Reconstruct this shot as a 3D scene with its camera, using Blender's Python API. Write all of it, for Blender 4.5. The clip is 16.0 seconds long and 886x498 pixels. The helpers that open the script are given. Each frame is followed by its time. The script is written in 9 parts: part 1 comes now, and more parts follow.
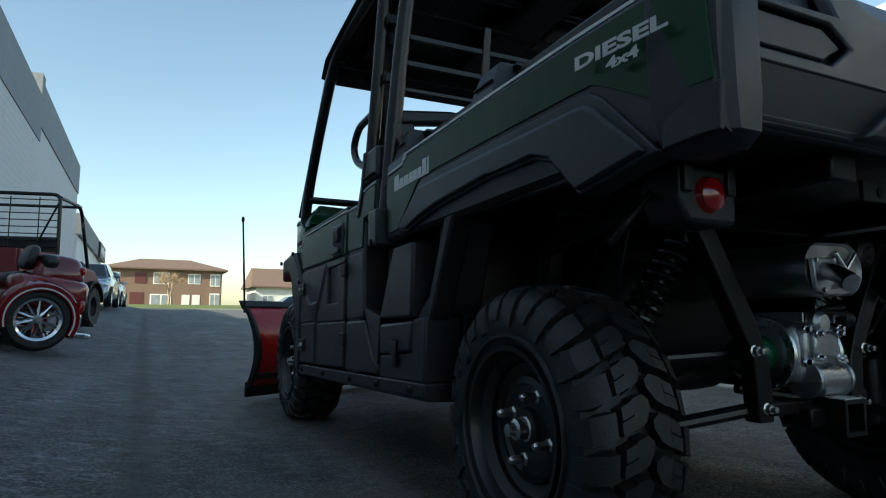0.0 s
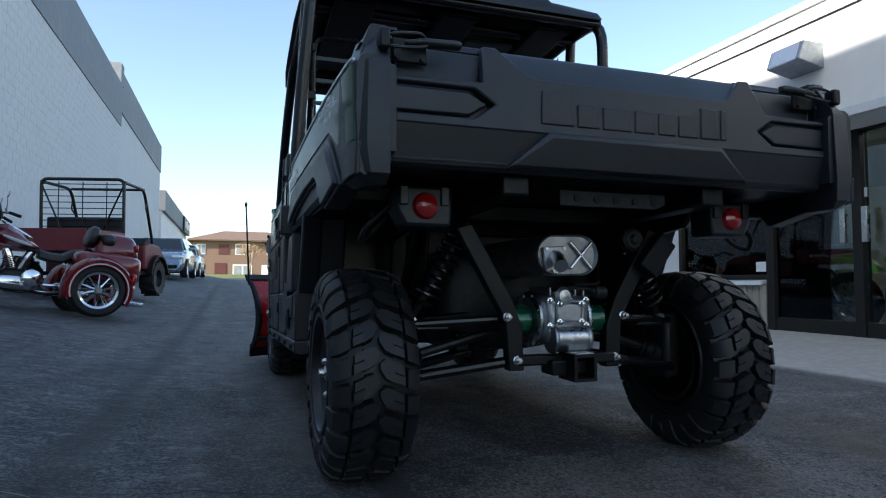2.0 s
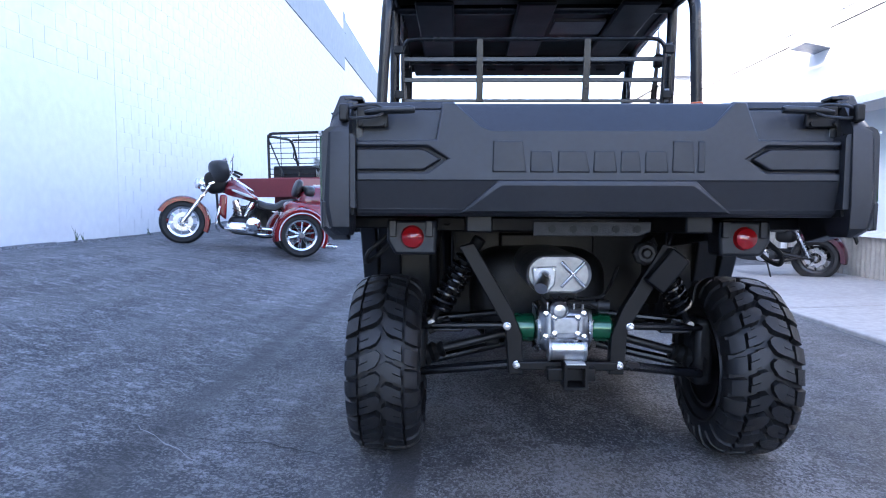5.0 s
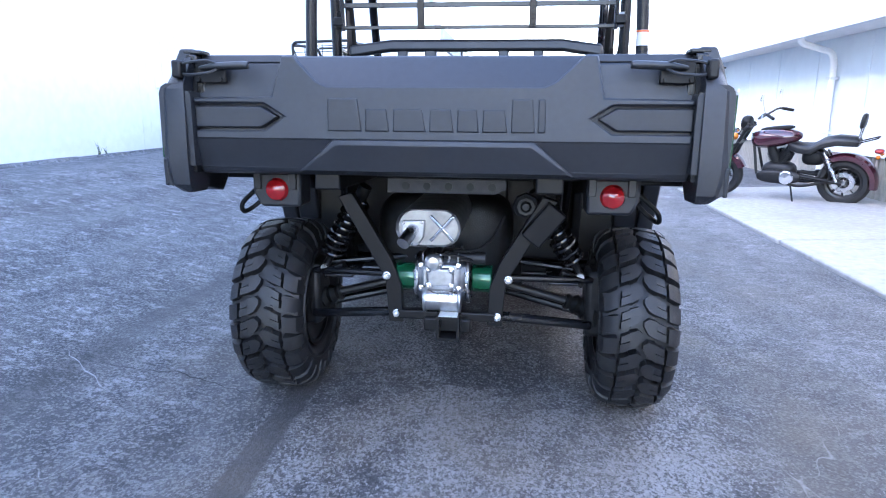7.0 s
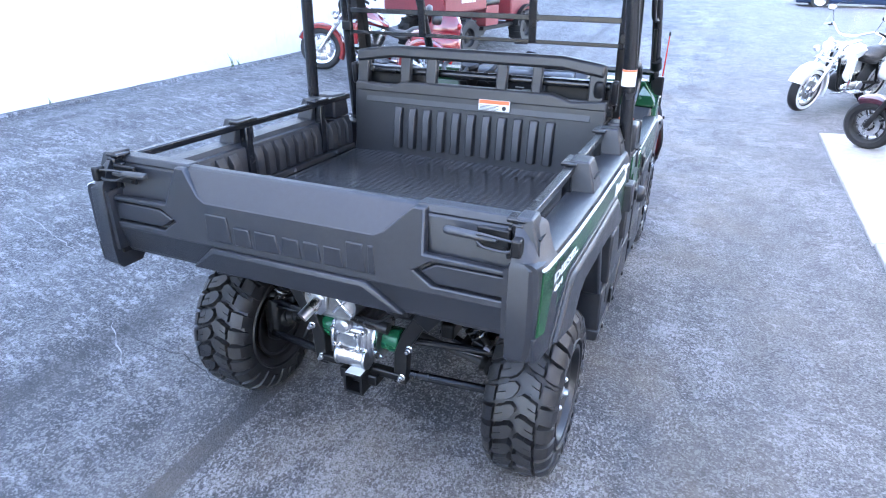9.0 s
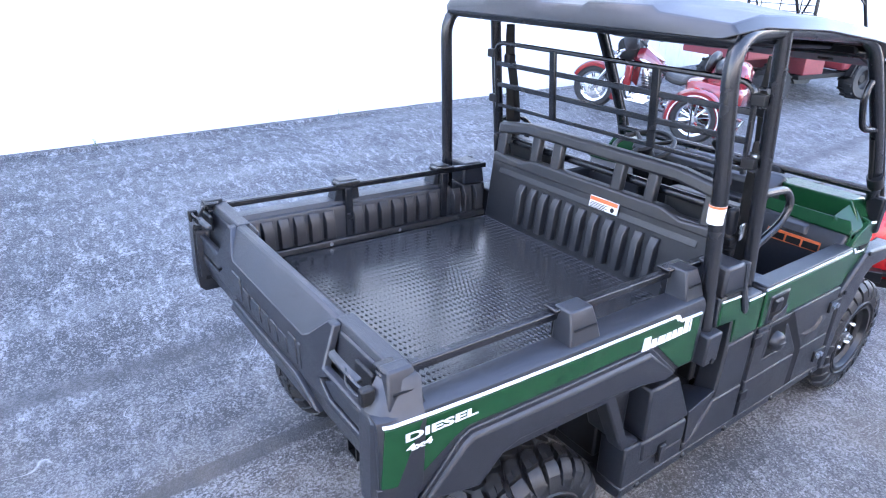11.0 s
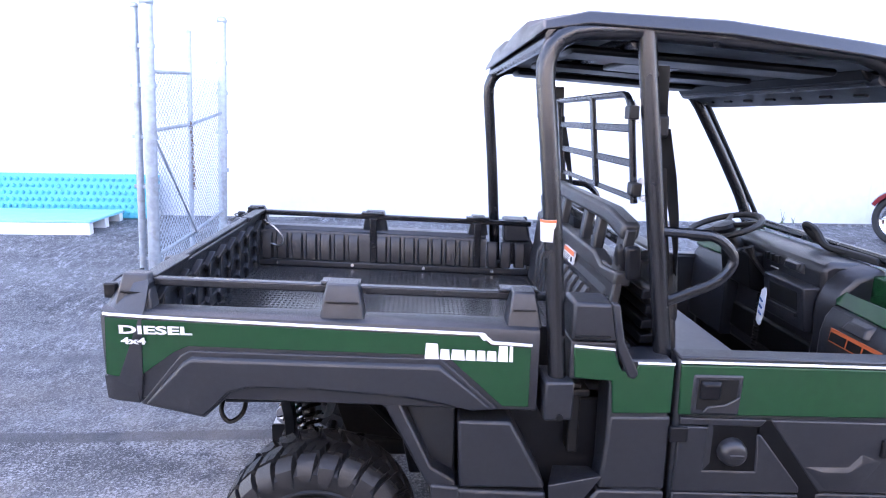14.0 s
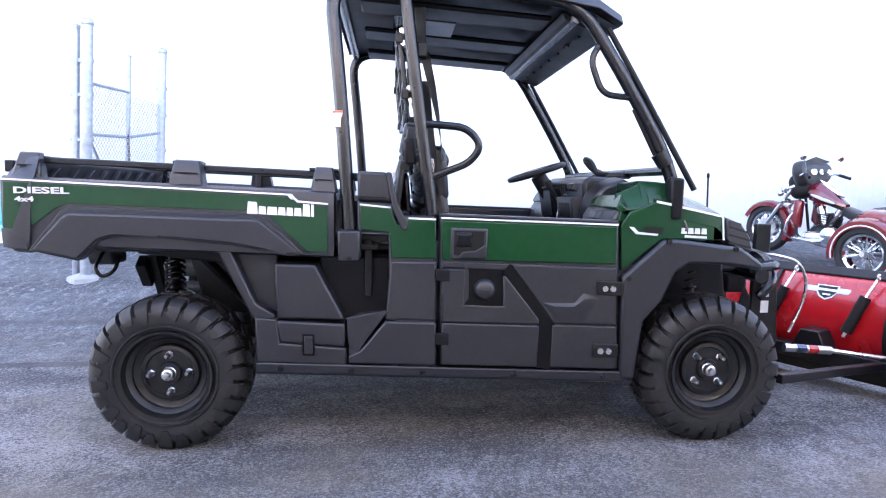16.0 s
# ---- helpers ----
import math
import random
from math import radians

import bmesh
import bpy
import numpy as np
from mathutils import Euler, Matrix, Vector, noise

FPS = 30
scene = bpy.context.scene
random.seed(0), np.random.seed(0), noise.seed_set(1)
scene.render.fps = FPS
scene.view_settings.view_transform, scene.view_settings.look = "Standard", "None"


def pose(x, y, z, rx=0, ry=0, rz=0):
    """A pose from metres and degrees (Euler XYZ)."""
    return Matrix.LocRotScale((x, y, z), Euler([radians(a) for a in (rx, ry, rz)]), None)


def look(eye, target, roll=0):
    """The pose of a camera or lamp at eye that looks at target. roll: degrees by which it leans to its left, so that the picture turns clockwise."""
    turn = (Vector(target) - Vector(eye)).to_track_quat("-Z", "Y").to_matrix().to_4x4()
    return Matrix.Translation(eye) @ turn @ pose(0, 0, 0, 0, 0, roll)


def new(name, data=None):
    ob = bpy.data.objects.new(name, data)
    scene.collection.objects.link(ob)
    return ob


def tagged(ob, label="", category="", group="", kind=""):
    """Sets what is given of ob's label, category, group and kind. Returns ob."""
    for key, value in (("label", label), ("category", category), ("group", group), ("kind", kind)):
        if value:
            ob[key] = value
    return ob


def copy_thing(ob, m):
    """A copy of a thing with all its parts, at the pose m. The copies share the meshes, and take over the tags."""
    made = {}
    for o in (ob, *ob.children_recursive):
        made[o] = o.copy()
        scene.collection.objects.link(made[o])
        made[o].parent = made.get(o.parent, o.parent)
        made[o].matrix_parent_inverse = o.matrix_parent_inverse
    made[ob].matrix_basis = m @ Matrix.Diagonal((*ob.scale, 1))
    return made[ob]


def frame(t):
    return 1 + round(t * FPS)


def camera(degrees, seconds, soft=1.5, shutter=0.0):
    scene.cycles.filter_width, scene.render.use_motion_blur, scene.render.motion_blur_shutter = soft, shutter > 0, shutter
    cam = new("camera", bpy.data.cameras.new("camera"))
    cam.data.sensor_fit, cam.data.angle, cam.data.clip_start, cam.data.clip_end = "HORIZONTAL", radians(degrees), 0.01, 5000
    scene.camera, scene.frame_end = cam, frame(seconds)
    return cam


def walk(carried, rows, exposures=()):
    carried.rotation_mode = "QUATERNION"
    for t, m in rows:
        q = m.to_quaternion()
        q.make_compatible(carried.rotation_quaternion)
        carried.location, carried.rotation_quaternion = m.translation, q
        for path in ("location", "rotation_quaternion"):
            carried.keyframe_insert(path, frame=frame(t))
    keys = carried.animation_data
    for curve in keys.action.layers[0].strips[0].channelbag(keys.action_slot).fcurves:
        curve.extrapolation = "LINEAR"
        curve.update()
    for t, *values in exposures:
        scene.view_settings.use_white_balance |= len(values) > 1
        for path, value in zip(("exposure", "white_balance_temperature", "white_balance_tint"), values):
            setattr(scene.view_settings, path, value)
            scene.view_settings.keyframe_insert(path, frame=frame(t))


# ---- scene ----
cam = camera(71.1, 16.0, soft=1.1)
PATH = [
    (0, (-1.513, -1.231, 0.579), (-0.655, 0.563, 0.792), 0.3),
    (0.5, (-1.439, -1.514, 0.561), (-0.631, 0.305, 0.755), 0.2),
    (1, (-1.34, -1.737, 0.54), (-0.511, 0.074, 0.724), 0.2),
    (1.5, (-1.174, -1.89, 0.533), (-0.392, -0.058, 0.714), -0.0),
    (2, (-1.025, -1.995, 0.604), (-0.383, -0.104, 0.715), 0.1),
    (2.5, (-0.884, -2.089, 0.725), (-0.377, -0.155, 0.768), 0.1),
    (3, (-0.817, -2.168, 0.81), (-0.511, -0.192, 0.792), -0.1),
    (3.2, (-0.783, -2.2, 0.827), (-0.566, -0.213, 0.762), 0.0),
    (5.3, (-0.291, -2.391, 0.922), (-0.351, -0.397, 0.78), 0.2),
    (5.5, (-0.23, -2.413, 0.91), (-0.3, -0.418, 0.785), 0.2),
    (6, (-0.098, -2.403, 0.903), (-0.179, -0.411, 0.741), 0.2),
    (6.5, (0.076, -2.342, 0.972), (-0.057, -0.367, 0.68), 0.2),
    (7, (0.241, -2.279, 1.077), (0.008, -0.343, 0.632), 0.4),
    (7.5, (0.417, -2.187, 1.258), (0.108, -0.301, 0.667), 0.4),
    (8, (0.616, -2.13, 1.448), (0.233, -0.314, 0.702), 0.6),
    (8.5, (0.873, -2.047, 1.642), (0.348, -0.309, 0.803), 0.3),
    (9, (1.083, -1.935, 1.813), (0.376, -0.267, 0.965), 0.4),
    (9.5, (1.308, -1.793, 1.963), (0.412, -0.219, 1.115), 0.4),
    (10, (1.512, -1.626, 2.086), (0.383, -0.201, 1.251), 0.4),
    (10.2, (1.57, -1.544, 2.109), (0.362, -0.182, 1.281), 0.6),
    (12.3, (2.234, -0.539, 2.117), (0.51, 0.05, 1.293), 1.6),
    (12.5, (2.326, -0.444, 2.105), (0.572, 0.063, 1.288), 1.6),
    (13, (2.516, -0.221, 2.05), (0.713, 0.061, 1.233), 1.7),
    (13.5, (2.548, 0.049, 1.904), (0.68, 0.169, 1.201), 1.6),
    (14, (2.555, 0.322, 1.705), (0.601, 0.405, 1.287), 1.1),
    (14.5, (2.656, 0.567, 1.472), (0.674, 0.635, 1.209), 0.9),
    (14.7, (2.723, 0.64, 1.423), (0.742, 0.732, 1.165), 0.8),
    (15, (2.885, 0.724, 1.306), (0.9, 0.849, 1.092), 0.9),
    (15.5, (3.129, 0.82, 1.211), (1.146, 0.988, 1.017), 0.9),
    (16, (3.359, 0.916, 1.114), (1.376, 1.088, 0.918), 0.9),
]
EXPOSE = [   # seconds, stops, kelvin, tint
    (0.0, 0.78, 7000, -3), (1.0, 1.0, 6900, 0), (2.0, 1.17, 6600, 6), (2.5, 1.42, 6450, 10), (3.2, 1.9, 6400, 14), (5.3, 3.08, 6050, 21), (6.0, 3.28, 5980, 20), (7.0, 3.67, 6250, 19),
    (8.5, 4.0, 6550, 18), (9.0, 4.13, 6600, 17), (10.2, 4.18, 6600, 19), (12.5, 4.12, 7000, 26), (14.0, 3.87, 6950, 29), (14.6, 3.76, 6970, 28), (16.0, 3.67, 7100, 26)]
walk(cam, [(t, look(eye, target, roll)) for t, eye, target, roll in PATH], EXPOSE)

# ---------------------------------------------------------------- world, sun
SUN_AZ, SUN_EL = radians(-112), radians(30.5)   # compass turn from ahead (+y), clockwise
world = bpy.data.worlds.new("sky_world")
scene.world = world
world.use_nodes = True
wn = world.node_tree.nodes
sky = wn.new("ShaderNodeTexSky")
sky.sky_type = "NISHITA"
sky.sun_disc = False
sky.sun_elevation, sky.sun_rotation = SUN_EL, SUN_AZ % (2 * math.pi)
sky.air_density, sky.dust_density, sky.ozone_density = 1.0, 1.2, 1.0
wn["Background"].inputs["Strength"].default_value = 0.15
world.node_tree.links.new(sky.outputs["Color"], wn["Background"].inputs["Color"])
sun_way = Vector((math.cos(SUN_EL) * math.sin(SUN_AZ), math.cos(SUN_EL) * math.cos(SUN_AZ), math.sin(SUN_EL)))
sun_data = bpy.data.lights.new("sun", "SUN")
sun_data.energy, sun_data.angle, sun_data.color = 4.6, radians(0.5), (1.0, 0.93, 0.82)
sun = new("sun", sun_data)
sun.matrix_world = look(sun_way * 60, (0, 0, 0))


# ---------------------------------------------------------------- materials
def material(name, color, rough=0.5, metal=0.0, spread=0.12, scale=40.0, bump=0.0, bump_scale=200.0, coat=0.0,
             dirt=None, dirt_scale=3.0, dirt_low=0.55, dirt_high=0.75, rough_spread=0.1, by_object=0.0, space="Object"):
    """A procedural surface: base colour with fine grain, broad stains of a second colour, uneven gloss and fine relief."""
    m = bpy.data.materials.new(name)
    m.use_nodes = True
    t, n = m.node_tree, m.node_tree.nodes
    b = n["Principled BSDF"]
    co = n.new("ShaderNodeTexCoord").outputs[space]
    grain = n.new("ShaderNodeTexNoise")
    grain.inputs["Scale"].default_value, grain.inputs["Detail"].default_value = scale, 5
    t.links.new(co, grain.inputs["Vector"])
    ramp = n.new("ShaderNodeMapRange")
    ramp.inputs["From Min"].default_value, ramp.inputs["From Max"].default_value = 0.3, 0.7
    ramp.inputs["To Min"].default_value, ramp.inputs["To Max"].default_value = 1 - spread, 1 + spread
    t.links.new(grain.outputs["Fac"], ramp.inputs["Value"])
    mul = n.new("ShaderNodeVectorMath")
    mul.operation = "SCALE"
    mul.inputs[0].default_value = color
    t.links.new(ramp.outputs["Result"], mul.inputs["Scale"])
    out = mul.outputs["Vector"]
    if by_object:
        info = n.new("ShaderNodeObjectInfo")
        r2 = n.new("ShaderNodeMapRange")
        r2.inputs["To Min"].default_value, r2.inputs["To Max"].default_value = 1 - by_object, 1 + by_object
        t.links.new(info.outputs["Random"], r2.inputs["Value"])
        m2 = n.new("ShaderNodeVectorMath")
        m2.operation = "SCALE"
        t.links.new(out, m2.inputs[0])
        t.links.new(r2.outputs["Result"], m2.inputs["Scale"])
        out = m2.outputs["Vector"]
    if dirt:
        stain = n.new("ShaderNodeTexNoise")
        stain.inputs["Scale"].default_value, stain.inputs["Detail"].default_value = dirt_scale, 8
        stain.inputs["Roughness"].default_value = 0.65
        t.links.new(co, stain.inputs["Vector"])
        r3 = n.new("ShaderNodeMapRange")
        r3.inputs["From Min"].default_value, r3.inputs["From Max"].default_value = dirt_low, dirt_high
        t.links.new(stain.outputs["Fac"], r3.inputs["Value"])
        mix = n.new("ShaderNodeMix")
        mix.data_type = "RGBA"
        t.links.new(r3.outputs["Result"], mix.inputs["Factor"])
        t.links.new(out, mix.inputs["A"])
        mix.inputs["B"].default_value = (*dirt, 1)
        out = mix.outputs["Result"]
    t.links.new(out, b.inputs["Base Color"])
    gloss = n.new("ShaderNodeTexNoise")
    gloss.inputs["Scale"].default_value, gloss.inputs["Detail"].default_value = scale * 0.2, 4
    t.links.new(co, gloss.inputs["Vector"])
    r4 = n.new("ShaderNodeMapRange")
    r4.inputs["To Min"].default_value, r4.inputs["To Max"].default_value = max(0.02, rough - rough_spread), min(1, rough + rough_spread)
    t.links.new(gloss.outputs["Fac"], r4.inputs["Value"])
    t.links.new(r4.outputs["Result"], b.inputs["Roughness"])
    b.inputs["Metallic"].default_value = metal
    if coat:
        b.inputs["Coat Weight"].default_value, b.inputs["Coat Roughness"].default_value = coat, 0.06
    if bump:
        fine = n.new("ShaderNodeTexNoise")
        fine.inputs["Scale"].default_value, fine.inputs["Detail"].default_value = bump_scale, 3
        t.links.new(co, fine.inputs["Vector"])
        bp = n.new("ShaderNodeBump")
        bp.inputs["Strength"].default_value, bp.inputs["Distance"].default_value = bump, 0.004
        t.links.new(fine.outputs["Fac"], bp.inputs["Height"])
        t.links.new(bp.outputs["Normal"], b.inputs["Normal"])
    return m


def glow(name, color, strength):
    m = bpy.data.materials.new(name)
    m.use_nodes = True
    b = m.node_tree.nodes["Principled BSDF"]
    b.inputs["Base Color"].default_value = (*color, 1)
    b.inputs["Emission Color"].default_value, b.inputs["Emission Strength"].default_value = (*color, 1), strength
    return m


def glass(name, color=(1, 1, 1), rough=0.0, gloss=0.08, clear=0.92):
    """Thin pane: mostly clear, with a mirror share that grows at a slant."""
    m = bpy.data.materials.new(name)
    m.use_nodes = True
    t, n = m.node_tree, m.node_tree.nodes
    n.remove(n["Principled BSDF"])
    tr, gl, mix, fr = (n.new("ShaderNode" + k) for k in ("BsdfTransparent", "BsdfGlossy", "MixShader", "Fresnel"))
    tr.inputs["Color"].default_value = (color[0] * clear, color[1] * clear, color[2] * clear, 1)
    gl.inputs["Roughness"].default_value = rough
    fr.inputs["IOR"].default_value = 1.5 + gloss
    t.links.new(fr.outputs["Fac"], mix.inputs["Fac"])
    t.links.new(tr.outputs["BSDF"], mix.inputs[1])
    t.links.new(gl.outputs["BSDF"], mix.inputs[2])
    t.links.new(mix.outputs["Shader"], n["Material Output"].inputs["Surface"])
    return m


M = {}
M["plastic"] = material("black_textured_plastic", (0.0122, 0.0138, 0.0178), 0.36, spread=0.18, scale=60, bump=0.25, bump_scale=700, dirt=(0.018, 0.0175, 0.018), dirt_scale=5, dirt_low=0.55, dirt_high=0.85)
M["plastic_smooth"] = material("black_smooth_plastic", (0.006, 0.0064, 0.008), 0.36, spread=0.1, bump=0.1, bump_scale=500)
M["plastic_lining"] = material("charcoal_bed_plastic", (0.0115, 0.0118, 0.0135), 0.4, spread=0.15, scale=50, bump=0.2, bump_scale=500, dirt=(0.022, 0.021, 0.02), dirt_scale=6)
M["roof"] = material("dark_grey_roof_plastic", (0.013, 0.0135, 0.016), 0.36, spread=0.1, bump=0.15, bump_scale=500)
M["green"] = material("dark_green_plastic", (0.005, 0.042, 0.015), 0.22, spread=0.06, scale=30, bump=0.05, bump_scale=300, rough_spread=0.06)
M["tube"] = material("black_powder_coat", (0.0065, 0.007, 0.0085), 0.24, spread=0.1, scale=80, bump=0.12, bump_scale=900)
# near black: shade put into the colour, for the roof underside, gaps and recesses
M["void"] = material("shade_black_plastic", (0.0035, 0.0036, 0.0042), 0.42, spread=0.15, bump=0.1)
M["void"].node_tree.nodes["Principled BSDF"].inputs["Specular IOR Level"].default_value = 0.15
M["gloss_black"] = material("gloss_black_steel", (0.006, 0.006, 0.007), 0.16, spread=0.1)
M["dull_alloy"] = material("dull_pressed_steel", (0.32, 0.315, 0.31), 0.42, 1.0, spread=0.25, scale=20, bump=0.15, bump_scale=200)
M["frame"] = material("black_frame_paint", (0.006, 0.006, 0.0065), 0.38, spread=0.2, scale=50, bump=0.1)
M["rubber"] = material("tyre_rubber", (0.0095, 0.0095, 0.0105), 0.5, spread=0.25, scale=35, bump=0.3, bump_scale=250, dirt=(0.028, 0.027, 0.026), dirt_scale=9, dirt_low=0.55, dirt_high=0.8)
M["rubber_plain"] = material("bike_tyre_rubber", (0.012, 0.012, 0.0125), 0.65, spread=0.2, bump=0.2)
M["rim"] = material("black_steel_rim", (0.007, 0.007, 0.0075), 0.34, spread=0.15)
M["chrome"] = material("chrome", (0.78, 0.79, 0.8), 0.1, 1.0, spread=0.04, rough_spread=0.05)
M["steel"] = material("zinc_steel", (0.6, 0.6, 0.6), 0.28, 1.0, spread=0.12, bump=0.1)
M["alloy"] = material("cast_aluminium", (0.42, 0.43, 0.45), 0.34, 1.0, spread=0.15, scale=60, bump=0.3, bump_scale=300)
M["dark_metal"] = material("dark_engine_metal", (0.02, 0.02, 0.021), 0.45, 0.5, spread=0.25, bump=0.3)
M["white_paint"] = material("white_decal", (0.66, 0.66, 0.66), 0.4, spread=0.03)
M["silver_decal"] = material("pale_grey_decal", (0.55, 0.56, 0.55), 0.4, spread=0.03)
M["label"] = material("white_label", (0.52, 0.51, 0.49), 0.5, spread=0.05)
M["label_red"] = material("orange_label", (0.55, 0.11, 0.03), 0.5, spread=0.05)
M["lens_red"] = material("red_lens", (0.34, 0.006, 0.008), 0.12, spread=0.1, coat=0.8)
M["lens_orange"] = material("orange_lens", (0.6, 0.17, 0.01), 0.15, spread=0.05, coat=0.5)
M["lens_clear"] = material("clear_lens", (0.7, 0.72, 0.75), 0.08, 0.4, spread=0.05)
M["plow_red"] = material("red_plough_paint", (0.42, 0.008, 0.011), 0.26, spread=0.08, scale=20, coat=0.3)
M["red"] = material("bright_red_paint", (0.38, 0.012, 0.012), 0.2, spread=0.08, coat=0.8)
M["trike_red"] = material("red_trike_paint", (0.1725, 0.0075, 0.009), 0.2, spread=0.08, coat=0.8)
M["dark_red"] = material("deep_red_paint", (0.14, 0.008, 0.014), 0.2, spread=0.08, coat=0.8)
M["maroon"] = material("maroon_paint", (0.05, 0.008, 0.016), 0.18, spread=0.1, coat=0.9)
M["utv_red"] = material("weathered_red_body", (0.17, 0.02, 0.025), 0.5, spread=0.15, coat=0.1)
M["bike_white"] = material("white_bike_paint", (0.8, 0.8, 0.8), 0.2, spread=0.03, coat=0.8)
M["bike_green"] = material("lime_green_plastic", (0.08, 0.42, 0.03), 0.35, spread=0.05)
M["bike_blue"] = material("blue_plastic", (0.03, 0.12, 0.4), 0.35, spread=0.05)
M["leather"] = material("black_vinyl_seat", (0.012, 0.012, 0.0125), 0.4, spread=0.15, bump=0.35, bump_scale=160)
M["grey_vinyl"] = material("grey_seat_vinyl", (0.1, 0.102, 0.108), 0.5, spread=0.1, bump=0.3, bump_scale=150)
M["black"] = material("black_rubber_trim", (0.006, 0.006, 0.006), 0.5, spread=0.2)
M["galv"] = material("galvanised_steel", (0.3, 0.33, 0.36), 0.45, 0.6, spread=0.15, scale=25, bump=0.15, dirt=(0.2, 0.2, 0.2), dirt_scale=7)
M["galv_dark"] = material("dull_dark_steel", (0.05, 0.052, 0.055), 0.45, 0.6, spread=0.15)
M["rust"] = material("rusty_chain", (0.12, 0.07, 0.045), 0.75, spread=0.3, scale=60)
M["teal"] = material("turquoise_plastic", (0.02, 0.34, 0.42), 0.42, spread=0.1, scale=20, dirt=(0.05, 0.25, 0.3), dirt_scale=6)
M["teal_light"] = material("pale_blue_plastic", (0.2, 0.5, 0.62), 0.45, spread=0.08, dirt=(0.3, 0.5, 0.56), dirt_scale=6)
M["car_silver"] = material("silver_blue_car_paint", (0.2, 0.25, 0.31), 0.25, 0.6, spread=0.05, coat=0.8)
M["car_white"] = material("white_car_paint", (0.6, 0.62, 0.64), 0.25, spread=0.04, coat=0.8)
M["car_blue"] = material("dark_blue_car_paint", (0.02, 0.04, 0.09), 0.2, 0.3, spread=0.06, coat=0.9)
M["car_glass"] = material("dark_car_glass", (0.02, 0.025, 0.03), 0.05, spread=0.05, rough_spread=0.02)
M["brick_far"] = material("brown_brick", (0.2, 0.13, 0.1), 0.85, spread=0.3, scale=9, bump=0.3, bump_scale=30, by_object=0.0)
M["shingle"] = material("brown_shingles", (0.15, 0.1, 0.08), 0.9, spread=0.3, scale=14, bump=0.4, bump_scale=40)
M["siding"] = material("pale_siding", (0.68, 0.68, 0.66), 0.7, spread=0.06, scale=6)
M["far_glass"] = material("far_window_glass", (0.25, 0.28, 0.32), 0.1, spread=0.15, scale=2)
M["door_far"] = material("dark_red_door", (0.1, 0.03, 0.03), 0.6)
M["grass"] = material("grass_verge", (0.1, 0.13, 0.035), 0.9, spread=0.4, scale=12, bump=0.6, bump_scale=30, dirt=(0.2, 0.17, 0.07), dirt_scale=0.7)
M["twig"] = material("pale_bark", (0.34, 0.25, 0.17), 0.85, spread=0.25, scale=20)
M["dry_leaf"] = material("dry_tan_leaf", (0.36, 0.25, 0.14), 0.8, spread=0.3)
M["weed"] = material("weed_leaf", (0.05, 0.08, 0.025), 0.8, spread=0.3)
M["wall_grey"] = material("grey_painted_band", (0.2, 0.215, 0.24), 0.7, spread=0.08, scale=4, bump=0.1, dirt=(0.26, 0.27, 0.29), dirt_scale=0.5)
M["block"] = material("white_painted_block", (0.57, 0.57, 0.58), 0.72, spread=0.045, scale=9, bump=0.35, bump_scale=60, dirt=(0.49, 0.485, 0.48), dirt_scale=0.8, dirt_low=0.56, dirt_high=0.8)
M["stucco"] = material("white_stucco", (0.78, 0.78, 0.77), 0.75, spread=0.03, scale=5, bump=0.25, bump_scale=80, dirt=(0.7, 0.7, 0.69), dirt_scale=0.7)
M["panel"] = material("pale_panel_wall", (0.7, 0.75, 0.77), 0.6, spread=0.03, scale=5, bump=0.1, dirt=(0.6, 0.66, 0.69), dirt_scale=0.8)
M["sign_black"] = material("black_sign", (0.02, 0.02, 0.022), 0.5)
M["corrugated"] = material("corrugated_cladding", (0.32, 0.305, 0.27), 0.55, spread=0.1, scale=15, bump=0.15, dirt=(0.25, 0.23, 0.2), dirt_scale=3)
M["flashing"] = material("pale_metal_flashing", (0.66, 0.68, 0.7), 0.4, 0.2, spread=0.05)
M["mullion"] = material("dark_bronze_frame", (0.018, 0.017, 0.016), 0.42, 0.3, spread=0.1)
M["inside"] = material("showroom_wall", (0.5, 0.5, 0.48), 0.8, spread=0.05, scale=3)
M["inside_floor"] = material("showroom_floor", (0.12, 0.115, 0.11), 0.4, spread=0.1, scale=3)
M["paper"] = material("paper_notice", (0.8, 0.84, 0.88), 0.7, spread=0.04)
M["pane"] = glass("window_pane", (0.8, 0.9, 0.92))
M["screen"] = glass("clear_windscreen", (1.0, 1.0, 1.0), gloss=-0.32, clear=0.98)
M["tag"] = material("white_paper_tag", (0.85, 0.86, 0.9), 0.6, spread=0.03)
M["lamp_tube"] = glow("fluorescent_tube", (1.0, 0.93, 0.75), 12.0)
M["oil_green"] = material("green_anodised_housing", (0.006, 0.09, 0.04), 0.2, 0.3, spread=0.1, coat=0.6)

for _k, _v in (("frame", 0.3), ("plastic_smooth", 0.2), ("black", 0.25), ("green", 0.3)):
    M[_k].node_tree.nodes["Principled BSDF"].inputs["Specular IOR Level"].default_value = _v

# ---------------------------------------------------------------- mesh helpers
def box(bm, x0, x1, y0, y1, z0, z1):
    v = [bm.verts.new((x, y, z)) for x in (x0, x1) for y in (y0, y1) for z in (z0, z1)]
    for f in ((0, 1, 3, 2), (4, 6, 7, 5), (0, 4, 5, 1), (2, 3, 7, 6), (0, 2, 6, 4), (1, 5, 7, 3)):
        bm.faces.new([v[i] for i in f])
    return v


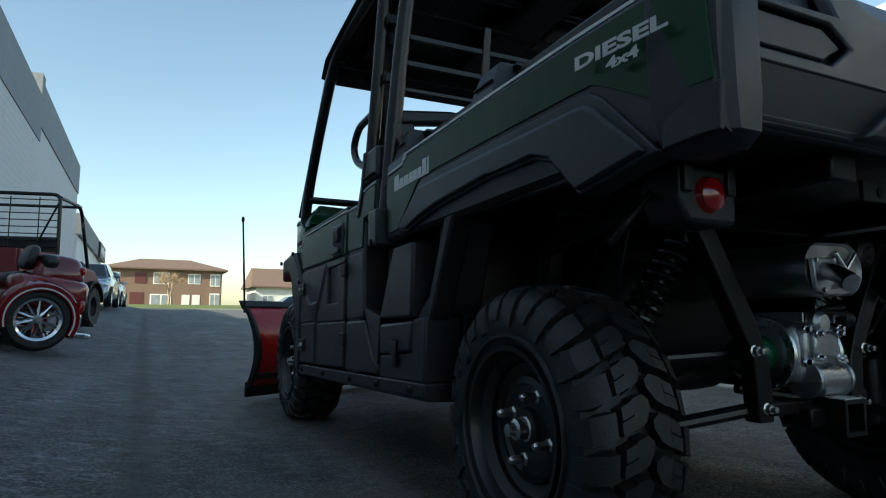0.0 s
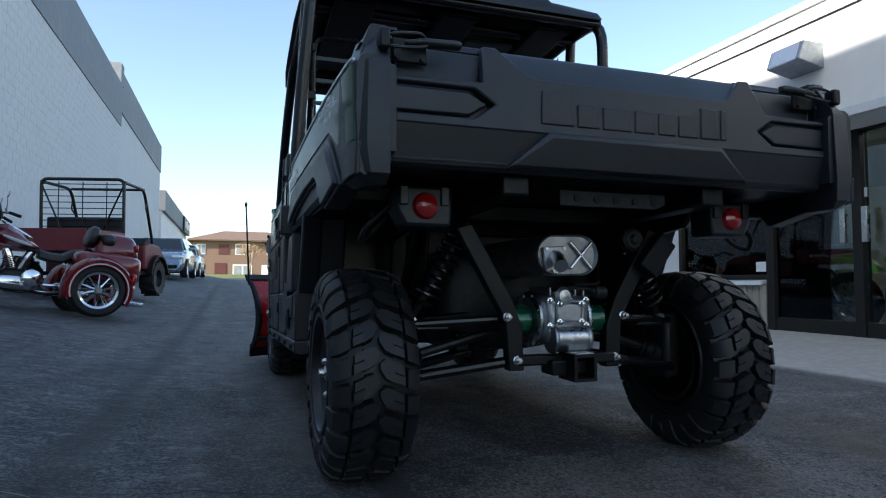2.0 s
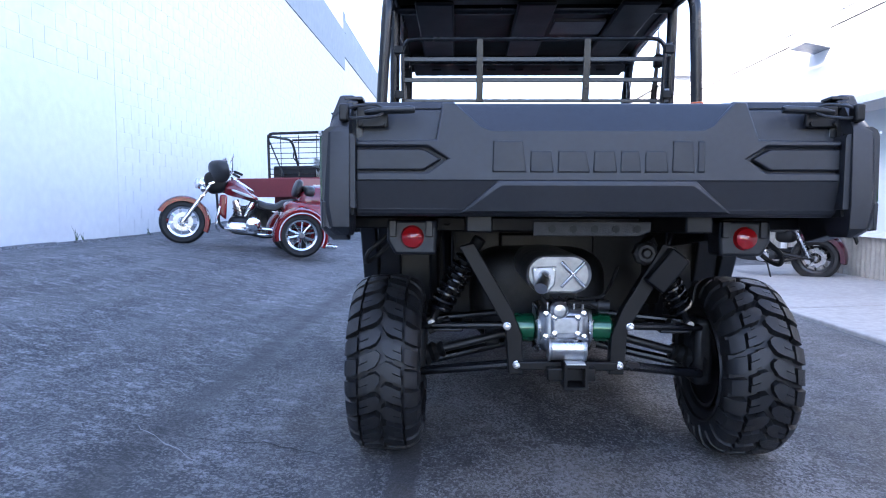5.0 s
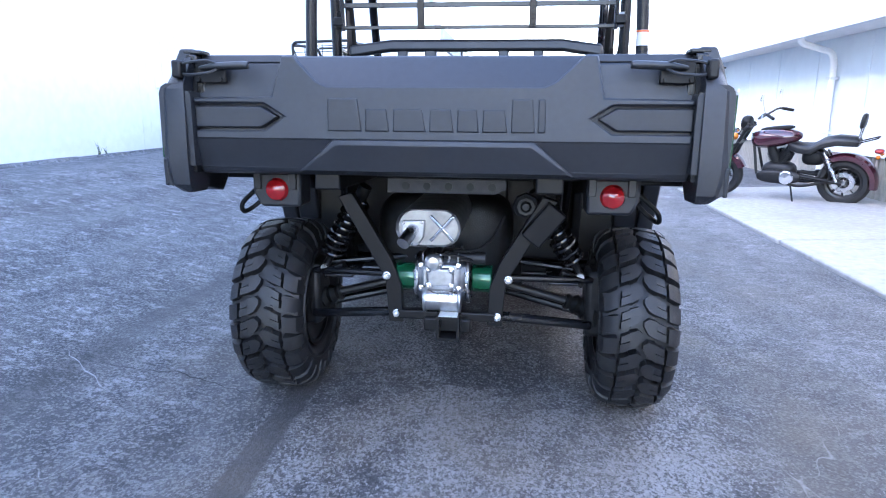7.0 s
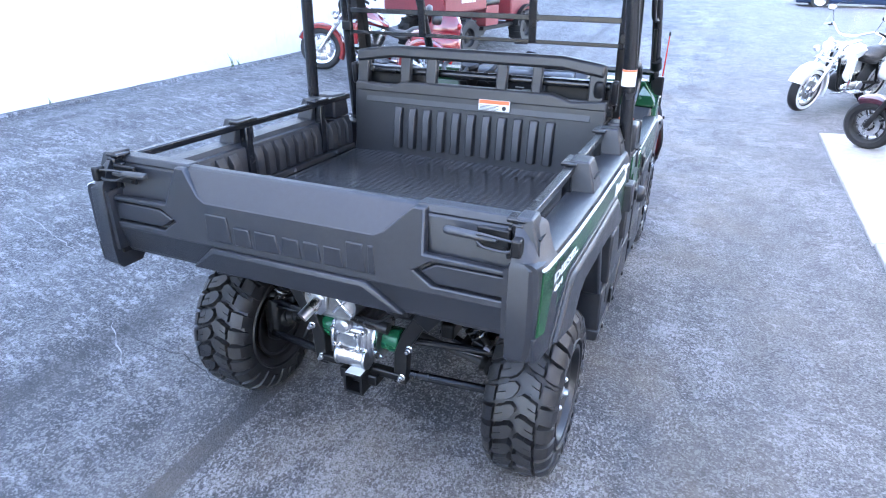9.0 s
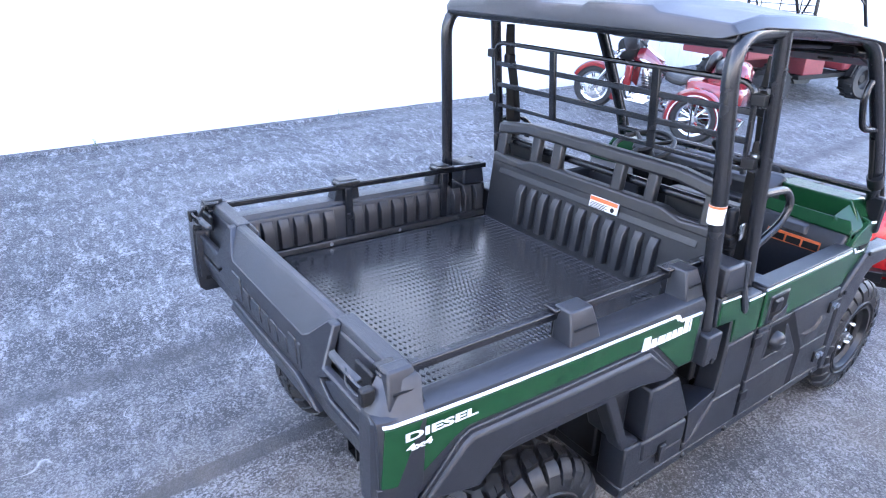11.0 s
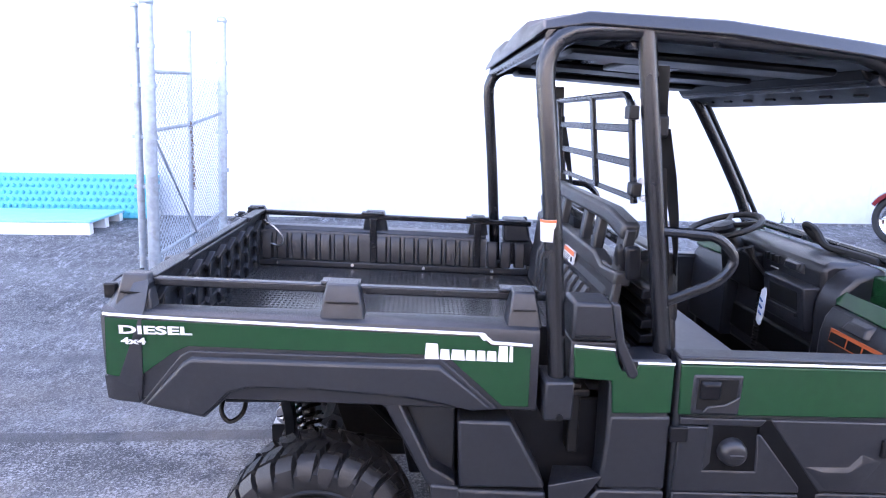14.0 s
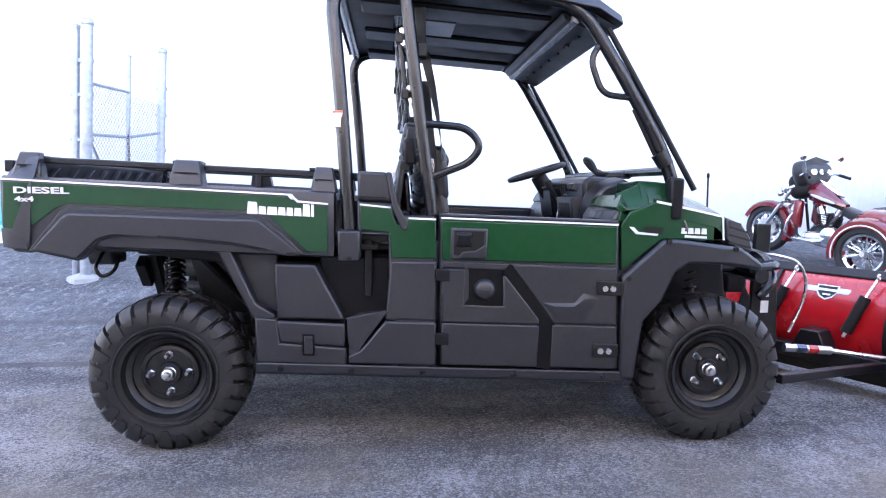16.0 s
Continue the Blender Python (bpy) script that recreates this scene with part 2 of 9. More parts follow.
def obox(bm, m, sx, sy, sz):
    """A box of the given size about the pose m."""
    v = box(bm, -sx / 2, sx / 2, -sy / 2, sy / 2, -sz / 2, sz / 2)
    for p in v:
        p.co = m @ p.co
    return v


def to3(axis, u, v, a):
    return {"x": (a, u, v), "y": (u, a, v), "z": (u, v, a)}[axis]


def prism(bm, pts, axis, a, b, inset=0.0):
    """A polygon drawn across the axis, drawn out from a to b; the b end may be drawn in."""
    cu, cv = sum(p[0] for p in pts) / len(pts), sum(p[1] for p in pts) / len(pts)

    def drawn(p):
        d = math.hypot(p[0] - cu, p[1] - cv) or 1
        k = max(0.0, 1 - inset / d)
        return cu + (p[0] - cu) * k, cv + (p[1] - cv) * k
    lo = [bm.verts.new(to3(axis, u, v, a)) for u, v in pts]
    hi = [bm.verts.new(to3(axis, *drawn(p), b)) for p in pts]
    bm.faces.new(lo)
    bm.faces.new(hi[::-1])
    for i in range(len(pts)):
        j = (i + 1) % len(pts)
        bm.faces.new((lo[j], lo[i], hi[i], hi[j]))


def loft(bm, rings, close=True, caps=True):
    vs = [[bm.verts.new(p) for p in r] for r in rings]
    n = len(rings[0])
    for a, b in zip(vs, vs[1:]):
        for i in range(n if close else n - 1):
            j = (i + 1) % n
            bm.faces.new((a[i], a[j], b[j], b[i]))
    if caps and close:
        bm.faces.new(vs[0][::-1])
        bm.faces.new(vs[-1])
    return vs


def rounded(pts, r, n=5):
    """The line through pts with its corners rounded by about r."""
    pts = [Vector(p) for p in pts]
    out = [pts[0]]
    for a, b, c in zip(pts, pts[1:], pts[2:]):
        k = min(r, (a - b).length * 0.48, (c - b).length * 0.48)
        p, q = b + (a - b).normalized() * k, b + (c - b).normalized() * k
        for i in range(n + 1):
            t = i / n
            out.append(p.lerp(b, t).lerp(b.lerp(q, t), t))
    out.append(pts[-1])
    return out


def tube(bm, pts, r, n=10, fillet=0.0, caps=True):
    pts = rounded(pts, fillet) if fillet else [Vector(p) for p in pts]
    way = (pts[1] - pts[0]).normalized()
    side = way.orthogonal().normalized()
    rings = []
    for i, p in enumerate(pts):
        d = (pts[min(i + 1, len(pts) - 1)] - pts[max(i - 1, 0)]).normalized()
        side = (side - d * side.dot(d)).normalized()
        up = d.cross(side)
        rr = r(i / (len(pts) - 1)) if callable(r) else r
        rings.append([p + (side * math.cos(a) + up * math.sin(a)) * rr for a in (2 * math.pi * k / n for k in range(n))])
    loft(bm, rings, True, caps)


def cyl(bm, p, q, r0, r1=None, n=12):
    r1 = r0 if r1 is None else r1
    tube(bm, [p, q], lambda t: r0 + (r1 - r0) * t, n)


def lathe(bm, prof, m, n=24, closed=False):
    """Turns the line of (radius, height) about the local z axis of the pose m."""
    rings = [[m @ Vector((r * math.cos(a), r * math.sin(a), h)) for r, h in prof] for a in (2 * math.pi * k / n for k in range(n))]
    vs = [[bm.verts.new(p) for p in r] for r in rings]
    k = len(prof)
    for i in range(n):
        a, b = vs[i], vs[(i + 1) % n]
        for j in range(k if closed else k - 1):
            l = (j + 1) % k
            bm.faces.new((a[j], a[l], b[l], b[j]))


def blob(bm, m, rx, ry, rz, p=2.5, nu=20, nv=12, shape=None):
    """A rounded solid: a superellipsoid about the pose m; shape may move its points."""
    def s(x):
        return math.copysign(abs(x) ** (2 / p), x)
    rings = []
    for i in range(nv + 1):
        a = -math.pi / 2 + math.pi * (i + 0.02 * (i == 0) - 0.02 * (i == nv)) / nv
        ring = []
        for k in range(nu):
            b = 2 * math.pi * k / nu
            q = Vector((rx * s(math.cos(a)) * s(math.cos(b)), ry * s(math.cos(a)) * s(math.sin(b)), rz * s(math.sin(a))))
            ring.append(m @ (shape(q) if shape else q))
        rings.append(ring)
    loft(bm, rings)


def bent(bm, cut, centre, r, a0, a1, n=14):
    """Draws a closed section of (across x, out from r) round an arc in the yz plane about centre (y, z); degrees from ahead, upwards."""
    rings = []
    for i in range(n + 1):
        a = radians(a0 + (a1 - a0) * i / n)
        rings.append([(x, centre[0] + (r + o) * math.cos(a), centre[1] + (r + o) * math.sin(a)) for x, o in cut])
    loft(bm, rings)


LEAN_BODY = 0.035   # the body's nose-down rake
BODY_WIDE, BODY_SHIFT = 0.98, 0.007
REAR_LONG = 0.06


def part(name, bm, mat, parent=None, label="", bevel=0.0, rake=False, smooth=35, segments=2):
    """Links a bmesh as one mesh object under a thing or a part."""
    if rake:
        for v in bm.verts:
            if v.co.y < -0.3:
                v.co.y += (v.co.y + 0.3) * REAR_LONG
            v.co.z -= LEAN_BODY * v.co.y
            v.co.x = v.co.x * BODY_WIDE + BODY_SHIFT
    bmesh.ops.recalc_face_normals(bm, faces=bm.faces)
    me = bpy.data.meshes.new(name)
    for f in bm.faces:
        f.smooth = True
    bm.to_mesh(me)
    bm.free()
    me.set_sharp_from_angle(angle=radians(smooth))
    me.materials.append(mat)
    ob = new(name, me)
    if parent:
        ob.parent = parent
    if label:
        ob["label"] = label
    if bevel:
        mod = ob.modifiers.new("edge", "BEVEL")
        mod.width, mod.segments, mod.limit_method, mod.angle_limit = bevel, segments, "ANGLE", radians(40)
    return ob


def thing(name, label, category, group="", at=None, kind=""):
    e = tagged(new(name), label, category, group, kind)
    e.empty_display_size = 0.2
    if at is not None:
        e.matrix_basis = at
    return e


def setting(ob, label="", category=""):
    return tagged(ob, label, category, kind="structure")


def writing(name, text, size, m, mat, parent, depth=0.002, width=None, label="", bold=0.0):
    """Letters in the built-in font as a mesh: their line runs along the local x of the pose m."""
    cu = bpy.data.curves.new(name, "FONT")
    cu.body, cu.size, cu.extrude, cu.resolution_u = text, size, depth, 3
    cu.offset = bold
    tmp = bpy.data.objects.new("tmp", cu)
    me = bpy.data.meshes.new_from_object(tmp)
    bpy.data.objects.remove(tmp)
    xs = [v.co.x for v in me.vertices]
    k = width / (max(xs) - min(xs)) if width else 1
    x0 = min(xs)
    for v in me.vertices:
        v.co = m @ Vector(((v.co.x - x0) * k, v.co.y, v.co.z))
    me.materials.clear()
    me.materials.append(mat)
    ob = new(name, me)
    ob.parent = parent
    if label:
        ob["label"] = label
    return ob


B = bmesh.new


# ---------------------------------------------------------------- ground and buildings
RISE = ((-60.0, 0.52), (-5.0, 0.47), (-4.0, 0.425), (-3.2, 0.32), (-2.45, 0.2), (-1.7, 0.075), (-1.3, 0.025), (-0.95, 0.0), (1.1, 0.0), (1.7, 0.02), (2.4, 0.06), (4.0, 0.14), (60.0, 0.2))


def ground_z(x, y):
    """The yard is a shallow trough: it rises to the white wall, a little to the shop, and gently ahead along the wall."""
    z = RISE[-1][1]
    for (xa, za), (xb, zb_) in zip(RISE, RISE[1:]):
        if x <= xb:
            z = za + (zb_ - za) * max(0.0, x - xa) / (xb - xa)
            break
    up = 0.03 * min(max(0.0, y - 6), 17) * min(1.0, max(0.0, y - 6) / 2) + 0.012 * max(0.0, min(y, 64) - 25)
    # the shop's side of the yard stays low until the far kerb
    low = min(1.0, max(0.0, x - 1.0) / 3.0) * min(1.0, max(0.0, 56 - y) / 20)
    return z + up * (1 - low)


def asphalt():
    m = bpy.data.materials.new("worn_asphalt")
    m.use_nodes = True
    t, n = m.node_tree, m.node_tree.nodes
    b = n["Principled BSDF"]
    pos = n.new("ShaderNodeNewGeometry").outputs["Position"]

    def noise_tex(scale, detail=6, rough=0.6, stretch=None, turn=0.0):
        src = pos
        if stretch:
            mp = n.new("ShaderNodeMapping")
            mp.inputs["Scale"].default_value = stretch
            mp.inputs["Rotation"].default_value = (0, 0, turn)
            t.links.new(pos, mp.inputs["Vector"])
            src = mp.outputs["Vector"]
        q = n.new("ShaderNodeTexNoise")
        q.inputs["Scale"].default_value, q.inputs["Detail"].default_value, q.inputs["Roughness"].default_value = scale, detail, rough
        t.links.new(src, q.inputs["Vector"])
        return q.outputs["Fac"]

    def span(v, a, b_, c=0.0, d=1.0):
        r = n.new("ShaderNodeMapRange")
        for k, x in zip(("From Min", "From Max", "To Min", "To Max"), (a, b_, c, d)):
            r.inputs[k].default_value = x
        t.links.new(v, r.inputs["Value"])
        return r.outputs["Result"]

    def calc(op, a, b_=None):
        q = n.new("ShaderNodeMath")
        q.operation = op
        for i, x in enumerate((a, b_)):
            if x is None:
                continue
            if isinstance(x, (int, float)):
                q.inputs[i].default_value = x
            else:
                t.links.new(x, q.inputs[i])
        return q.outputs[0]

    def mixed(fac, a, c):
        q = n.new("ShaderNodeMix")
        q.data_type = "RGBA"
        t.links.new(fac, q.inputs["Factor"])
        for k, x in (("A", a), ("B", c)):
            if isinstance(x, tuple):
                q.inputs[k].default_value = (*x, 1)
            else:
                t.links.new(x, q.inputs[k])
        return q.outputs["Result"]
    sep = n.new("ShaderNodeSeparateXYZ")
    t.links.new(pos, sep.inputs[0])
    px, py = sep.outputs["X"], sep.outputs["Y"]
    col = mixed(span(noise_tex(1.3), 0.3, 0.7), (0.03, 0.031, 0.036), (0.052, 0.053, 0.058))
    # broad soft streaks along the drive
    col = mixed(calc("MULTIPLY", span(noise_tex(1.0, 5, 0.6, (3.2, 0.35, 1), 0.05), 0.46, 0.66), 0.7), col, (0.115, 0.117, 0.12))
    # paler towards the apron, with the sky's sheen put into the colour
    col = mixed(calc("MULTIPLY", calc("MULTIPLY", span(px, 0.5, 1.5), 0.62), span(py, -1.0, 0.5, 0.12, 1.0)), col, (0.13, 0.127, 0.122))
    # pale worn flecks a few centimetres long, gathered in patches, thickest on the open side
    patch = calc("ADD", span(noise_tex(1.5, 7, 0.7, (1.3, 0.7, 1), 0.12), 0.36, 0.56), span(px, -3.2, -0.9, 0.42, -0.25))
    patch = calc("MINIMUM", calc("MAXIMUM", patch, 0.0), 1.0)
    fleck = span(noise_tex(11, 9, 0.8, (0.7, 1.4, 1), 0.3), 0.51, 0.56)
    crumb = span(noise_tex(40, 6, 0.8), 0.45, 0.53)
    worn = calc("MULTIPLY", calc("MULTIPLY", fleck, crumb), patch)
    col = mixed(calc("MULTIPLY", worn, 0.85), col, (0.31, 0.31, 0.33))
    # worn faces of the stones: short pale worms a centimetre wide over the dark binder, thicker in broad patches
    share = calc("MULTIPLY", calc("SUBTRACT", noise_tex(1.9, 7, 0.72, (1.0, 0.55, 1), 0.2), 0.53), 0.72)
    share = calc("ADD", share, span(px, -1.4, -0.6, -0.02, 0.0))
    share = calc("ADD", share, span(px, 0.7, 1.3, 0.0, -0.055))
    share = calc("ADD", share, calc("MULTIPLY", calc("SUBTRACT", noise_tex(9, 5, 0.7), 0.5), 0.15))
    grain = span(calc("ADD", noise_tex(78, 3, 0.62, (1.0, 0.62, 1), 0.6), share), 0.515, 0.565)
    ridge = span(calc("ABSOLUTE", calc("SUBTRACT", noise_tex(52, 3, 0.6, (1.0, 0.7, 1), 0.6), 0.5)), 0.008, 0.032, 1, 0)
    ridge = calc("MULTIPLY", ridge, span(calc("ADD", noise_tex(17, 4, 0.7), share), 0.45, 0.54))
    grit = calc("MAXIMUM", grain, ridge)
    col = mixed(calc("MULTIPLY", calc("MULTIPLY", grit, span(px, -0.75, -0.45, 0.31, 0.82)), span(px, 0.8, 1.4, 1.0, 0.68)), col, (0.29, 0.29, 0.3))
    dark = span(calc("ADD", noise_tex(95, 3, 0.6), calc("MULTIPLY", share, -0.3)), 0.53, 0.6)
    col = mixed(calc("MULTIPLY", dark, calc("MULTIPLY", span(px, -0.75, -0.45, 0.36, 0.75), span(px, 0.8, 1.4, 1.0, 0.68))), col, (0.018, 0.018, 0.02))
    # a few long pale scrapes
    scrape = calc("MULTIPLY", span(calc("ABSOLUTE", calc("SUBTRACT", noise_tex(1.1, 3, 0.5, (1.4, 0.6, 1), 0.9), 0.42)), 0.0, 0.0016, 1, 0), span(noise_tex(2.3, 4), 0.52, 0.6))
    col = mixed(calc("MULTIPLY", scrape, 0.7), col, (0.4, 0.4, 0.4))
    # stones and pits
    vor = n.new("ShaderNodeTexVoronoi")
    vor.inputs["Scale"].default_value = 125
    t.links.new(pos, vor.inputs["Vector"])
    sp = n.new("ShaderNodeSeparateColor")
    t.links.new(vor.outputs["Color"], sp.inputs[0])
    pit = span(sp.outputs[1], 0.0, 0.3, 0.3, 0.0)
    col = mixed(pit, col, (0.016, 0.016, 0.017))
    # single pale stones in the binder
    col = mixed(calc("MULTIPLY", span(sp.outputs[0], 0.74, 0.8), 0.5), col, (0.21, 0.207, 0.2))
    # long cracks: thin dark lines where a slow noise crosses its middle
    crack = span(calc("ABSOLUTE", calc("SUBTRACT", noise_tex(0.55, 7, 0.62), 0.5)), 0.0, 0.0035, 1, 0)
    col = mixed(calc("MULTIPLY", crack, 0.6), col, (0.014, 0.014, 0.015))
    # a dark sealed strip along the drive and a second, fainter one
    wob = calc("MULTIPLY", calc("SUBTRACT", noise_tex(3.0), 0.5), 0.1)
    d1 = calc("ADD", calc("ABSOLUTE", calc("ADD", px, 1.51)), wob)
    col = mixed(calc("MULTIPLY", span(d1, 0.02, 0.11, 1, 0), 0.6), col, (0.03, 0.03, 0.031))
    d2 = calc("ADD", calc("ABSOLUTE", calc("ADD", px, calc("ADD", 0.575, calc("MULTIPLY", py, 0.03)))), wob)
    col = mixed(calc("MULTIPLY", calc("MULTIPLY", span(d2, 0.04, 0.06, 1, 0), span(py, -0.1, 0.3, 1, 0)), 0.82), col, (0.034, 0.034, 0.036))
    # brown dust, and the glow of light passing beneath the vehicle, put into the colour
    dust_glow = calc("MULTIPLY", span(noise_tex(1.1, 5), 0.45, 0.7), span(calc("ABSOLUTE", calc("SUBTRACT", px, 0.3)), 0.9, 1.9, 1, 0))
    col = mixed(calc("MULTIPLY", dust_glow, 0.55), col, (0.14, 0.113, 0.08))
    t.links.new(col, b.inputs["Base Color"])
    t.links.new(span(noise_tex(6), 0.3, 0.7, 0.62, 0.88), b.inputs["Roughness"])
    h = calc("ADD", calc("MULTIPLY", vor.outputs["Distance"], 0.5), noise_tex(70, 7, 0.8))
    bp = n.new("ShaderNodeBump")
    bp.inputs["Strength"].default_value, bp.inputs["Distance"].default_value = 0.8, 0.008
    t.links.new(h, bp.inputs["Height"])
    t.links.new(bp.outputs["Normal"], b.inputs["Normal"])
    return m


M["asphalt"] = asphalt()
M["concrete"] = material("pale_concrete", (0.37, 0.355, 0.33), 0.8, spread=0.14, scale=18, bump=0.4, bump_scale=120, dirt=(0.3, 0.28, 0.26), dirt_scale=1.2, dirt_low=0.5, dirt_high=0.75)
M["concrete_dark"] = material("stained_concrete", (0.2, 0.19, 0.175), 0.85, spread=0.15, scale=18, bump=0.5, bump_scale=100)

bm = B()
xs = [-900, -300, -60, -20, -10, -5.9, -5.0, -4.5, -4.0, -3.6, -3.2, -2.8, -2.45, -2.1, -1.7, -1.5, -1.3, -1.1, -0.95, 0, 1.1, 1.4, 1.7, 2, 2.4, 3, 4, 8, 14, 25, 60, 200, 900]
ys = [-900, -200, -60, -25, -12, -8, -5, -3, -1, 1, 3, 5, 6, 6.5, 7, 8, 9, 12, 16, 19, 23, 25, 30, 40, 50, 64, 70, 90, 120, 200, 900]
grid = [[bm.verts.new((x, y, ground_z(x, min(y, 120)))) for y in ys] for x in xs]
for a, b in zip(grid, grid[1:]):
    for i in range(len(ys) - 1):
        bm.faces.new((a[i], b[i], b[i + 1], a[i + 1]))
ground = part("ground", bm, M["asphalt"])
setting(ground, "worn grey asphalt yard with pale scuffs and a dark sealed strip", "ground")


def sheet_z(x, y):
    """The height of the ground sheet between its grid lines."""
    i = max(k for k in range(len(xs) - 1) if xs[k] <= x)
    j = max(k for k in range(len(ys) - 1) if ys[k] <= y)
    u, v = (x - xs[i]) / (xs[i + 1] - xs[i]), (y - ys[j]) / (ys[j + 1] - ys[j])
    z = [[ground_z(xs[i + a], ys[j + b]) for b in (0, 1)] for a in (0, 1)]
    return (z[0][0] * (1 - v) + z[0][1] * v) * (1 - u) + (z[1][0] * (1 - v) + z[1][1] * v) * u


# seams and cracks with ragged edges, and two pale scrapes
RC = random.Random(31)
M["far_grey"] = material("grey_render", (0.3, 0.31, 0.33), 0.85, spread=0.1, scale=1.5)
M["crack"] = material("dark_crack_fill", (0.028, 0.028, 0.03), 0.9, spread=0.2, scale=60)
M["scrape"] = material("pale_scraped_stone", (0.24, 0.24, 0.25), 0.9, spread=0.3, scale=90)
for nm, mat, w, path in (("seam", "crack", 0.009, ((-0.5, 6.22), (0.52, 6.37), (1.02, 6.46), (1.66, 6.46), (2.17, 6.39))),
                         ("seam", "crack", 0.005, ((0.74, 5.06), (1.3, 5.3), (1.64, 5.32), (1.96, 5.3), (2.22, 5.31))),
                         ("crack", "crack", 0.0032, ((-1.45, -0.08), (-1.26, -0.08), (-1.12, -0.07), (-0.93, -0.12), (-0.72, -0.21))),
                         ("scrape", "scrape", 0.004, ((-1.65, -0.02), (-1.45, -0.16), (-1.24, -0.31))),
                         ("scrape", "scrape", 0.004, ((-3.11, 0.48), (-2.75, 0.44), (-2.19, 0.3)))):
    fine = []
    for (xa, ya), (xb, yb) in zip(path, path[1:]):
        n = max(2, int(math.hypot(xb - xa, yb - ya) / 0.035))
        fine += [(xa + (xb - xa) * k / n + RC.uniform(-0.006, 0.006), ya + (yb - ya) * k / n + RC.uniform(-0.009, 0.009)) for k in range(n)]
    bm = B()
    rows_ = []
    for k, (x, y) in enumerate(fine):
        h = w * RC.uniform(0.35, 1.3) * min(1.0, 4.0 * k / len(fine) + 0.15, 4.0 * (len(fine) - k) / len(fine))
        rows_.append([bm.verts.new((x, y + e * h, sheet_z(x, y + e * h) + 0.003)) for e in (-1, 1)])
    for p, q in zip(rows_, rows_[1:]):
        bm.faces.new((p[0], q[0], q[1], p[1]))
    part(nm, bm, M[mat], ground)

# grass far ahead, and the pale kerb before it
bm = B()
for x0, x1 in ((-200, 200),):
    g = [[bm.verts.new((x, y, ground_z(0, y) + 0.05 + 0.5 * min(1.0, (y - 62) / 6) + 0.03 * math.sin(x))) for y in (62, 68, 80, 110, 190)] for x in range(x0, x1 + 1, 20)]
    for a, b in zip(g, g[1:]):
        for i in range(4):
            bm.faces.new((a[i], b[i], b[i + 1], a[i + 1]))
setting(part("grass_verge", bm, M["grass"]), "sunlit grass verge with dry patches beyond the yard", "grass")
bm = B()
prism(bm, [(61.6, ground_z(0, 61.6) - 0.1), (62.0, ground_z(0, 62) - 0.1), (62.0, ground_z(0, 62) + 0.13), (61.7, ground_z(0, 61.7) + 0.12)], "x", -120, 120)
setting(part("kerb", bm, M["concrete"]), "pale concrete kerb along the grass", "kerb")

# concrete apron before the shop
apron = setting(thing("concrete_apron", "pale concrete apron with joints beside the asphalt", "pavement"))
for i in range(4):
    y0, y1 = -7.0 + 3.25 * i, -7.0 + 3.25 * (i + 1)
    bm = B()
    prism(bm, [(2.31 - 0.012 * i, -0.2), (4.08, -0.2), (4.08, 0.155), (2.31 - 0.012 * i, 0.085)], "y", y0 + 0.008, y1 - 0.008)
    part("slab", bm, M["concrete"], apron, bevel=0.012)

# the white block wall
WX = -5.0
wall = setting(thing("wall_west", "long white painted block wall with a grey band on top", "wall"))


def blocks(name, ya, yb, za, zb, x, parent, split=False):
    """Courses of blocks in running bond with sunk joints."""
    L, H, J = 0.4, 0.2, 0.004
    one = None
    if not split:
        bm = B()
    for r in range(int(round((zb - za) / H))):
        z = za + r * H
        y = ya - (r % 2) * L / 2
        while y < yb:
            a, b = max(y, ya) + J / 2, min(y + L, yb) - J / 2
            y += L
            if b - a < 0.05:
                continue
            o = random.uniform(-0.0008, 0.0008)
            if split and b - a > 0.39:
                if one is None:
                    q = B()
                    prism(q, [(-(L - J) / 2, -(H - J) / 2), ((L - J) / 2, -(H - J) / 2), ((L - J) / 2, (H - J) / 2), (-(L - J) / 2, (H - J) / 2)], "x", -0.03, 0.0, 0.003)
                    ob = part("block", q, M["block"], parent)
                    one = ob.data
                else:
                    ob = new("block", one)
                    ob.parent = parent
                ob.location = (x + o, (a + b) / 2, z + H / 2)
            elif split:
                q = B()
                prism(q, [(a, z + J / 2), (b, z + J / 2), (b, z + H - J / 2), (a, z + H - J / 2)], "x", x - 0.03, x + o, 0.003)
                part("block", q, M["block"], parent)
            else:
                prism(bm, [(a, z + J / 2), (b, z + J / 2), (b, z + H - J / 2), (a, z + H - J / 2)], "x", x - 0.03, x + o, 0.003)
    if not split:
        tagged(part(name, bm, M["block"], parent), kind="stuff")


bm = B()
box(bm, WX - 0.4, WX - 0.0035, -14, 23, -0.3, 6.4)
part("backing", bm, M["block"], wall)
blocks("far_blocks", -14, -4.0, 0.1, 6.3, WX, wall)
blocks("upper_blocks", -4.0, 6.0, 2.5, 6.3, WX, wall)
blocks("far_blocks", 6.0, 23, 0.1, 6.3, WX, wall)
bm = B()
box(bm, WX - 0.45, WX + 0.03, -14, 23, 6.32, 7.85)
part("parapet_band", bm, M["wall_grey"], wall, "grey painted parapet band")
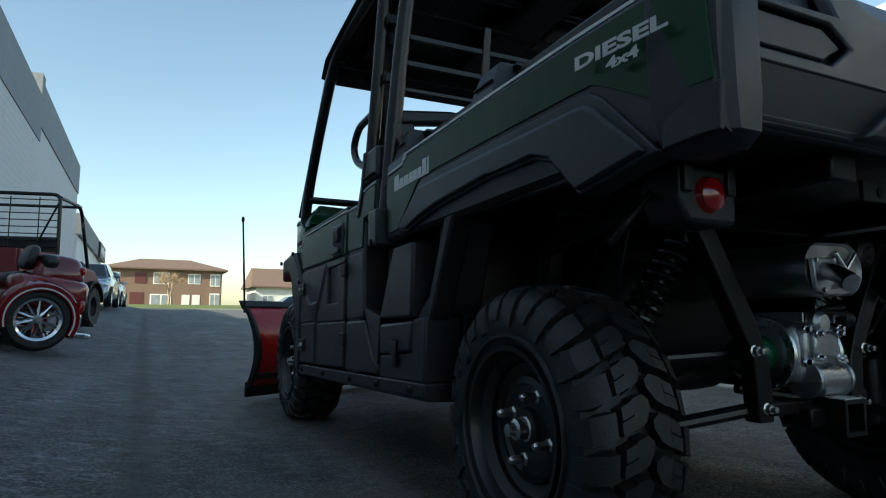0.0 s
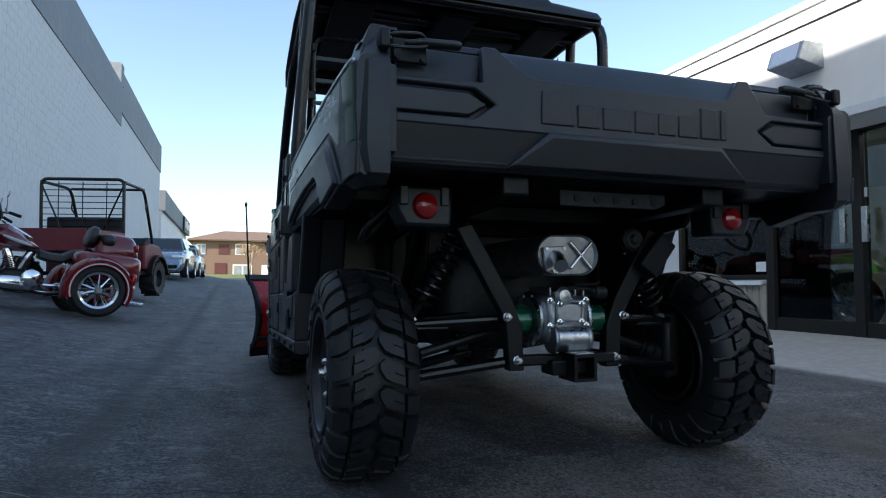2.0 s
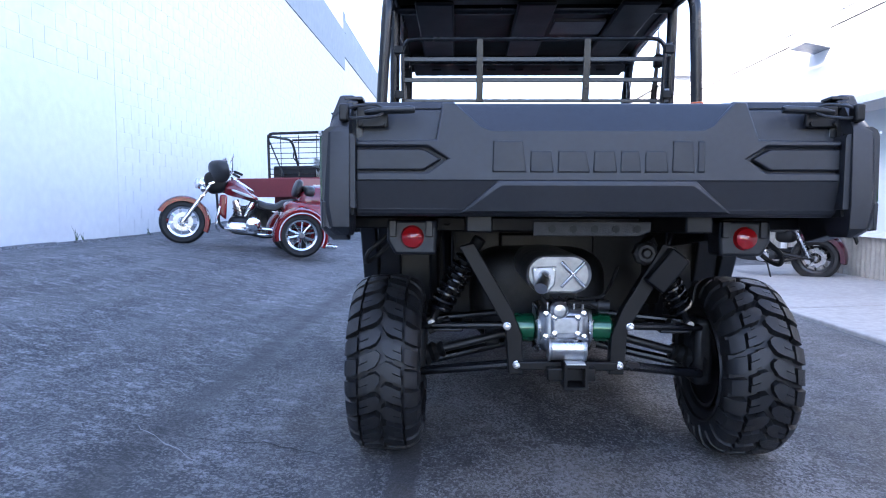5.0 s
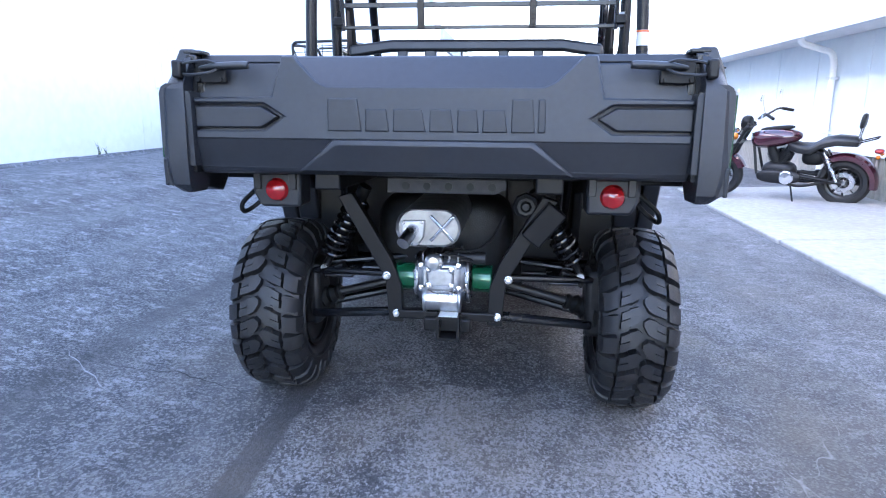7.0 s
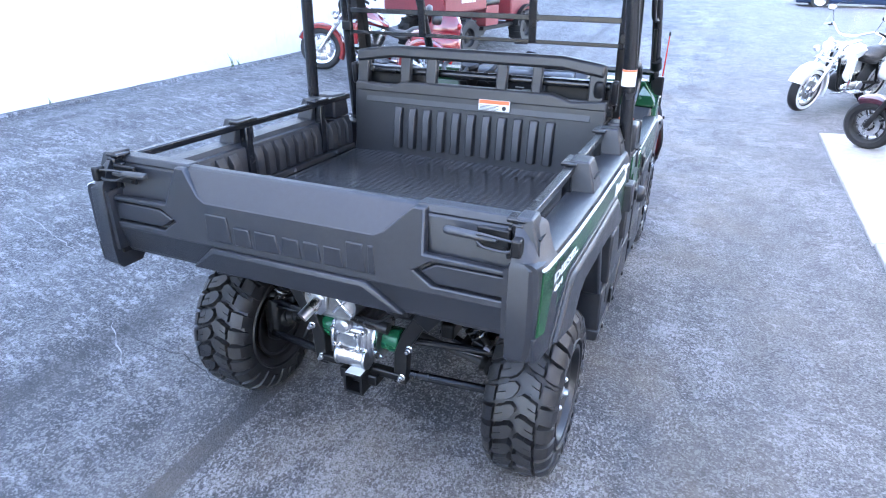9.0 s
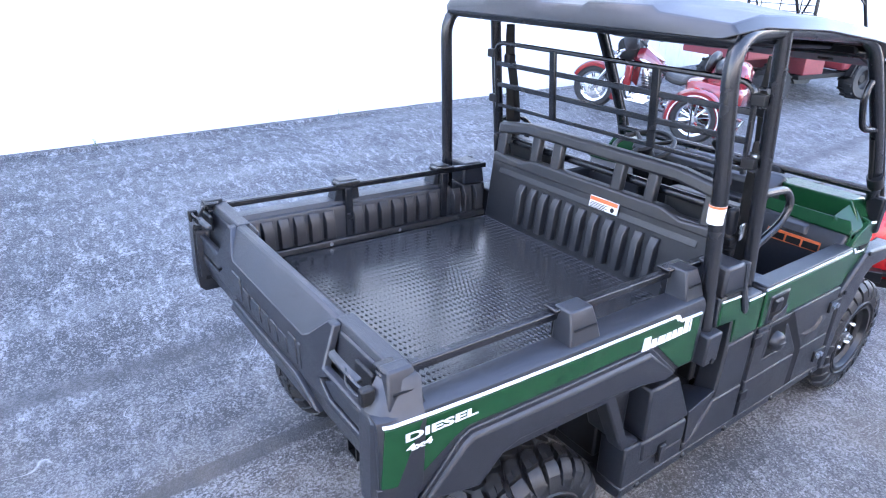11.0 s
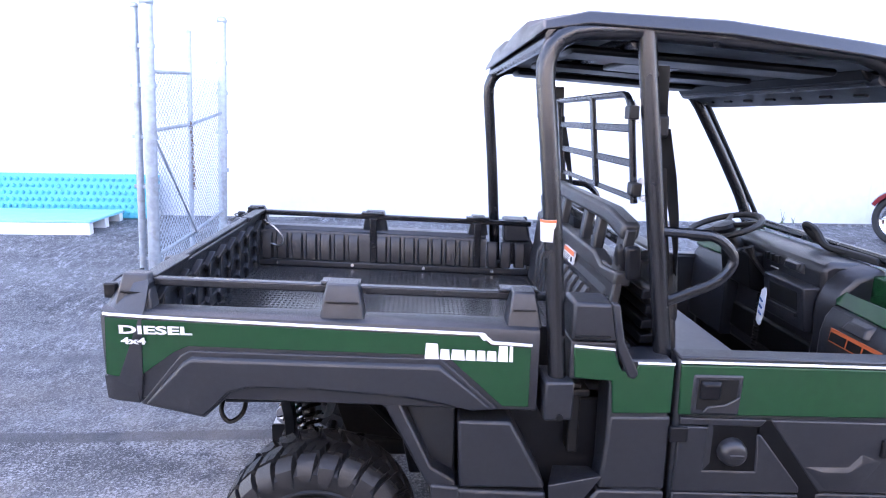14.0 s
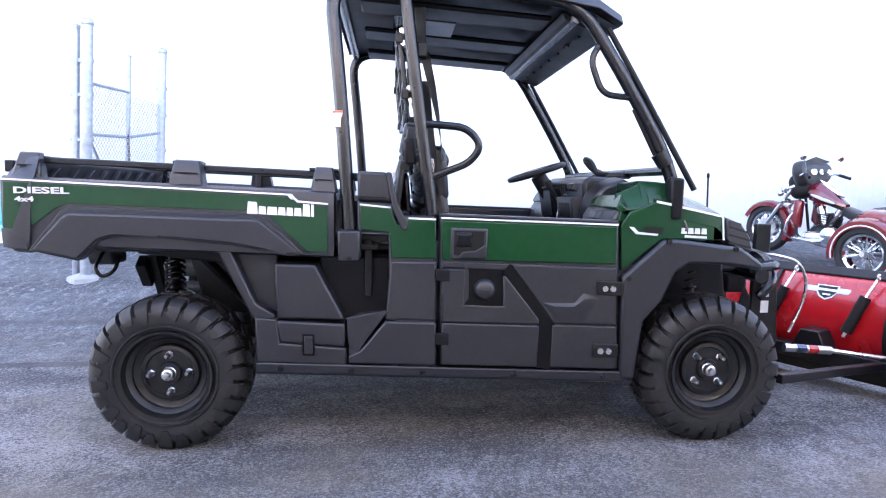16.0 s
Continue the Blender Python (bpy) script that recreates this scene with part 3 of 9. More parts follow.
# the farther, taller stretch
bm = B()
box(bm, WX - 0.6, WX - 0.05, 23, 36.5, -0.3, 6.9)
part("far_wall", bm, M["block"], wall)
bm = B()
box(bm, WX - 0.6, WX, 23, 36.5, 6.9, 8.4)
part("far_parapet_band", bm, M["wall_grey"], wall)
bm = B()
box(bm, WX - 0.5, WX + 0.02, 22.7, 23.3, 7.85, 8.6)
part("parapet_step", bm, M["wall_grey"], wall)
# building mass behind, so that the sun stands over one even edge
bm = B()
box(bm, WX - 14, WX - 0.61, -14, 36.5, -0.3, 7.8)
setting(part("building_mass", bm, M["stucco"]), "flat roofed mass of the white building", "building")

low = setting(thing("low_building", "low white shop with a dark fascia and sign", "building"))
bm = B()
box(bm, WX - 8, WX - 0.1, 38.3, 59, -0.5, 4.9)
part("wall", bm, M["stucco"], low)
bm = B()
box(bm, WX - 8, WX + 0.1, 38.3, 59, 4.9, 6.15)
part("fascia", bm, M["wall_grey"], low)
sign = part("sign", (lambda q: (box(q, WX + 0.1, WX + 0.25, 52, 58.2, 4.8, 6), q)[1])(B()), M["sign_black"], low, "black sign with white marks")
for i, (a, b, h) in enumerate(((52.4, 53.6, 0.5), (54.0, 55.0, 0.7), (55.4, 56.3, 0.5), (56.7, 57.8, 0.6))):
    bm = B()
    box(bm, WX + 0.25, WX + 0.29, a, b, 5.4 - h / 2, 5.4 + h / 2)
    part("sign_mark", bm, M["white_paint"], sign)

# shop on the other side
SX = 4.05
shop = setting(thing("wall_east", "white shop front with a broad fascia and corrugated skirting", "wall", at=pose(0, 0, 0.04)))
bm = B()
box(bm, SX - 0.55, SX + 0.3, -9, 11.2, 1.93, 2.88)
part("fascia", bm, M["stucco"], shop, bevel=0.01)
bm = B()
box(bm, SX - 0.57, SX + 0.3, -9, 11.22, 2.87, 2.94)
part("coping", bm, M["flashing"], shop, bevel=0.006)
bm = B()
box(bm, SX - 0.56, SX - 0.545, -9, 11.2, 2.735, 2.748)
part("fascia_joint", bm, M["mullion"], shop)
bm = B()
box(bm, SX - 0.54, SX + 0.2, -9, 11.2, 1.9, 1.928)
part("soffit", bm, M["stucco"], shop)
bm = B()
box(bm, SX - 0.57, SX - 0.5, -9, 11.2, 1.87, 1.94)
part("drip_edge", bm, M["flashing"], shop)
bm = B()
box(bm, SX + 0.3, SX + 7, -9, 11.2, 2.82, 2.9)
part("roof_deck", bm, M["flashing"], shop)
# solid wall past the windows
bm = B()
box(bm, SX, SX + 0.2, 4.13, 11.2, 0.6, 1.9)
part("panel_wall", bm, M["panel"], shop)
for y in (5.35, 6.6, 7.85, 9.1, 10.35):
    bm = B()
    box(bm, SX - 0.008, SX + 0.004, y - 0.02, y + 0.02, 0.61, 1.9)
    part("panel_batten", bm, M["panel"], shop, bevel=0.002)
bm = B()
box(bm, SX + 0.2, SX + 7, 11.0, 11.2, -0.1, 2.9)
part("end_wall", bm, M["stucco"], shop)
bm = B()
box(bm, SX + 6.8, SX + 7, -9, 11.0, -0.1, 2.9)
part("rear_wall", bm, M["inside"], shop)
bm = B()
box(bm, SX + 0.2, SX + 6.8, -9, -8.8, -0.1, 2.9)
part("side_wall", bm, M["inside"], shop)
bm = B()
box(bm, SX - 0.02, SX + 0.2, -9, 0.95, 0.55, 1.97)
part("front_wall", bm, M["stucco"], shop)


def corrugated(ya, yb):
    bm = B()
    step = 0.075
    k = int((yb - ya) / step)
    line = []
    for i in range(k * 8 + 1):
        a = math.pi * i / 8
        line.append((SX - 0.008 - 0.034 * abs(math.sin(a)) ** 0.7, ya + step * i / 8))
    lo = [bm.verts.new((x, y, 0.06)) for x, y in line]
    hi = [bm.verts.new((x, y, 0.56)) for x, y in line]
    lb = [bm.verts.new((x + 0.012, y, 0.06)) for x, y in line]
    hb = [bm.verts.new((x + 0.012, y, 0.56)) for x, y in line]
    for i in range(len(line) - 1):
        bm.faces.new((lo[i], lo[i + 1], hi[i + 1], hi[i]))
        bm.faces.new((lb[i + 1], lb[i], hb[i], hb[i + 1]))
    part("corrugated_sheet", bm, M["corrugated"], shop, smooth=50)
    bm = B()
    prism(bm, [(SX - 0.075, 0.555), (SX + 0.03, 0.575), (SX + 0.03, 0.61), (SX - 0.06, 0.59)], "y", ya, yb)
    part("sill_flashing", bm, M["flashing"], shop)
    bm = B()
    box(bm, SX, SX + 0.2, ya, yb, -0.1, 0.554)
    part("skirt_wall", bm, M["concrete_dark"], shop)


corrugated(2.86, 11.2)
corrugated(-9.0, 0.95)
# bronze frames: a pair of glass doors, then windows
win = setting(thing("window_1", "bronze framed shop windows and glass doors", "window", at=pose(0, 0, 0.04)))
for y, z0, w in ((0.95, 0.1, 0.07), (1.88, 0.1, 0.09), (2.8, 0.1, 0.09), (4.1, 0.6, 0.06)):
    bm = B()
    box(bm, SX - 0.01, SX + 0.09, y - w / 2, y + w / 2, z0, 1.97)
    part("mullion", bm, M["mullion"], win, bevel=0.004)
for ya, yb, z, h in ((0.99, 1.83, 0.1, 0.14), (1.93, 2.75, 0.1, 0.14), (0.99, 1.83, 1.88, 0.09), (1.93, 2.75, 1.88, 0.09), (2.85, 4.07, 0.61, 0.05), (2.85, 4.07, 1.9, 0.07)):
    bm = B()
    box(bm, SX + 0.002, SX + 0.08, ya, yb, z, z + h)
    part("rail", bm, M["mullion"], win, bevel=0.004)
for ya, yb, z0, z1 in ((0.99, 1.83, 0.24, 1.88), (1.93, 2.75, 0.24, 1.88), (2.85, 4.07, 0.66, 1.9)):
    bm = B()
    box(bm, SX + 0.035, SX + 0.041, ya, yb, z0, z1)
    pane = part("pane", bm, M["pane" if ya < 4 else "mirror_pane"], win)
    pane.visible_shadow = False
for y in (1.78, 1.98):
    bm = B()
    box(bm, SX - 0.06, SX - 0.03, y - 0.025, y + 0.025, 0.92, 1.22)
    box(bm, SX - 0.03, SX + 0.002, y - 0.015, y + 0.015, 0.95, 0.98)
    box(bm, SX - 0.03, SX + 0.002, y - 0.015, y + 0.015, 1.16, 1.19)
    part("door_handle", bm, M["steel"], win, bevel=0.004)
for y, z, w, h in ((2.52, 1.36, 0.17, 0.24), (1.45, 1.42, 0.16, 0.24), (2.05, 1.33, 0.1, 0.08), (1.84, 1.35, 0.06, 0.08), (2.95, 0.74, 0.12, 0.1)):
    bm = B()
    box(bm, SX + 0.028, SX + 0.033, y - w / 2, y + w / 2, z - h / 2, z + h / 2)
    part("notice", bm, M["paper"], win, "white paper notice taped to the glass")
# showroom floor, ceiling and tubes
bm = B()
box(bm, SX + 0.2, SX + 6.8, -8.8, 11.0, -0.05, 0.1)
setting(part("floor_inside", bm, M["inside_floor"]), "dark showroom floor", "floor")
bm = B()
box(bm, SX + 0.2, SX + 6.8, -8.8, 11.0, 2.5, 2.56)
setting(part("ceiling_inside", bm, M["inside"]), "pale showroom ceiling", "ceiling")
for x, y in ((5.6, 1.5), (5.6, 4.5), (7.6, 3.0), (7.6, 6.0)):
    lamp = thing("ceiling_light", "long fluorescent ceiling light", "lamp", "showroom lights", at=pose(x, y, 2.42))
    bm = B()
    box(bm, -0.12, 0.12, -0.7, 0.7, 0.02, 0.08)
    part("housing", bm, M["white_paint"], lamp)
    bm = B()
    cyl(bm, (0, -0.65, 0), (0, 0.65, 0), 0.022, n=8)
    part("tube", bm, M["lamp_tube"], lamp)
# wall lamp on the fascia
fl = thing("flood_light", "boxy grey flood light on the fascia", "lamp", "shop flood lights", at=pose(SX - 0.56, 1.86, 2.45))
bm = B()
prism(bm, [(-0.26, -0.04), (0.02, -0.09), (0.02, 0.12), (-0.2, 0.12)], "y", -0.16, 0.16)
part("housing", bm, M["galv"], fl, bevel=0.008)
bm = B()
prism(bm, [(-0.265, -0.035), (-0.26, -0.045), (-0.205, 0.11), (-0.21, 0.115)], "y", -0.13, 0.13)
part("lens", bm, M["lens_clear"], fl)
copy_thing(fl, pose(SX - 0.56, 4.5, 2.66))
# downpipe
dp = thing("downpipe", "white downpipe with a crooked top", "pipe", at=pose(0, 0, 0.04))
bm = B()
tube(bm, [(SX - 0.48, 6.05, 1.9), (SX - 0.45, 6.05, 1.82), (SX - 0.1, 6.05, 1.72), (SX - 0.06, 6.05, 1.6), (SX - 0.06, 6.05, 0.2)], 0.04, 10, 0.1)
part("pipe", bm, M["stucco"], dp)
for z in (0.75, 1.4):
    bm = B()
    box(bm, SX - 0.11, SX, 5.995, 6.105, z, z + 0.03)
    part("strap", bm, M["flashing"], dp)


# ---------------------------------------------------------------- the utility vehicle
# x to its right, y ahead, z up; the rear axle stands over the origin
UTV = thing("utility_vehicle", "dark green diesel utility vehicle with black cargo bed and roof", "utility vehicle")


def ptv(name, bm, mat, parent=UTV, label="", bevel=0.006, rake=True, **k):
    return part(name, bm, mat, parent, label, bevel, rake, **k)


def side_x(y):
    """How far out the bed's side stands: it draws in at the rear corner."""
    pts = ((-0.62, 0.772), (-0.585, 0.786), (-0.56, 0.794), (-0.45, 0.802), (-0.3, 0.81), (0.0, 0.818), (0.5, 0.825), (3.0, 0.826))
    for (a, u), (b, v) in zip(pts, pts[1:]):
        if y <= b:
            return u + (v - u) * max(0.0, (y - a)) / (b - a)
    return pts[-1][1]


def skin(poly, s, off, thick, xf=side_x, cuts=(-0.585, -0.56, -0.5, -0.45, -0.38, -0.3, 0.0, 0.5)):
    """A panel with the outline poly (y, z) that follows the bed's side."""
    bm = B()
    bm.faces.new([bm.verts.new((0, y, z)) for y, z in poly])
    for c in cuts:
        bmesh.ops.bisect_plane(bm, geom=bm.verts[:] + bm.edges[:] + bm.faces[:], plane_co=(0, c, 0), plane_no=(0, 1, 0))
    for v in bm.verts:
        v.co.x = s * (xf(v.co.y) + off)
    r = bmesh.ops.extrude_face_region(bm, geom=bm.faces[:])
    for v in r["geom"]:
        if isinstance(v, bmesh.types.BMVert):
            v.co.x -= s * thick
    return bm


# ---- wheels
def tyre_mesh(r=0.331, w=0.275):
    """An all-terrain tyre about the x axis: carcass with staggered chevron lugs."""
    bm = B()
    h = w / 2
    turn = Matrix.Rotation(radians(90), 4, "Y")
    prof = [(0.165, -h + 0.035), (0.185, -h + 0.018), (0.235, -h), (0.272, -h + 0.004), (0.289, -h + 0.03), (r - 0.03, -h + 0.075), (r - 0.026, 0),
            (r - 0.03, h - 0.075), (0.289, h - 0.03), (0.272, h - 0.004), (0.235, h), (0.185, h - 0.018), (0.165, h - 0.035), (0.15, h - 0.06), (0.15, -h + 0.06)]
    lathe(bm, prof, turn, 48, closed=True)
    # sidewall rings
    for s in (-1, 1):
        lathe(bm, [(0.205, s * (h - 0.008)), (0.209, s * (h + 0.002)), (0.214, s * (h + 0.002)), (0.218, s * (h - 0.006))], turn, 48)

    def put(a, x, rad):
        return Vector((x, rad * math.cos(a), rad * math.sin(a)))

    def lug(a0, s, path):
        """A block over (x, radius, lead, half width, depth) steps."""
        rings = []
        for x, rad, lead, hw, deep, inn in path:
            da = hw / rad
            rings.append([put(a0 + lead - da, s * x, rad), put(a0 + lead + da, s * x, rad), put(a0 + lead + da * 1.22, s * (x - inn), rad - deep), put(a0 + lead - da * 1.22, s * (x - inn), rad - deep)])
        loft(bm, rings)
    n = 27
    for i in range(n):
        for s in (-1, 1):
            a0 = 2 * math.pi * (i + (0.5 if s > 0 else 0)) / n
            k = 0.003 * (i % 2)
            # middle block, pointed at the centre line, with a slit in its outer half
            lug(a0, s, [(0.002, r - 0.002, 0.0, 0.008, 0.03, 0), (0.018, r, 0.022, 0.026, 0.03, 0), (0.046, r - 0.001, 0.056, 0.029, 0.03, 0)])
            lug(a0 - 0.043, s, [(0.046, r - 0.001, 0.056, 0.0125, 0.03, 0), (0.075, r - 0.004, 0.092, 0.012, 0.03, 0)])
            lug(a0 + 0.043, s, [(0.046, r - 0.001, 0.056, 0.0125, 0.03, 0), (0.078, r - 0.004, 0.092, 0.012, 0.03, 0)])
            # shoulder block, running over the edge and down the sidewall
            lug(a0, s, [(0.088, r - 0.007, 0.112, 0.025, 0.03, 0), (0.108 + k, r - 0.015, 0.13, 0.027, 0.03, 0), (0.13 + k, 0.297, 0.142, 0.026, 0.02, 0.02), (0.1415 + k, 0.272 - 4 * k, 0.146, 0.021, 0.008, 0.016), (0.142, 0.25 - 6 * k, 0.146, 0.012, 0.002, 0.012)])
    return bm


def utv_wheel(parent, x, y, z, s, spin=0.0):
    hub = part("wheel", tyre_mesh(), M["rubber"], parent, "knobbly all-terrain tyre on a black steel rim", smooth=30)
    hub.name = "wheel"
    for v in hub.data.vertices:
        v.co.x *= 0.917
    hub.matrix_basis = pose(x, y, z, spin, 0, 0)
    turn = Matrix.Rotation(radians(90 * s), 4, "Y")
    bm = B()
    h = 0.127
    lathe(bm, [(0.178, h - 0.03), (0.192, h - 0.014), (0.19, h - 0.002), (0.178, h - 0.004), (0.168, h - 0.03), (0.165, h - 0.055), (0.152, h - 0.062),
               (0.142, h - 0.068), (0.125, h - 0.072), (0.118, h - 0.058), (0.102, h - 0.055), (0.096, h - 0.064), (0.05, h - 0.064), (0.045, h - 0.05), (0.0, h - 0.048)], turn, 40)
    lathe(bm, [(0.15, h - 0.05), (0.15, -h + 0.02), (0.167, -h + 0.02), (0.172, -h + 0.01), (0.14, -h + 0.04), (0.0, -h + 0.09)], turn, 32)
    part("rim", bm, M["rim"], hub, "black steel rim", smooth=30)
    for k in range(4):
        a = radians(90 * k + 2)
        bm = B()
        c = Vector((0, 0.078 * math.cos(a), 0.078 * math.sin(a)))
        lathe(bm, [(0.0, h - 0.022), (0.006, h - 0.023), (0.0115, h - 0.03), (0.012, h - 0.06), (0.017, h - 0.064)], Matrix.Translation(c) @ turn, 6)
        part("wheel_nut", bm, M["steel"], hub, "bright wheel nut")
    bm = B()
    lathe(bm, [(0.0, h - 0.002), (0.014, h - 0.004), (0.016, h - 0.02), (0.024, h - 0.024), (0.026, h - 0.046), (0.03, h - 0.05)], turn, 12)
    part("hub_cap", bm, M["steel"], hub, "bright hub nut")
    return hub


for x, y, spin in ((0.66, 0.0, 0), (-0.638, 0.0, 17), (0.675, 2.345, 40), (-0.65, 2.345, 70)):
    utv_wheel(UTV, x, y, 0.322, 1 if x > 0 else -1, spin)

# ---- cargo bed
FL = 0.91   # bed floor
for s in (1, -1):
    # side shell: ledge, outer skin and inner wall in one
    ys_ = [-0.59, -0.585, -0.56, -0.5, -0.45, -0.38, -0.3, 0.0, 0.35, 0.5, 0.69]
    bm = B()
    rings = []
    for y in ys_:
        X = side_x(y)
        zb = 0.845 if y > -0.5 else 0.83
        rings.append([(s * 0.69, y, FL - 0.02), (s * 0.69, y, 1.085), (s * 0.695, y, 1.095), (s * 0.712, y, 1.098), (s * 0.722, y, 1.116), (s * (X - 0.022), y, 1.116),
                      (s * (X - 0.008), y, 1.108), (s * X, y, 1.09), (s * (X + 0.002), y, 0.98), (s * (X - 0.004), y, zb + 0.01), (s * (X - 0.02), y, zb), (s * (X - 0.03), y, zb + 0.01), (s * (X - 0.03), y, FL - 0.02)])
    loft(bm, rings)
    ptv("bed_side", bm, M["plastic"], bevel=0)
    # green panel and pin stripe
    green = [(-0.575, 1.092), (0.515, 1.085), (0.545, 1.06), (0.665, 1.056), (0.665, 0.868), (0.585, 0.868), (0.412, 1.024), (-0.345, 1.018), (-0.385, 0.998), (-0.5, 0.905), (-0.586, 0.912)]
    low_ = 0.026 if s < 0 else 0.0   # the far flank's flare sits a little lower
    green = [(y, z - low_ if 0.99 < z < 1.03 else z) for y, z in green]
    ptv("green_panel", skin(green, s, 0.005, 0.012), M["green"], label="glossy dark green side panel", bevel=0.003)
    stripe = [(-0.58, 1.106), (0.52, 1.099), (0.55, 1.074), (0.668, 1.069), (0.668, 1.062), (0.545, 1.066), (0.515, 1.092), (-0.58, 1.099)]
    ptv("pin_stripe", skin(stripe, s, 0.0075, 0.006), M["white_paint"], label="thin white pin stripe", bevel=0)
    for k in range(2):
        a = 0.503 + 0.014 * k
        ptv("stripe_slash", skin([(a, 1.098), (a + 0.009, 1.098), (a + 0.026, 1.077), (a + 0.017, 1.077)], s, 0.0085, 0.004), M["white_paint"], bevel=0)
    # lower corner guard
    ptv("corner_guard", skin([(-0.595, 0.908), (-0.5, 0.902), (-0.494, 0.826), (-0.59, 0.832)], s, 0.004, 0.012), M["plastic"], bevel=0.003)
    # wheel arch flare with a bevelled outer face
    arch = [(-0.492, 0.826), (-0.372, 0.985), (-0.342, 1.005), (0.398, 1.013), (0.572, 0.857), (0.5, 0.85), (0.4, 0.866), (0.29, 0.882), (0.0, 0.899), (-0.17, 0.895), (-0.228, 0.876), (-0.312, 0.792)]
    arch = [(y, z - low_ if z > 0.95 else z) for y, z in arch]
    bm = skin(arch, s, 0.008, 0.06)
    ptv("wheel_arch_flare", bm, M["plastic"], label="black plastic arch flare", bevel=0.004)
    face = [(-0.472, 0.831), (-0.364, 0.974), (-0.336, 0.993), (0.393, 1.001), (0.548, 0.863), (0.5, 0.857), (0.398, 0.874), (0.288, 0.89), (0.0, 0.906), (-0.175, 0.902), (-0.234, 0.882), (-0.314, 0.8)]
    face = [(y, z - low_ if z > 0.95 else z) for y, z in face]
    bm = skin(face, s, 0.02, 0.02)
    for v in bm.verts:
        if abs(v.co.x) > side_x(v.co.y) + 0.012:
            v.co.z -= 0.014 if v.co.z > 0.93 else 0
    ptv("flare_face", bm, M["plastic"], bevel=0.006)
    # dark inner arch wall and tray under the bed
    bm = B()
    prism(bm, [(-0.26, 0.83), (0.4, 0.85), (0.4, 0.872), (-0.26, 0.872)], "x", s * 0.5, s * 0.79)
    ptv("arch_roof", bm, M["plastic_smooth"])
    # stake pockets and rail
    for y0, y1 in ((-0.545, -0.462), (0.045, 0.155), (0.605, 0.688)):
        bm = B()
        xo = min(side_x(y0), side_x(y1)) - 0.02
        base = [(s * 0.715, y0 - 0.012), (s * xo, y0 - 0.012), (s * xo, y1 + 0.012), (s * 0.715, y1 + 0.012)]
        top = [(s * 0.702, y0 + 0.006), (s * (xo - 0.03), y0 + 0.006), (s * (xo - 0.03), y1 - 0.006), (s * 0.702, y1 - 0.006)]
        mid = [(0.5 * (a[0] * 1.15 + b[0] * 0.85), 0.5 * (a[1] + b[1])) for a, b in zip(base, top)]
        loft(bm, [[(*p, 1.11) for p in base], [(*p, 1.162) for p in mid], [(*p, 1.208) for p in top], [(p[0] * 0.995, p[1], 1.214) for p in top]])
        ptv("stake_pocket", bm, M["plastic"], bevel=0.006)
        bm = B()
        box(bm, s * (xo - 0.012), s * (xo - 0.006), y0 + 0.008, y1 - 0.008, 1.16, 1.164)
        ptv("pocket_groove", bm, M["black"], bevel=0)
    bm = B()
    prism(bm, [(s * 0.69, 1.172), (s * 0.722, 1.172), (s * 0.722, 1.198), (s * 0.69, 1.198)], "y", -0.545, 0.925)
    ptv("bed_rail", bm, M["tube"], bevel=0.005, label="square black bed rail")
    for y, e in ((-0.515, 0.026), (0.09, 0.06), (0.64, 0.06)):
        bm = B()
        box(bm, s * 0.676, s * 0.716, y - 0.018, y + 0.018, FL, 1.18)
        box(bm, s * 0.675, s * 0.73, y - e, y + e, 1.198, 1.21)
        ptv("bed_post", bm, M["tube"], bevel=0.004)
    # ribs of the inner wall
    y = -0.455
    while y < 0.88:
        if min(abs(y - 0.09), abs(y - 0.64)) > 0.04:
            bm = B()
            loft(bm, [[(s * 0.692, y - 0.03, z), (s * 0.692, y + 0.03, z), (s * (0.692 - d), y + 0.022, z), (s * (0.692 - d), y - 0.022, z)] for z, d in ((0.948, 0.026), (1.045, 0.026), (1.083, 0.004))])
            ptv("wall_rib", bm, M["plastic_lining"], bevel=0.003)
        y += 0.0735
    bm = B()
    box(bm, s * 0.665, s * 0.693, -0.53, 0.91, FL, 0.942)
    ptv("wall_foot", bm, M["plastic_lining"], bevel=0.006)
    for y in (-0.4, -0.02, 0.355, 0.72):
        bm = B()
        cyl(bm, (s * 0.666, y, 0.927), (s * 0.659, y, 0.927), 0.009, n=8)
        ptv("screw", bm, M["steel"], bevel=0)

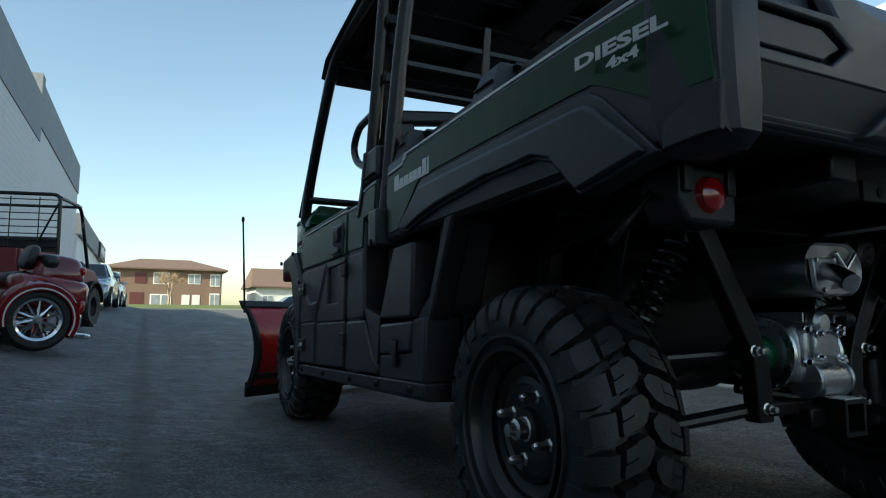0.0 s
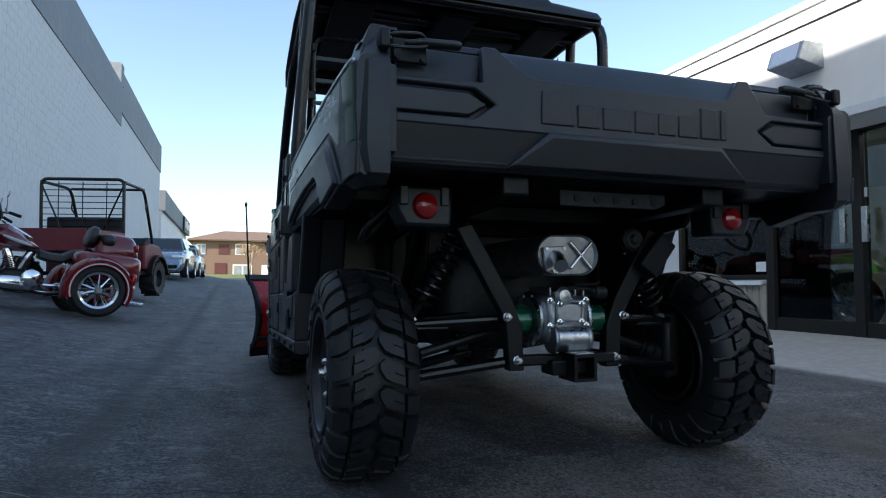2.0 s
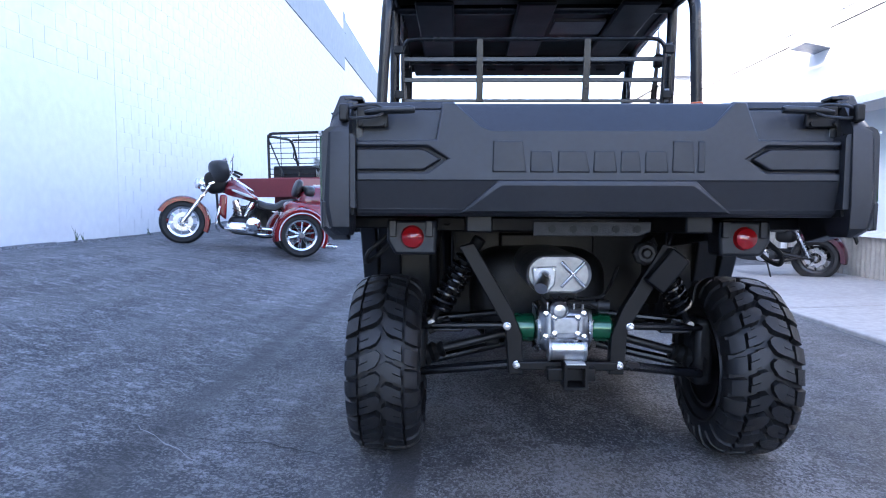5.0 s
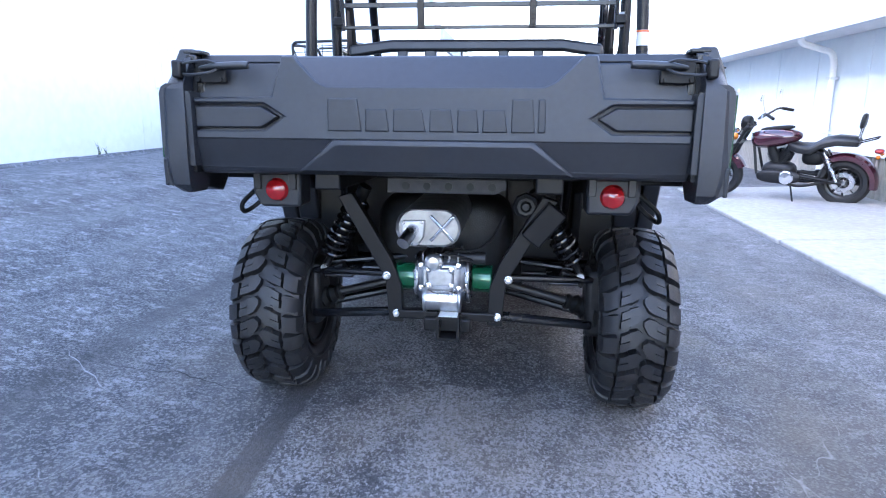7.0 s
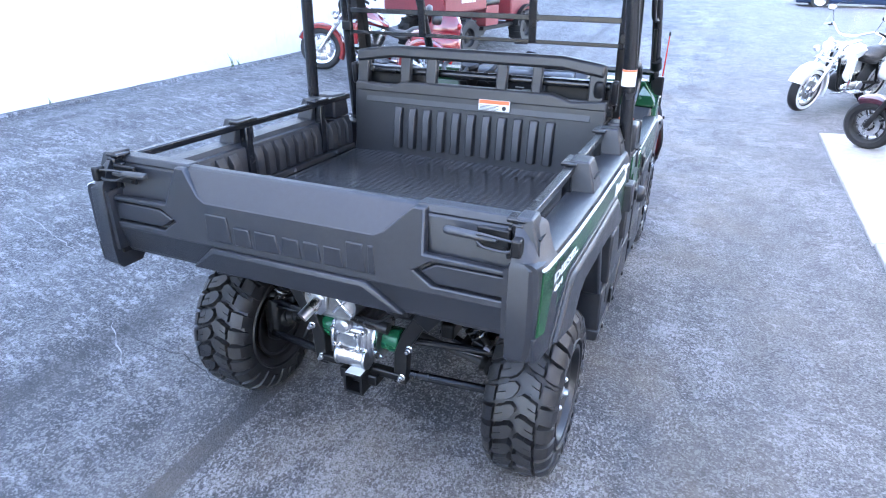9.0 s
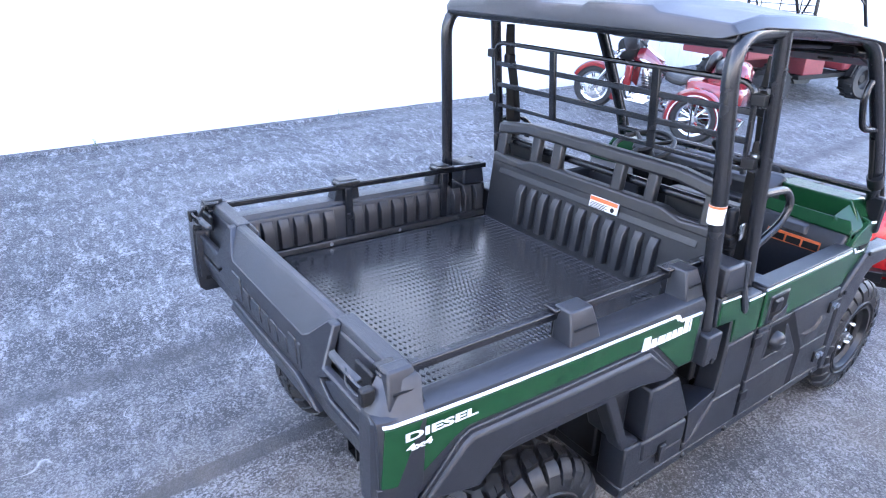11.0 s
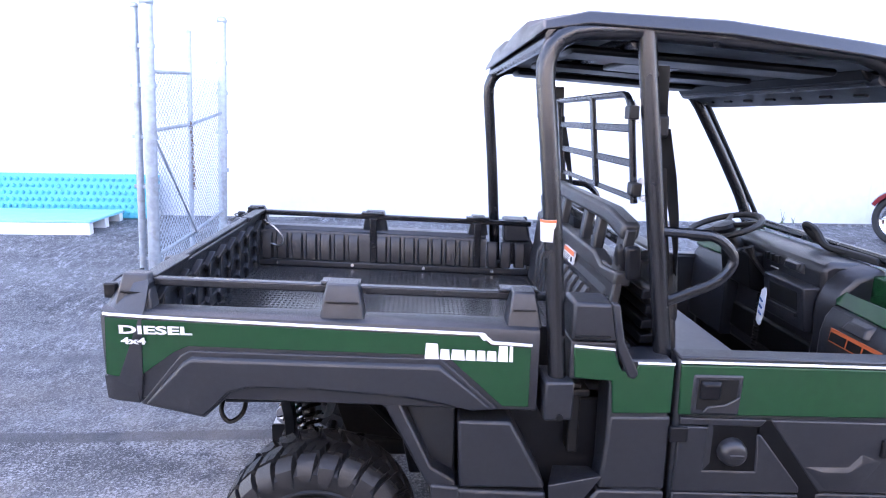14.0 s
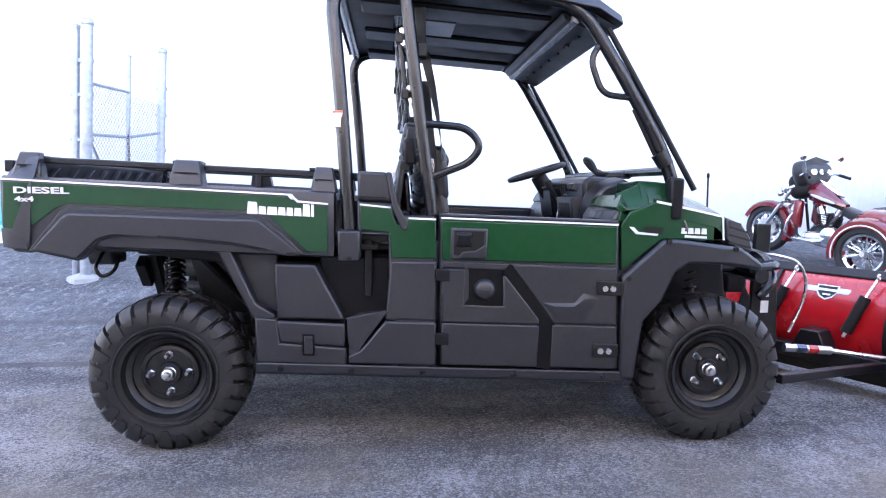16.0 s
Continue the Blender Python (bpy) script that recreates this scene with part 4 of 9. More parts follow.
# floor with a raised tread
def tread():
    m = material("black_tread_plate", (0.018, 0.018, 0.019), 0.23, spread=0.15, scale=30, rough_spread=0.08, dirt=(0.034, 0.033, 0.032), dirt_scale=4, dirt_low=0.55, dirt_high=0.9)
    t, n = m.node_tree, m.node_tree.nodes
    co = n.new("ShaderNodeTexCoord").outputs["Object"]
    mp = n.new("ShaderNodeMapping")
    mp.inputs["Scale"].default_value, mp.inputs["Rotation"].default_value = (30, 50, 40), (0, 0, 0)
    t.links.new(co, mp.inputs["Vector"])
    ch = n.new("ShaderNodeTexVoronoi")
    ch.inputs["Scale"].default_value, ch.inputs["Randomness"].default_value = 1.0, 0.0
    ch.distance = "MANHATTAN"
    t.links.new(mp.outputs["Vector"], ch.inputs["Vector"])
    r = n.new("ShaderNodeMapRange")
    r.inputs["From Min"].default_value, r.inputs["From Max"].default_value = 0.3, 0.62
    r.inputs["To Min"].default_value, r.inputs["To Max"].default_value = 1, 0
    t.links.new(ch.outputs["Distance"], r.inputs["Value"])
    bp = n.new("ShaderNodeBump")
    bp.inputs["Strength"].default_value, bp.inputs["Distance"].default_value = 1.0, 0.008
    t.links.new(r.outputs["Result"], bp.inputs["Height"])
    t.links.new(bp.outputs["Normal"], n["Principled BSDF"].inputs["Normal"])
    return m


M["tread"] = tread()
M["tread"].node_tree.nodes["Principled BSDF"].inputs["Specular IOR Level"].default_value = 0.9
bm = B()
box(bm, -0.69, 0.69, -0.53, 0.92, FL - 0.006, FL)
ptv("bed_floor", bm, M["tread"], bevel=0, label="black bed floor with a fine raised tread")
bm = B()
box(bm, -0.71, 0.71, -0.53, 0.92, FL - 0.035, FL - 0.008)
ptv("bed_pan", bm, M["plastic_smooth"])
for q in ((-0.37, -0.29, -0.5, 0.85), (0.29, 0.37, -0.5, 0.85), (-0.62, 0.62, -0.03, 0.03), (-0.62, 0.62, 0.47, 0.53)):
    bm = B()
    box(bm, *q, FL - 0.09, FL - 0.036)
    ptv("bed_bearer", bm, M["frame"])
bm = B()
prism(bm, [(-0.16, 0.81), (0.17, 0.81), (0.205, 0.825), (0.205, 0.855), (-0.16, 0.855)], "y", -0.44, -0.43)
ptv("perforated_bracket", bm, M["dark_metal"], bevel=0.002, label="dull steel bracket with a row of holes")
for i in range(-2, 3):
    bm = B()
    cyl(bm, (0.03 + 0.066 * i, -0.443, 0.832), (0.03 + 0.066 * i, -0.431, 0.832), 0.012, n=12)
    ptv("bracket_hole", bm, M["black"], bevel=0)

# headboard with ribs below and open windows above
HY = 0.912


def head_part(name, bm, mat, parent=UTV, label="", bevel=0.006):
    """The headboard leans forward towards its top."""
    for v in bm.verts:
        v.co.y += 0.14 * max(0.0, v.co.z - 0.95)
    return ptv(name, bm, mat, parent, label, bevel)


bm = B()
box(bm, -0.668, 0.668, HY, HY + 0.03, FL - 0.02, 1.24)
head_part("headboard", bm, M["plastic_lining"], bevel=0.008, label="ribbed black headboard")
for i in range(11):
    x = -0.4 + 0.0815 * i
    bm = B()
    loft(bm, [[(x - 0.026, HY + 0.002, z), (x + 0.026, HY + 0.002, z), (x + 0.018, HY - d, z), (x - 0.018, HY - d, z)] for z, d in ((0.945, 0.022), (1.11, 0.028), (1.15, 0.01))])
    head_part("head_rib", bm, M["plastic_lining"], bevel=0.004)
bm = B()
prism(bm, [(HY - 0.004, 1.165), (HY + 0.02, 1.165), (HY + 0.02, 1.26), (HY + 0.012, 1.26)], "x", -0.6, 0.6)
head_part("head_step", bm, M["plastic_lining"], bevel=0.006)
for x0, x1 in ((-0.665, -0.6), (-0.41, -0.355), (-0.265, -0.205), (0.115, 0.17), (0.295, 0.345), (0.57, 0.645)):
    bm = B()
    prism(bm, [(x0, 1.25), (x1, 1.25), (x1, 1.4), (x0, 1.4)], "y", HY + 0.012, HY + 0.05)
    head_part("head_upright", bm, M["plastic_lining"], bevel=0.008)
bm = B()
prism(bm, [(-0.665, 1.36), (-0.45, 1.39), (0.44, 1.39), (0.64, 1.36), (0.64, 1.42), (0.44, 1.448), (-0.44, 1.448), (-0.665, 1.42)], "y", HY + 0.0, HY + 0.06)
head_part("head_cap", bm, M["plastic_lining"], bevel=0.014)
bm = B()
prism(bm, [(-0.668, 1.215), (0.668, 1.215), (0.668, 1.265), (0.5, 1.25), (0.4, 1.278), (-0.38, 1.278), (-0.46, 1.25), (-0.668, 1.265)], "y", HY - 0.002, HY + 0.055)
head_part("head_belt", bm, M["plastic_lining"], bevel=0.01)
bm = B()
cyl(bm, (-0.66, HY + 0.085, 1.32), (0.66, HY + 0.085, 1.32), 0.019, n=12)
head_part("cross_tube", bm, M["tube"], bevel=0)
for x in (-0.58, -0.23, 0.14, 0.6):
    bm = B()
    cyl(bm, (x, HY + 0.016, 1.33), (x, HY + 0.032, 1.33), 0.011, n=10)
    head_part("head_bolt", bm, M["black"], bevel=0)
bm = B()
box(bm, 0.045, 0.205, HY - 0.014, HY - 0.006, 1.178, 1.228)
lab = head_part("warning_label", bm, M["label"], bevel=0, label="white warning label with an orange head")
bm = B()
box(bm, 0.047, 0.203, HY - 0.0155, HY - 0.0135, 1.21, 1.227)
head_part("label_head", bm, M["label_red"], lab, bevel=0)
for i in range(4):
    bm = B()
    box(bm, 0.053, 0.15 - 0.012 * (i % 2), HY - 0.0155, HY - 0.0135, 1.2 - 0.0065 * i, 1.2025 - 0.0065 * i)
    head_part("label_line", bm, M["black"], lab, bevel=0)
bm = B()
cyl(bm, (0.178, HY - 0.0155, 1.193), (0.178, HY - 0.0135, 1.193), 0.011, n=10)
head_part("label_sign", bm, M["black"], lab, bevel=0)

# tailgate
TY = -0.554


def gate_part(name, bm, mat, parent=UTV, label="", bevel=0.006):
    """The upper part of the gate leans forward and rises."""
    for v in bm.verts:
        up = max(0.0, v.co.z - 1.09)
        v.co.y += up * 0.62
        v.co.z += up * 0.48
        if abs(v.co.x) > 0.46:
            v.co.x = math.copysign(0.46 + (abs(v.co.x) - 0.46) * 1.22, v.co.x)
    return ptv(name, bm, mat, parent, label, bevel)


def flip(pts):
    return [(-x, z) for x, z in pts][::-1]


bm = B()
prism(bm, [(TY + 0.0, 1.15), (TY + 0.04, 1.15), (TY + 0.05, 1.1), (TY + 0.05, 0.88), (TY + 0.02, 0.865), (TY + 0.0, 0.88), (TY - 0.002, 0.975)], "x", -0.655, 0.655)
gate = gate_part("tailgate", bm, M["plastic"], label="black moulded tailgate", bevel=0.008)
half = [(-0.305, 1.105), (-0.335, 1.114), (-0.41, 1.162), (-0.445, 1.162), (-0.462, 1.083), (-0.652, 1.079), (-0.652, 1.064), (-0.482, 1.064), (-0.428, 1.029), (-0.482, 0.99), (-0.652, 0.99), (-0.652, 0.965)]
bm = B()
prism(bm, half + flip(half), "y", TY + 0.002, TY - 0.022, 0.004)
gate_part("raised_face", bm, M["plastic"], gate, bevel=0.005)
bm = B()
prism(bm, [(TY - 0.0215, 1.1), (TY - 0.005, 1.15), (TY + 0.004, 1.163), (TY + 0.035, 1.163), (TY + 0.035, 1.1)], "x", -0.415, 0.415)
gate_part("top_facet", bm, M["plastic"], gate, bevel=0.008)
for s in (-1, 1):
    bm = B()
    q = [(-0.652, 1.058), (-0.487, 1.058), (-0.443, 1.029), (-0.487, 0.997), (-0.652, 0.997)]
    prism(bm, q if s < 0 else flip(q), "y", TY + 0.002, TY - 0.016, 0.003)
    gate_part("arrow_panel", bm, M["plastic"], gate, bevel=0.004)
    bm = B()
    prism(bm, [(TY + 0.002, 1.165), (TY + 0.05, 1.165), (TY + 0.05, 1.15), (TY + 0.002, 1.15)], "x", s * 0.41, s * 0.655)
    gate_part("corner_lip", bm, M["plastic"], gate, bevel=0.004)
# waffle ribs on the gate's inner face
for k in range(9):
    x = -0.58 + 0.145 * k
    bm = B()
    prism(bm, [(x - 0.016, 0.9), (x + 0.016, 0.9), (x + 0.016, 1.12), (x - 0.016, 1.12)], "y", TY + 0.048, TY + 0.066)
    gate_part("inner_rib", bm, M["plastic"], gate, bevel=0.004)
    for z in (0.955, 1.03, 1.1):
        bm = B()
        obox(bm, pose(x, TY + 0.058, z, 0, 45, 0), 0.05, 0.026, 0.05)
        gate_part("rib_node", bm, M["plastic"], gate, bevel=0.004)
for z in (0.955, 1.03, 1.1):
    bm = B()
    box(bm, -0.62, 0.62, TY + 0.048, TY + 0.06, z - 0.008, z + 0.008)
    gate_part("inner_rail", bm, M["plastic"], gate, bevel=0.003)
# undercut lower band with a raised middle
bm = B()
prism(bm, [(TY - 0.021, 0.974), (TY + 0.01, 0.974), (TY + 0.03, 0.872), (TY + 0.004, 0.872)], "x", -0.652, 0.652)
gate_part("lower_band", bm, M["plastic"], gate, bevel=0.006)
bm = B()
a, b = [(-0.39, 0.876), (-0.28, 0.968), (0.28, 0.968), (0.39, 0.876)], None
loft(bm, [[(x, TY + 0.01, z) for x, z in a], [(x, TY - (0.034 if z > 0.9 else 0.014), z) for x, z in a], [(x * 0.965, TY - (0.04 if z > 0.9 else 0.022), z - (0.012 if z > 0.9 else -0.006)) for x, z in a]])
gate_part("lower_bulge", bm, M["plastic"], gate, bevel=0.004)
# the maker's name as plain raised blocks
for i, (x, w, h) in enumerate(((-0.298, 0.1, 0.09), (-0.19, 0.07, 0.062), (-0.112, 0.095, 0.062), (-0.01, 0.07, 0.062), (0.067, 0.062, 0.062), (0.136, 0.07, 0.062), (0.214, 0.066, 0.09), (0.286, 0.022, 0.09))):
    bm = B()
    z0, k = 0.99, w * 0.12
    prism(bm, [(x, z0), (x + w, z0), (x + w - k, z0 + h), (x + k * 0.2, z0 + h)], "y", TY - 0.02, TY - 0.0255, 0.003)
    gate_part("raised_block", bm, M["plastic"], gate, bevel=0.0025)
# corner posts and latches
for s in (-1, 1):
    bm = B()
    rings = []
    for z, yr, yf, xo, xi in ((0.812, -0.578, -0.5, 0.76, 0.712), (0.836, -0.598, -0.49, 0.788, 0.706), (0.9, -0.602, -0.48, 0.798, 0.706), (1.1, -0.595, -0.47, 0.794, 0.706), (1.115, -0.59, -0.468, 0.776, 0.708), (1.188, -0.548, -0.46, 0.752, 0.704), (1.197, -0.538, -0.465, 0.74, 0.704)):
        rings.append([(s * xi, yr, z), (s * (xo - 0.035), yr, z), (s * (xo - 0.008), yr + 0.018, z), (s * xo, yr + 0.04, z), (s * (xo + 0.012), yf, z), (s * xi, yf, z)])
    loft(bm, rings)
    ptv("corner_post", bm, M["plastic"], bevel=0.005)
    bm = B()
    box(bm, s * 0.654, s * 0.664, TY - 0.02, TY + 0.05, 0.87, 1.165)
    gate_part("gate_gap", bm, M["black"], bevel=0)
    # over-centre latch: a long lever, a double wire bail, a hook on the post and a base plate
    bm = B()
    box(bm, s * 0.6, s * 0.69, -0.552, -0.54, 1.12, 1.18)
    lt = ptv("gate_latch", bm, M["frame"], label="dark steel over-centre tailgate latch", bevel=0.004)
    bm = B()
    loft(bm, [[(s * x, y, z - h), (s * x, y - 0.016, z - h * 0.7), (s * x, y - 0.02, z), (s * x, y - 0.016, z + h * 0.7), (s * x, y, z + h)] for x, y, z, h in ((0.665, -0.562, 1.158, 0.007), (0.62, -0.57, 1.163, 0.011), (0.535, -0.57, 1.166, 0.012), (0.52, -0.566, 1.166, 0.01))])
    ptv("latch_lever", bm, M["galv_dark"], lt, bevel=0.003, label="grey steel latch lever")
    for dz in (-0.017, 0.017):
        bm = B()
        tube(bm, [(s * 0.728, -0.578, 1.154 + dz * 0.5), (s * 0.69, -0.592, 1.155 + dz), (s * 0.63, -0.592, 1.16 + dz), (s * 0.61, -0.58, 1.162 + dz * 0.4)], 0.004, 6, 0.015)
        ptv("latch_wire", bm, M["galv_dark"], lt, bevel=0)
    bm = B()
    box(bm, s * 0.708, s * 0.735, -0.6, -0.565, 1.13, 1.178)
    ptv("latch_hook", bm, M["frame"], lt, bevel=0.006)
    for x, z in ((0.615, 1.13), (0.68, 1.13)):
        bm = B()
        cyl(bm, (s * x, -0.56, z), (s * x, -0.55, z), 0.006, n=8)
        ptv("rivet", bm, M["frame"], lt, bevel=0)
    bm = B()
    cyl(bm, (s * 0.702, TY - 0.012, 0.87), (s * 0.702, TY - 0.012, 1.1), 0.005, n=6)
    ptv("gate_cable", bm, M["black"], bevel=0)
# loose wire loop inside the bed corner
bm = B()
tube(bm, [(-0.65, -0.46, 1.15), (-0.63, -0.4, 1.12), (-0.63, -0.36, 1.06), (-0.64, -0.38, 1.02), (-0.65, -0.43, 1.03)], 0.004, 6, 0.03)
ptv("bed_wire", bm, M["steel"], bevel=0)

# side writing
SIDE = Matrix(((0, 0, 1, 0), (1, 0, 0, 0), (0, 1, 0, 0), (0, 0, 0, 1)))          # reads from the right
SIDE_L = Matrix(((0, 0, -1, 0), (-1, 0, 0, 0), (0, 1, 0, 0), (0, 0, 0, 1)))
for s in (1, -1):
    def stick(y, z, off=0.0):
        m = (SIDE if s > 0 else SIDE_L).copy()
        m.translation = (s * off, y, z - LEAN_BODY * y)
        return m
    y0 = -0.545 if s > 0 else -0.335
    d = writing("decal_diesel", "DIESEL", 0.034, stick(y0, 1.05 if s > 0 else 1.02, 0), M["silver_decal"], UTV, 0.0005, 0.215, "pale lettering", 0.0012)
    f = writing("decal_4x4", "4x4", 0.027, stick(-0.543 if s > 0 else -0.415, 1.018 if s > 0 else 0.99, 0), M["silver_decal"], UTV, 0.0005, 0.075, "pale lettering", 0.001)
    for ob in (d, f):
        for v in ob.data.vertices:
            v.co.x = s * (side_x(v.co.y) + 0.0062 + 0.0008 * (s * v.co.x > 0))
        ob.data.update()
    # maker's name as plain white blocks
    for i, (u, w, h) in enumerate(((0.0, 0.042, 0.05), (0.045, 0.03, 0.033), (0.078, 0.042, 0.033), (0.122, 0.03, 0.033), (0.155, 0.027, 0.033), (0.185, 0.03, 0.033), (0.219, 0.03, 0.05), (0.253, 0.011, 0.05))):
        z0 = 1.012 if s > 0 else 0.995
        a = 0.347 + u if s > 0 else 0.347 + 0.264 - u - w
        ptv("white_block", skin([(a, z0), (a + w, z0 - 0.001), (a + w * 0.93, z0 - 0.002 + h), (a + w * 0.1, z0 - 0.001 + h)], s, 0.0065, 0.002, cuts=()), M["white_paint"], bevel=0)

# ---- cab: panels behind the door, door, sill
for s in (1, -1):
    X = 0.826
    sk = lambda poly, off, th: skin(poly, s, off, th, xf=lambda y: X, cuts=())
    # pillar boot
    bm = B()
    prism(bm, [(0.705, 0.965), (0.8, 0.968), (0.798, 0.835), (0.705, 0.83)], "x", s * 0.74, s * 0.858, 0.006)
    ptv("pillar_boot", bm, M["plastic"], bevel=0.008)
    bm = B()
    cyl(bm, (s * 0.855, 0.755, 0.85), (s * 0.864, 0.755, 0.85), 0.011, n=10)
    ptv("boot_bolt", bm, M["black"], bevel=0)
    # quarter panel: black cap and green skin
    ptv("quarter_cap", sk([(0.785, 1.205), (0.905, 1.205), (0.93, 1.085), (0.785, 1.085)], 0.006, 0.13), M["plastic"], bevel=0.012)
    ptv("quarter_rib", sk([(0.9, 1.206), (0.922, 1.206), (0.945, 1.09), (0.995, 0.99), (0.985, 0.972), (0.965, 0.975), (0.925, 1.06)], 0.012, 0.034), M["plastic"], bevel=0.006)
    ptv("quarter_shell", sk([(0.785, 1.083), (0.93, 1.083), (0.945, 0.958), (0.785, 0.962)], 0.0, 0.12), M["plastic"], bevel=0.006)
    ptv("quarter_shell", sk([(0.95, 1.03), (1.1, 1.035), (1.105, 0.4), (0.95, 0.4), (0.935, 0.62), (0.915, 0.64), (0.912, 0.955), (0.945, 0.957)], 0.0, 0.12), M["plastic"], bevel=0.008)
    ptv("quarter_green", sk([(0.795, 1.065), (0.917, 1.058), (0.945, 0.995), (0.985, 0.99), (0.995, 1.018), (1.106, 1.018), (1.108, 0.862), (0.925, 0.856), (0.916, 0.962), (0.8, 0.968)], 0.006, 0.012), M["green"], bevel=0.004)
    ptv("quarter_stripe", sk([(0.795, 1.074), (0.918, 1.067), (0.92, 1.06), (0.795, 1.067)], 0.008, 0.004), M["white_paint"], bevel=0)
    ptv("quarter_stripe", sk([(0.992, 1.027), (1.106, 1.027), (1.106, 1.02), (0.992, 1.02)], 0.008, 0.004), M["white_paint"], bevel=0)
    bm = B()
    box(bm, s * 0.77, s * 0.845, 0.79, 0.9, 1.1, 1.105)
    ptv("cap_groove", bm, M["black"], bevel=0)
    # lower body: storage bin, kick recess and sill
    ptv("bin_panel", sk([(0.452, 0.815), (0.615, 0.815), (0.728, 0.605), (0.73, 0.592), (0.46, 0.588)], 0.006, 0.14), M["plastic"], bevel=0.014)
    ptv("bin_lower", sk([(0.455, 0.58), (0.735, 0.575), (0.735, 0.475), (0.47, 0.488)], 0.004, 0.12), M["plastic"], bevel=0.01)
    ptv("bin_side", sk([(0.27, 0.88), (0.452, 0.86), (0.452, 0.58), (0.36, 0.6)], -0.08, 0.1), M["plastic"], bevel=0.01)
    ptv("bin_foot", sk([(0.37, 0.59), (0.46, 0.585), (0.47, 0.486), (0.74, 0.473), (0.74, 0.4), (0.375, 0.4)], 0.0, 0.12), M["plastic"], bevel=0.008)
    ptv("arch_strut", sk([(0.16, 0.885), (0.262, 0.885), (0.372, 0.645), (0.45, 0.6), (0.45, 0.575), (0.36, 0.58), (0.34, 0.62), (0.23, 0.84)], -0.012, 0.07), M["plastic"], bevel=0.008)
    bm = B()
    box(bm, s * 0.829, s * 0.8315, 0.562, 0.612, 0.438, 0.528)
    latch = ptv("bin_latch", bm, M["void"], bevel=0)
    bm = B()
    box(bm, s * 0.831, s * 0.842, 0.57, 0.604, 0.446, 0.52)
    ptv("latch_tab", bm, M["roof"], latch, bevel=0.004)
    # slanted recess beside the seat base
    bm = B()
    loft(bm, [[(s * 0.826, 0.74, 0.6), (s * 0.7, 0.78, 0.6), (s * 0.7, 0.9, 0.6), (s * 0.826, 0.915, 0.64)], [(s * 0.828, 0.75, 0.475), (s * 0.8, 0.78, 0.47), (s * 0.8, 0.8, 0.47), (s * 0.828, 0.8, 0.475)], [(s * 0.828, 0.75, 0.44), (s * 0.8, 0.76, 0.44), (s * 0.8, 0.8, 0.44), (s * 0.828, 0.8, 0.44)]])
    ptv("recess_wedge", bm, M["plastic"], bevel=0.004)
    bm = B()
    box(bm, s * 0.55, s * 0.7, 0.62, 0.95, 0.45, 0.845)
    ptv("recess_back", bm, M["plastic_smooth"], bevel=0.01)
    bm = B()
    box(bm, s * 0.7, s * 0.76, 0.81, 0.845, 0.68, 0.92)
    box(bm, s * 0.7, s * 0.775, 0.79, 0.87, 0.88, 0.905)
    ptv("seat_belt_reel", bm, M["black"], bevel=0.006)
    ptv("step_panel", sk([(0.75, 0.44), (0.8, 0.465), (0.9, 0.592), (1.112, 0.592), (1.114, 0.408), (0.75, 0.408)], 0.006, 0.12), M["plastic"], bevel=0.008)
    ptv("quarter_lower", sk([(0.92, 0.845), (1.112, 0.85), (1.112, 0.597), (0.9, 0.597), (0.905, 0.64)], 0.004, 0.1), M["plastic"], bevel=0.01)
    bm = B()
    prism(bm, [(s * 0.66, 0.345), (s * 0.815, 0.35), (s * 0.826, 0.36), (s * 0.829, 0.402), (s * 0.66, 0.402)], "y", 0.372, 1.93)
    ptv("rocker_sill", bm, M["plastic"], bevel=0.006)
    for y in (0.47, 0.76, 1.06, 1.45, 1.84):
        bm = B()
        lathe(bm, [(0.0, 0.011), (0.009, 0.01), (0.012, 0.004), (0.015, 0.0)], Matrix.Translation((s * 0.827, y, 0.38)) @ Matrix.Rotation(radians(90 * s), 4, "Y"), 12)
        ptv("sill_bolt", bm, M["frame"], bevel=0)
    # door
    bm = sk([(1.12, 1.04), (1.883, 1.046), (1.905, 0.408), (1.13, 0.408)], -0.004, 0.07)
    door = ptv("door", bm, M["plastic"], label="half door, green above and black below", bevel=0.012)
    D = dict(parent=door)
    ptv("door_skin", sk([(1.127, 1.022), (1.876, 1.028), (1.874, 0.868), (1.132, 0.858)], 0.006, 0.012), M["green"], bevel=0.005, **D)
    ptv("door_stripe", sk([(1.127, 1.034), (1.878, 1.04), (1.878, 1.033), (1.127, 1.027)], 0.006, 0.008), M["white_paint"], bevel=0, **D)
    ptv("door_cap", sk([(1.122, 1.048), (1.88, 1.054), (1.88, 1.042), (1.122, 1.036)], 0.004, 0.075), M["plastic"], bevel=0.005, **D)
    ptv("door_upper", sk([(1.425, 0.85), (1.88, 0.852), (1.885, 0.605), (1.612, 0.605)], 0.006, 0.02), M["plastic"], bevel=0.006, **D)
    bm = sk([(1.14, 0.822), (1.234, 0.822), (1.228, 0.672), (1.395, 0.672), (1.388, 0.8), (1.402, 0.8), (1.548, 0.622), (1.55, 0.6), (1.135, 0.595)], 0.008, 0.03)
    ptv("door_bulge", bm, M["plastic"], bevel=0.006, **D)
    ptv("door_brow", sk([(1.14, 0.85), (1.415, 0.85), (1.396, 0.826), (1.14, 0.826)], 0.007, 0.03), M["plastic"], bevel=0.004, **D)
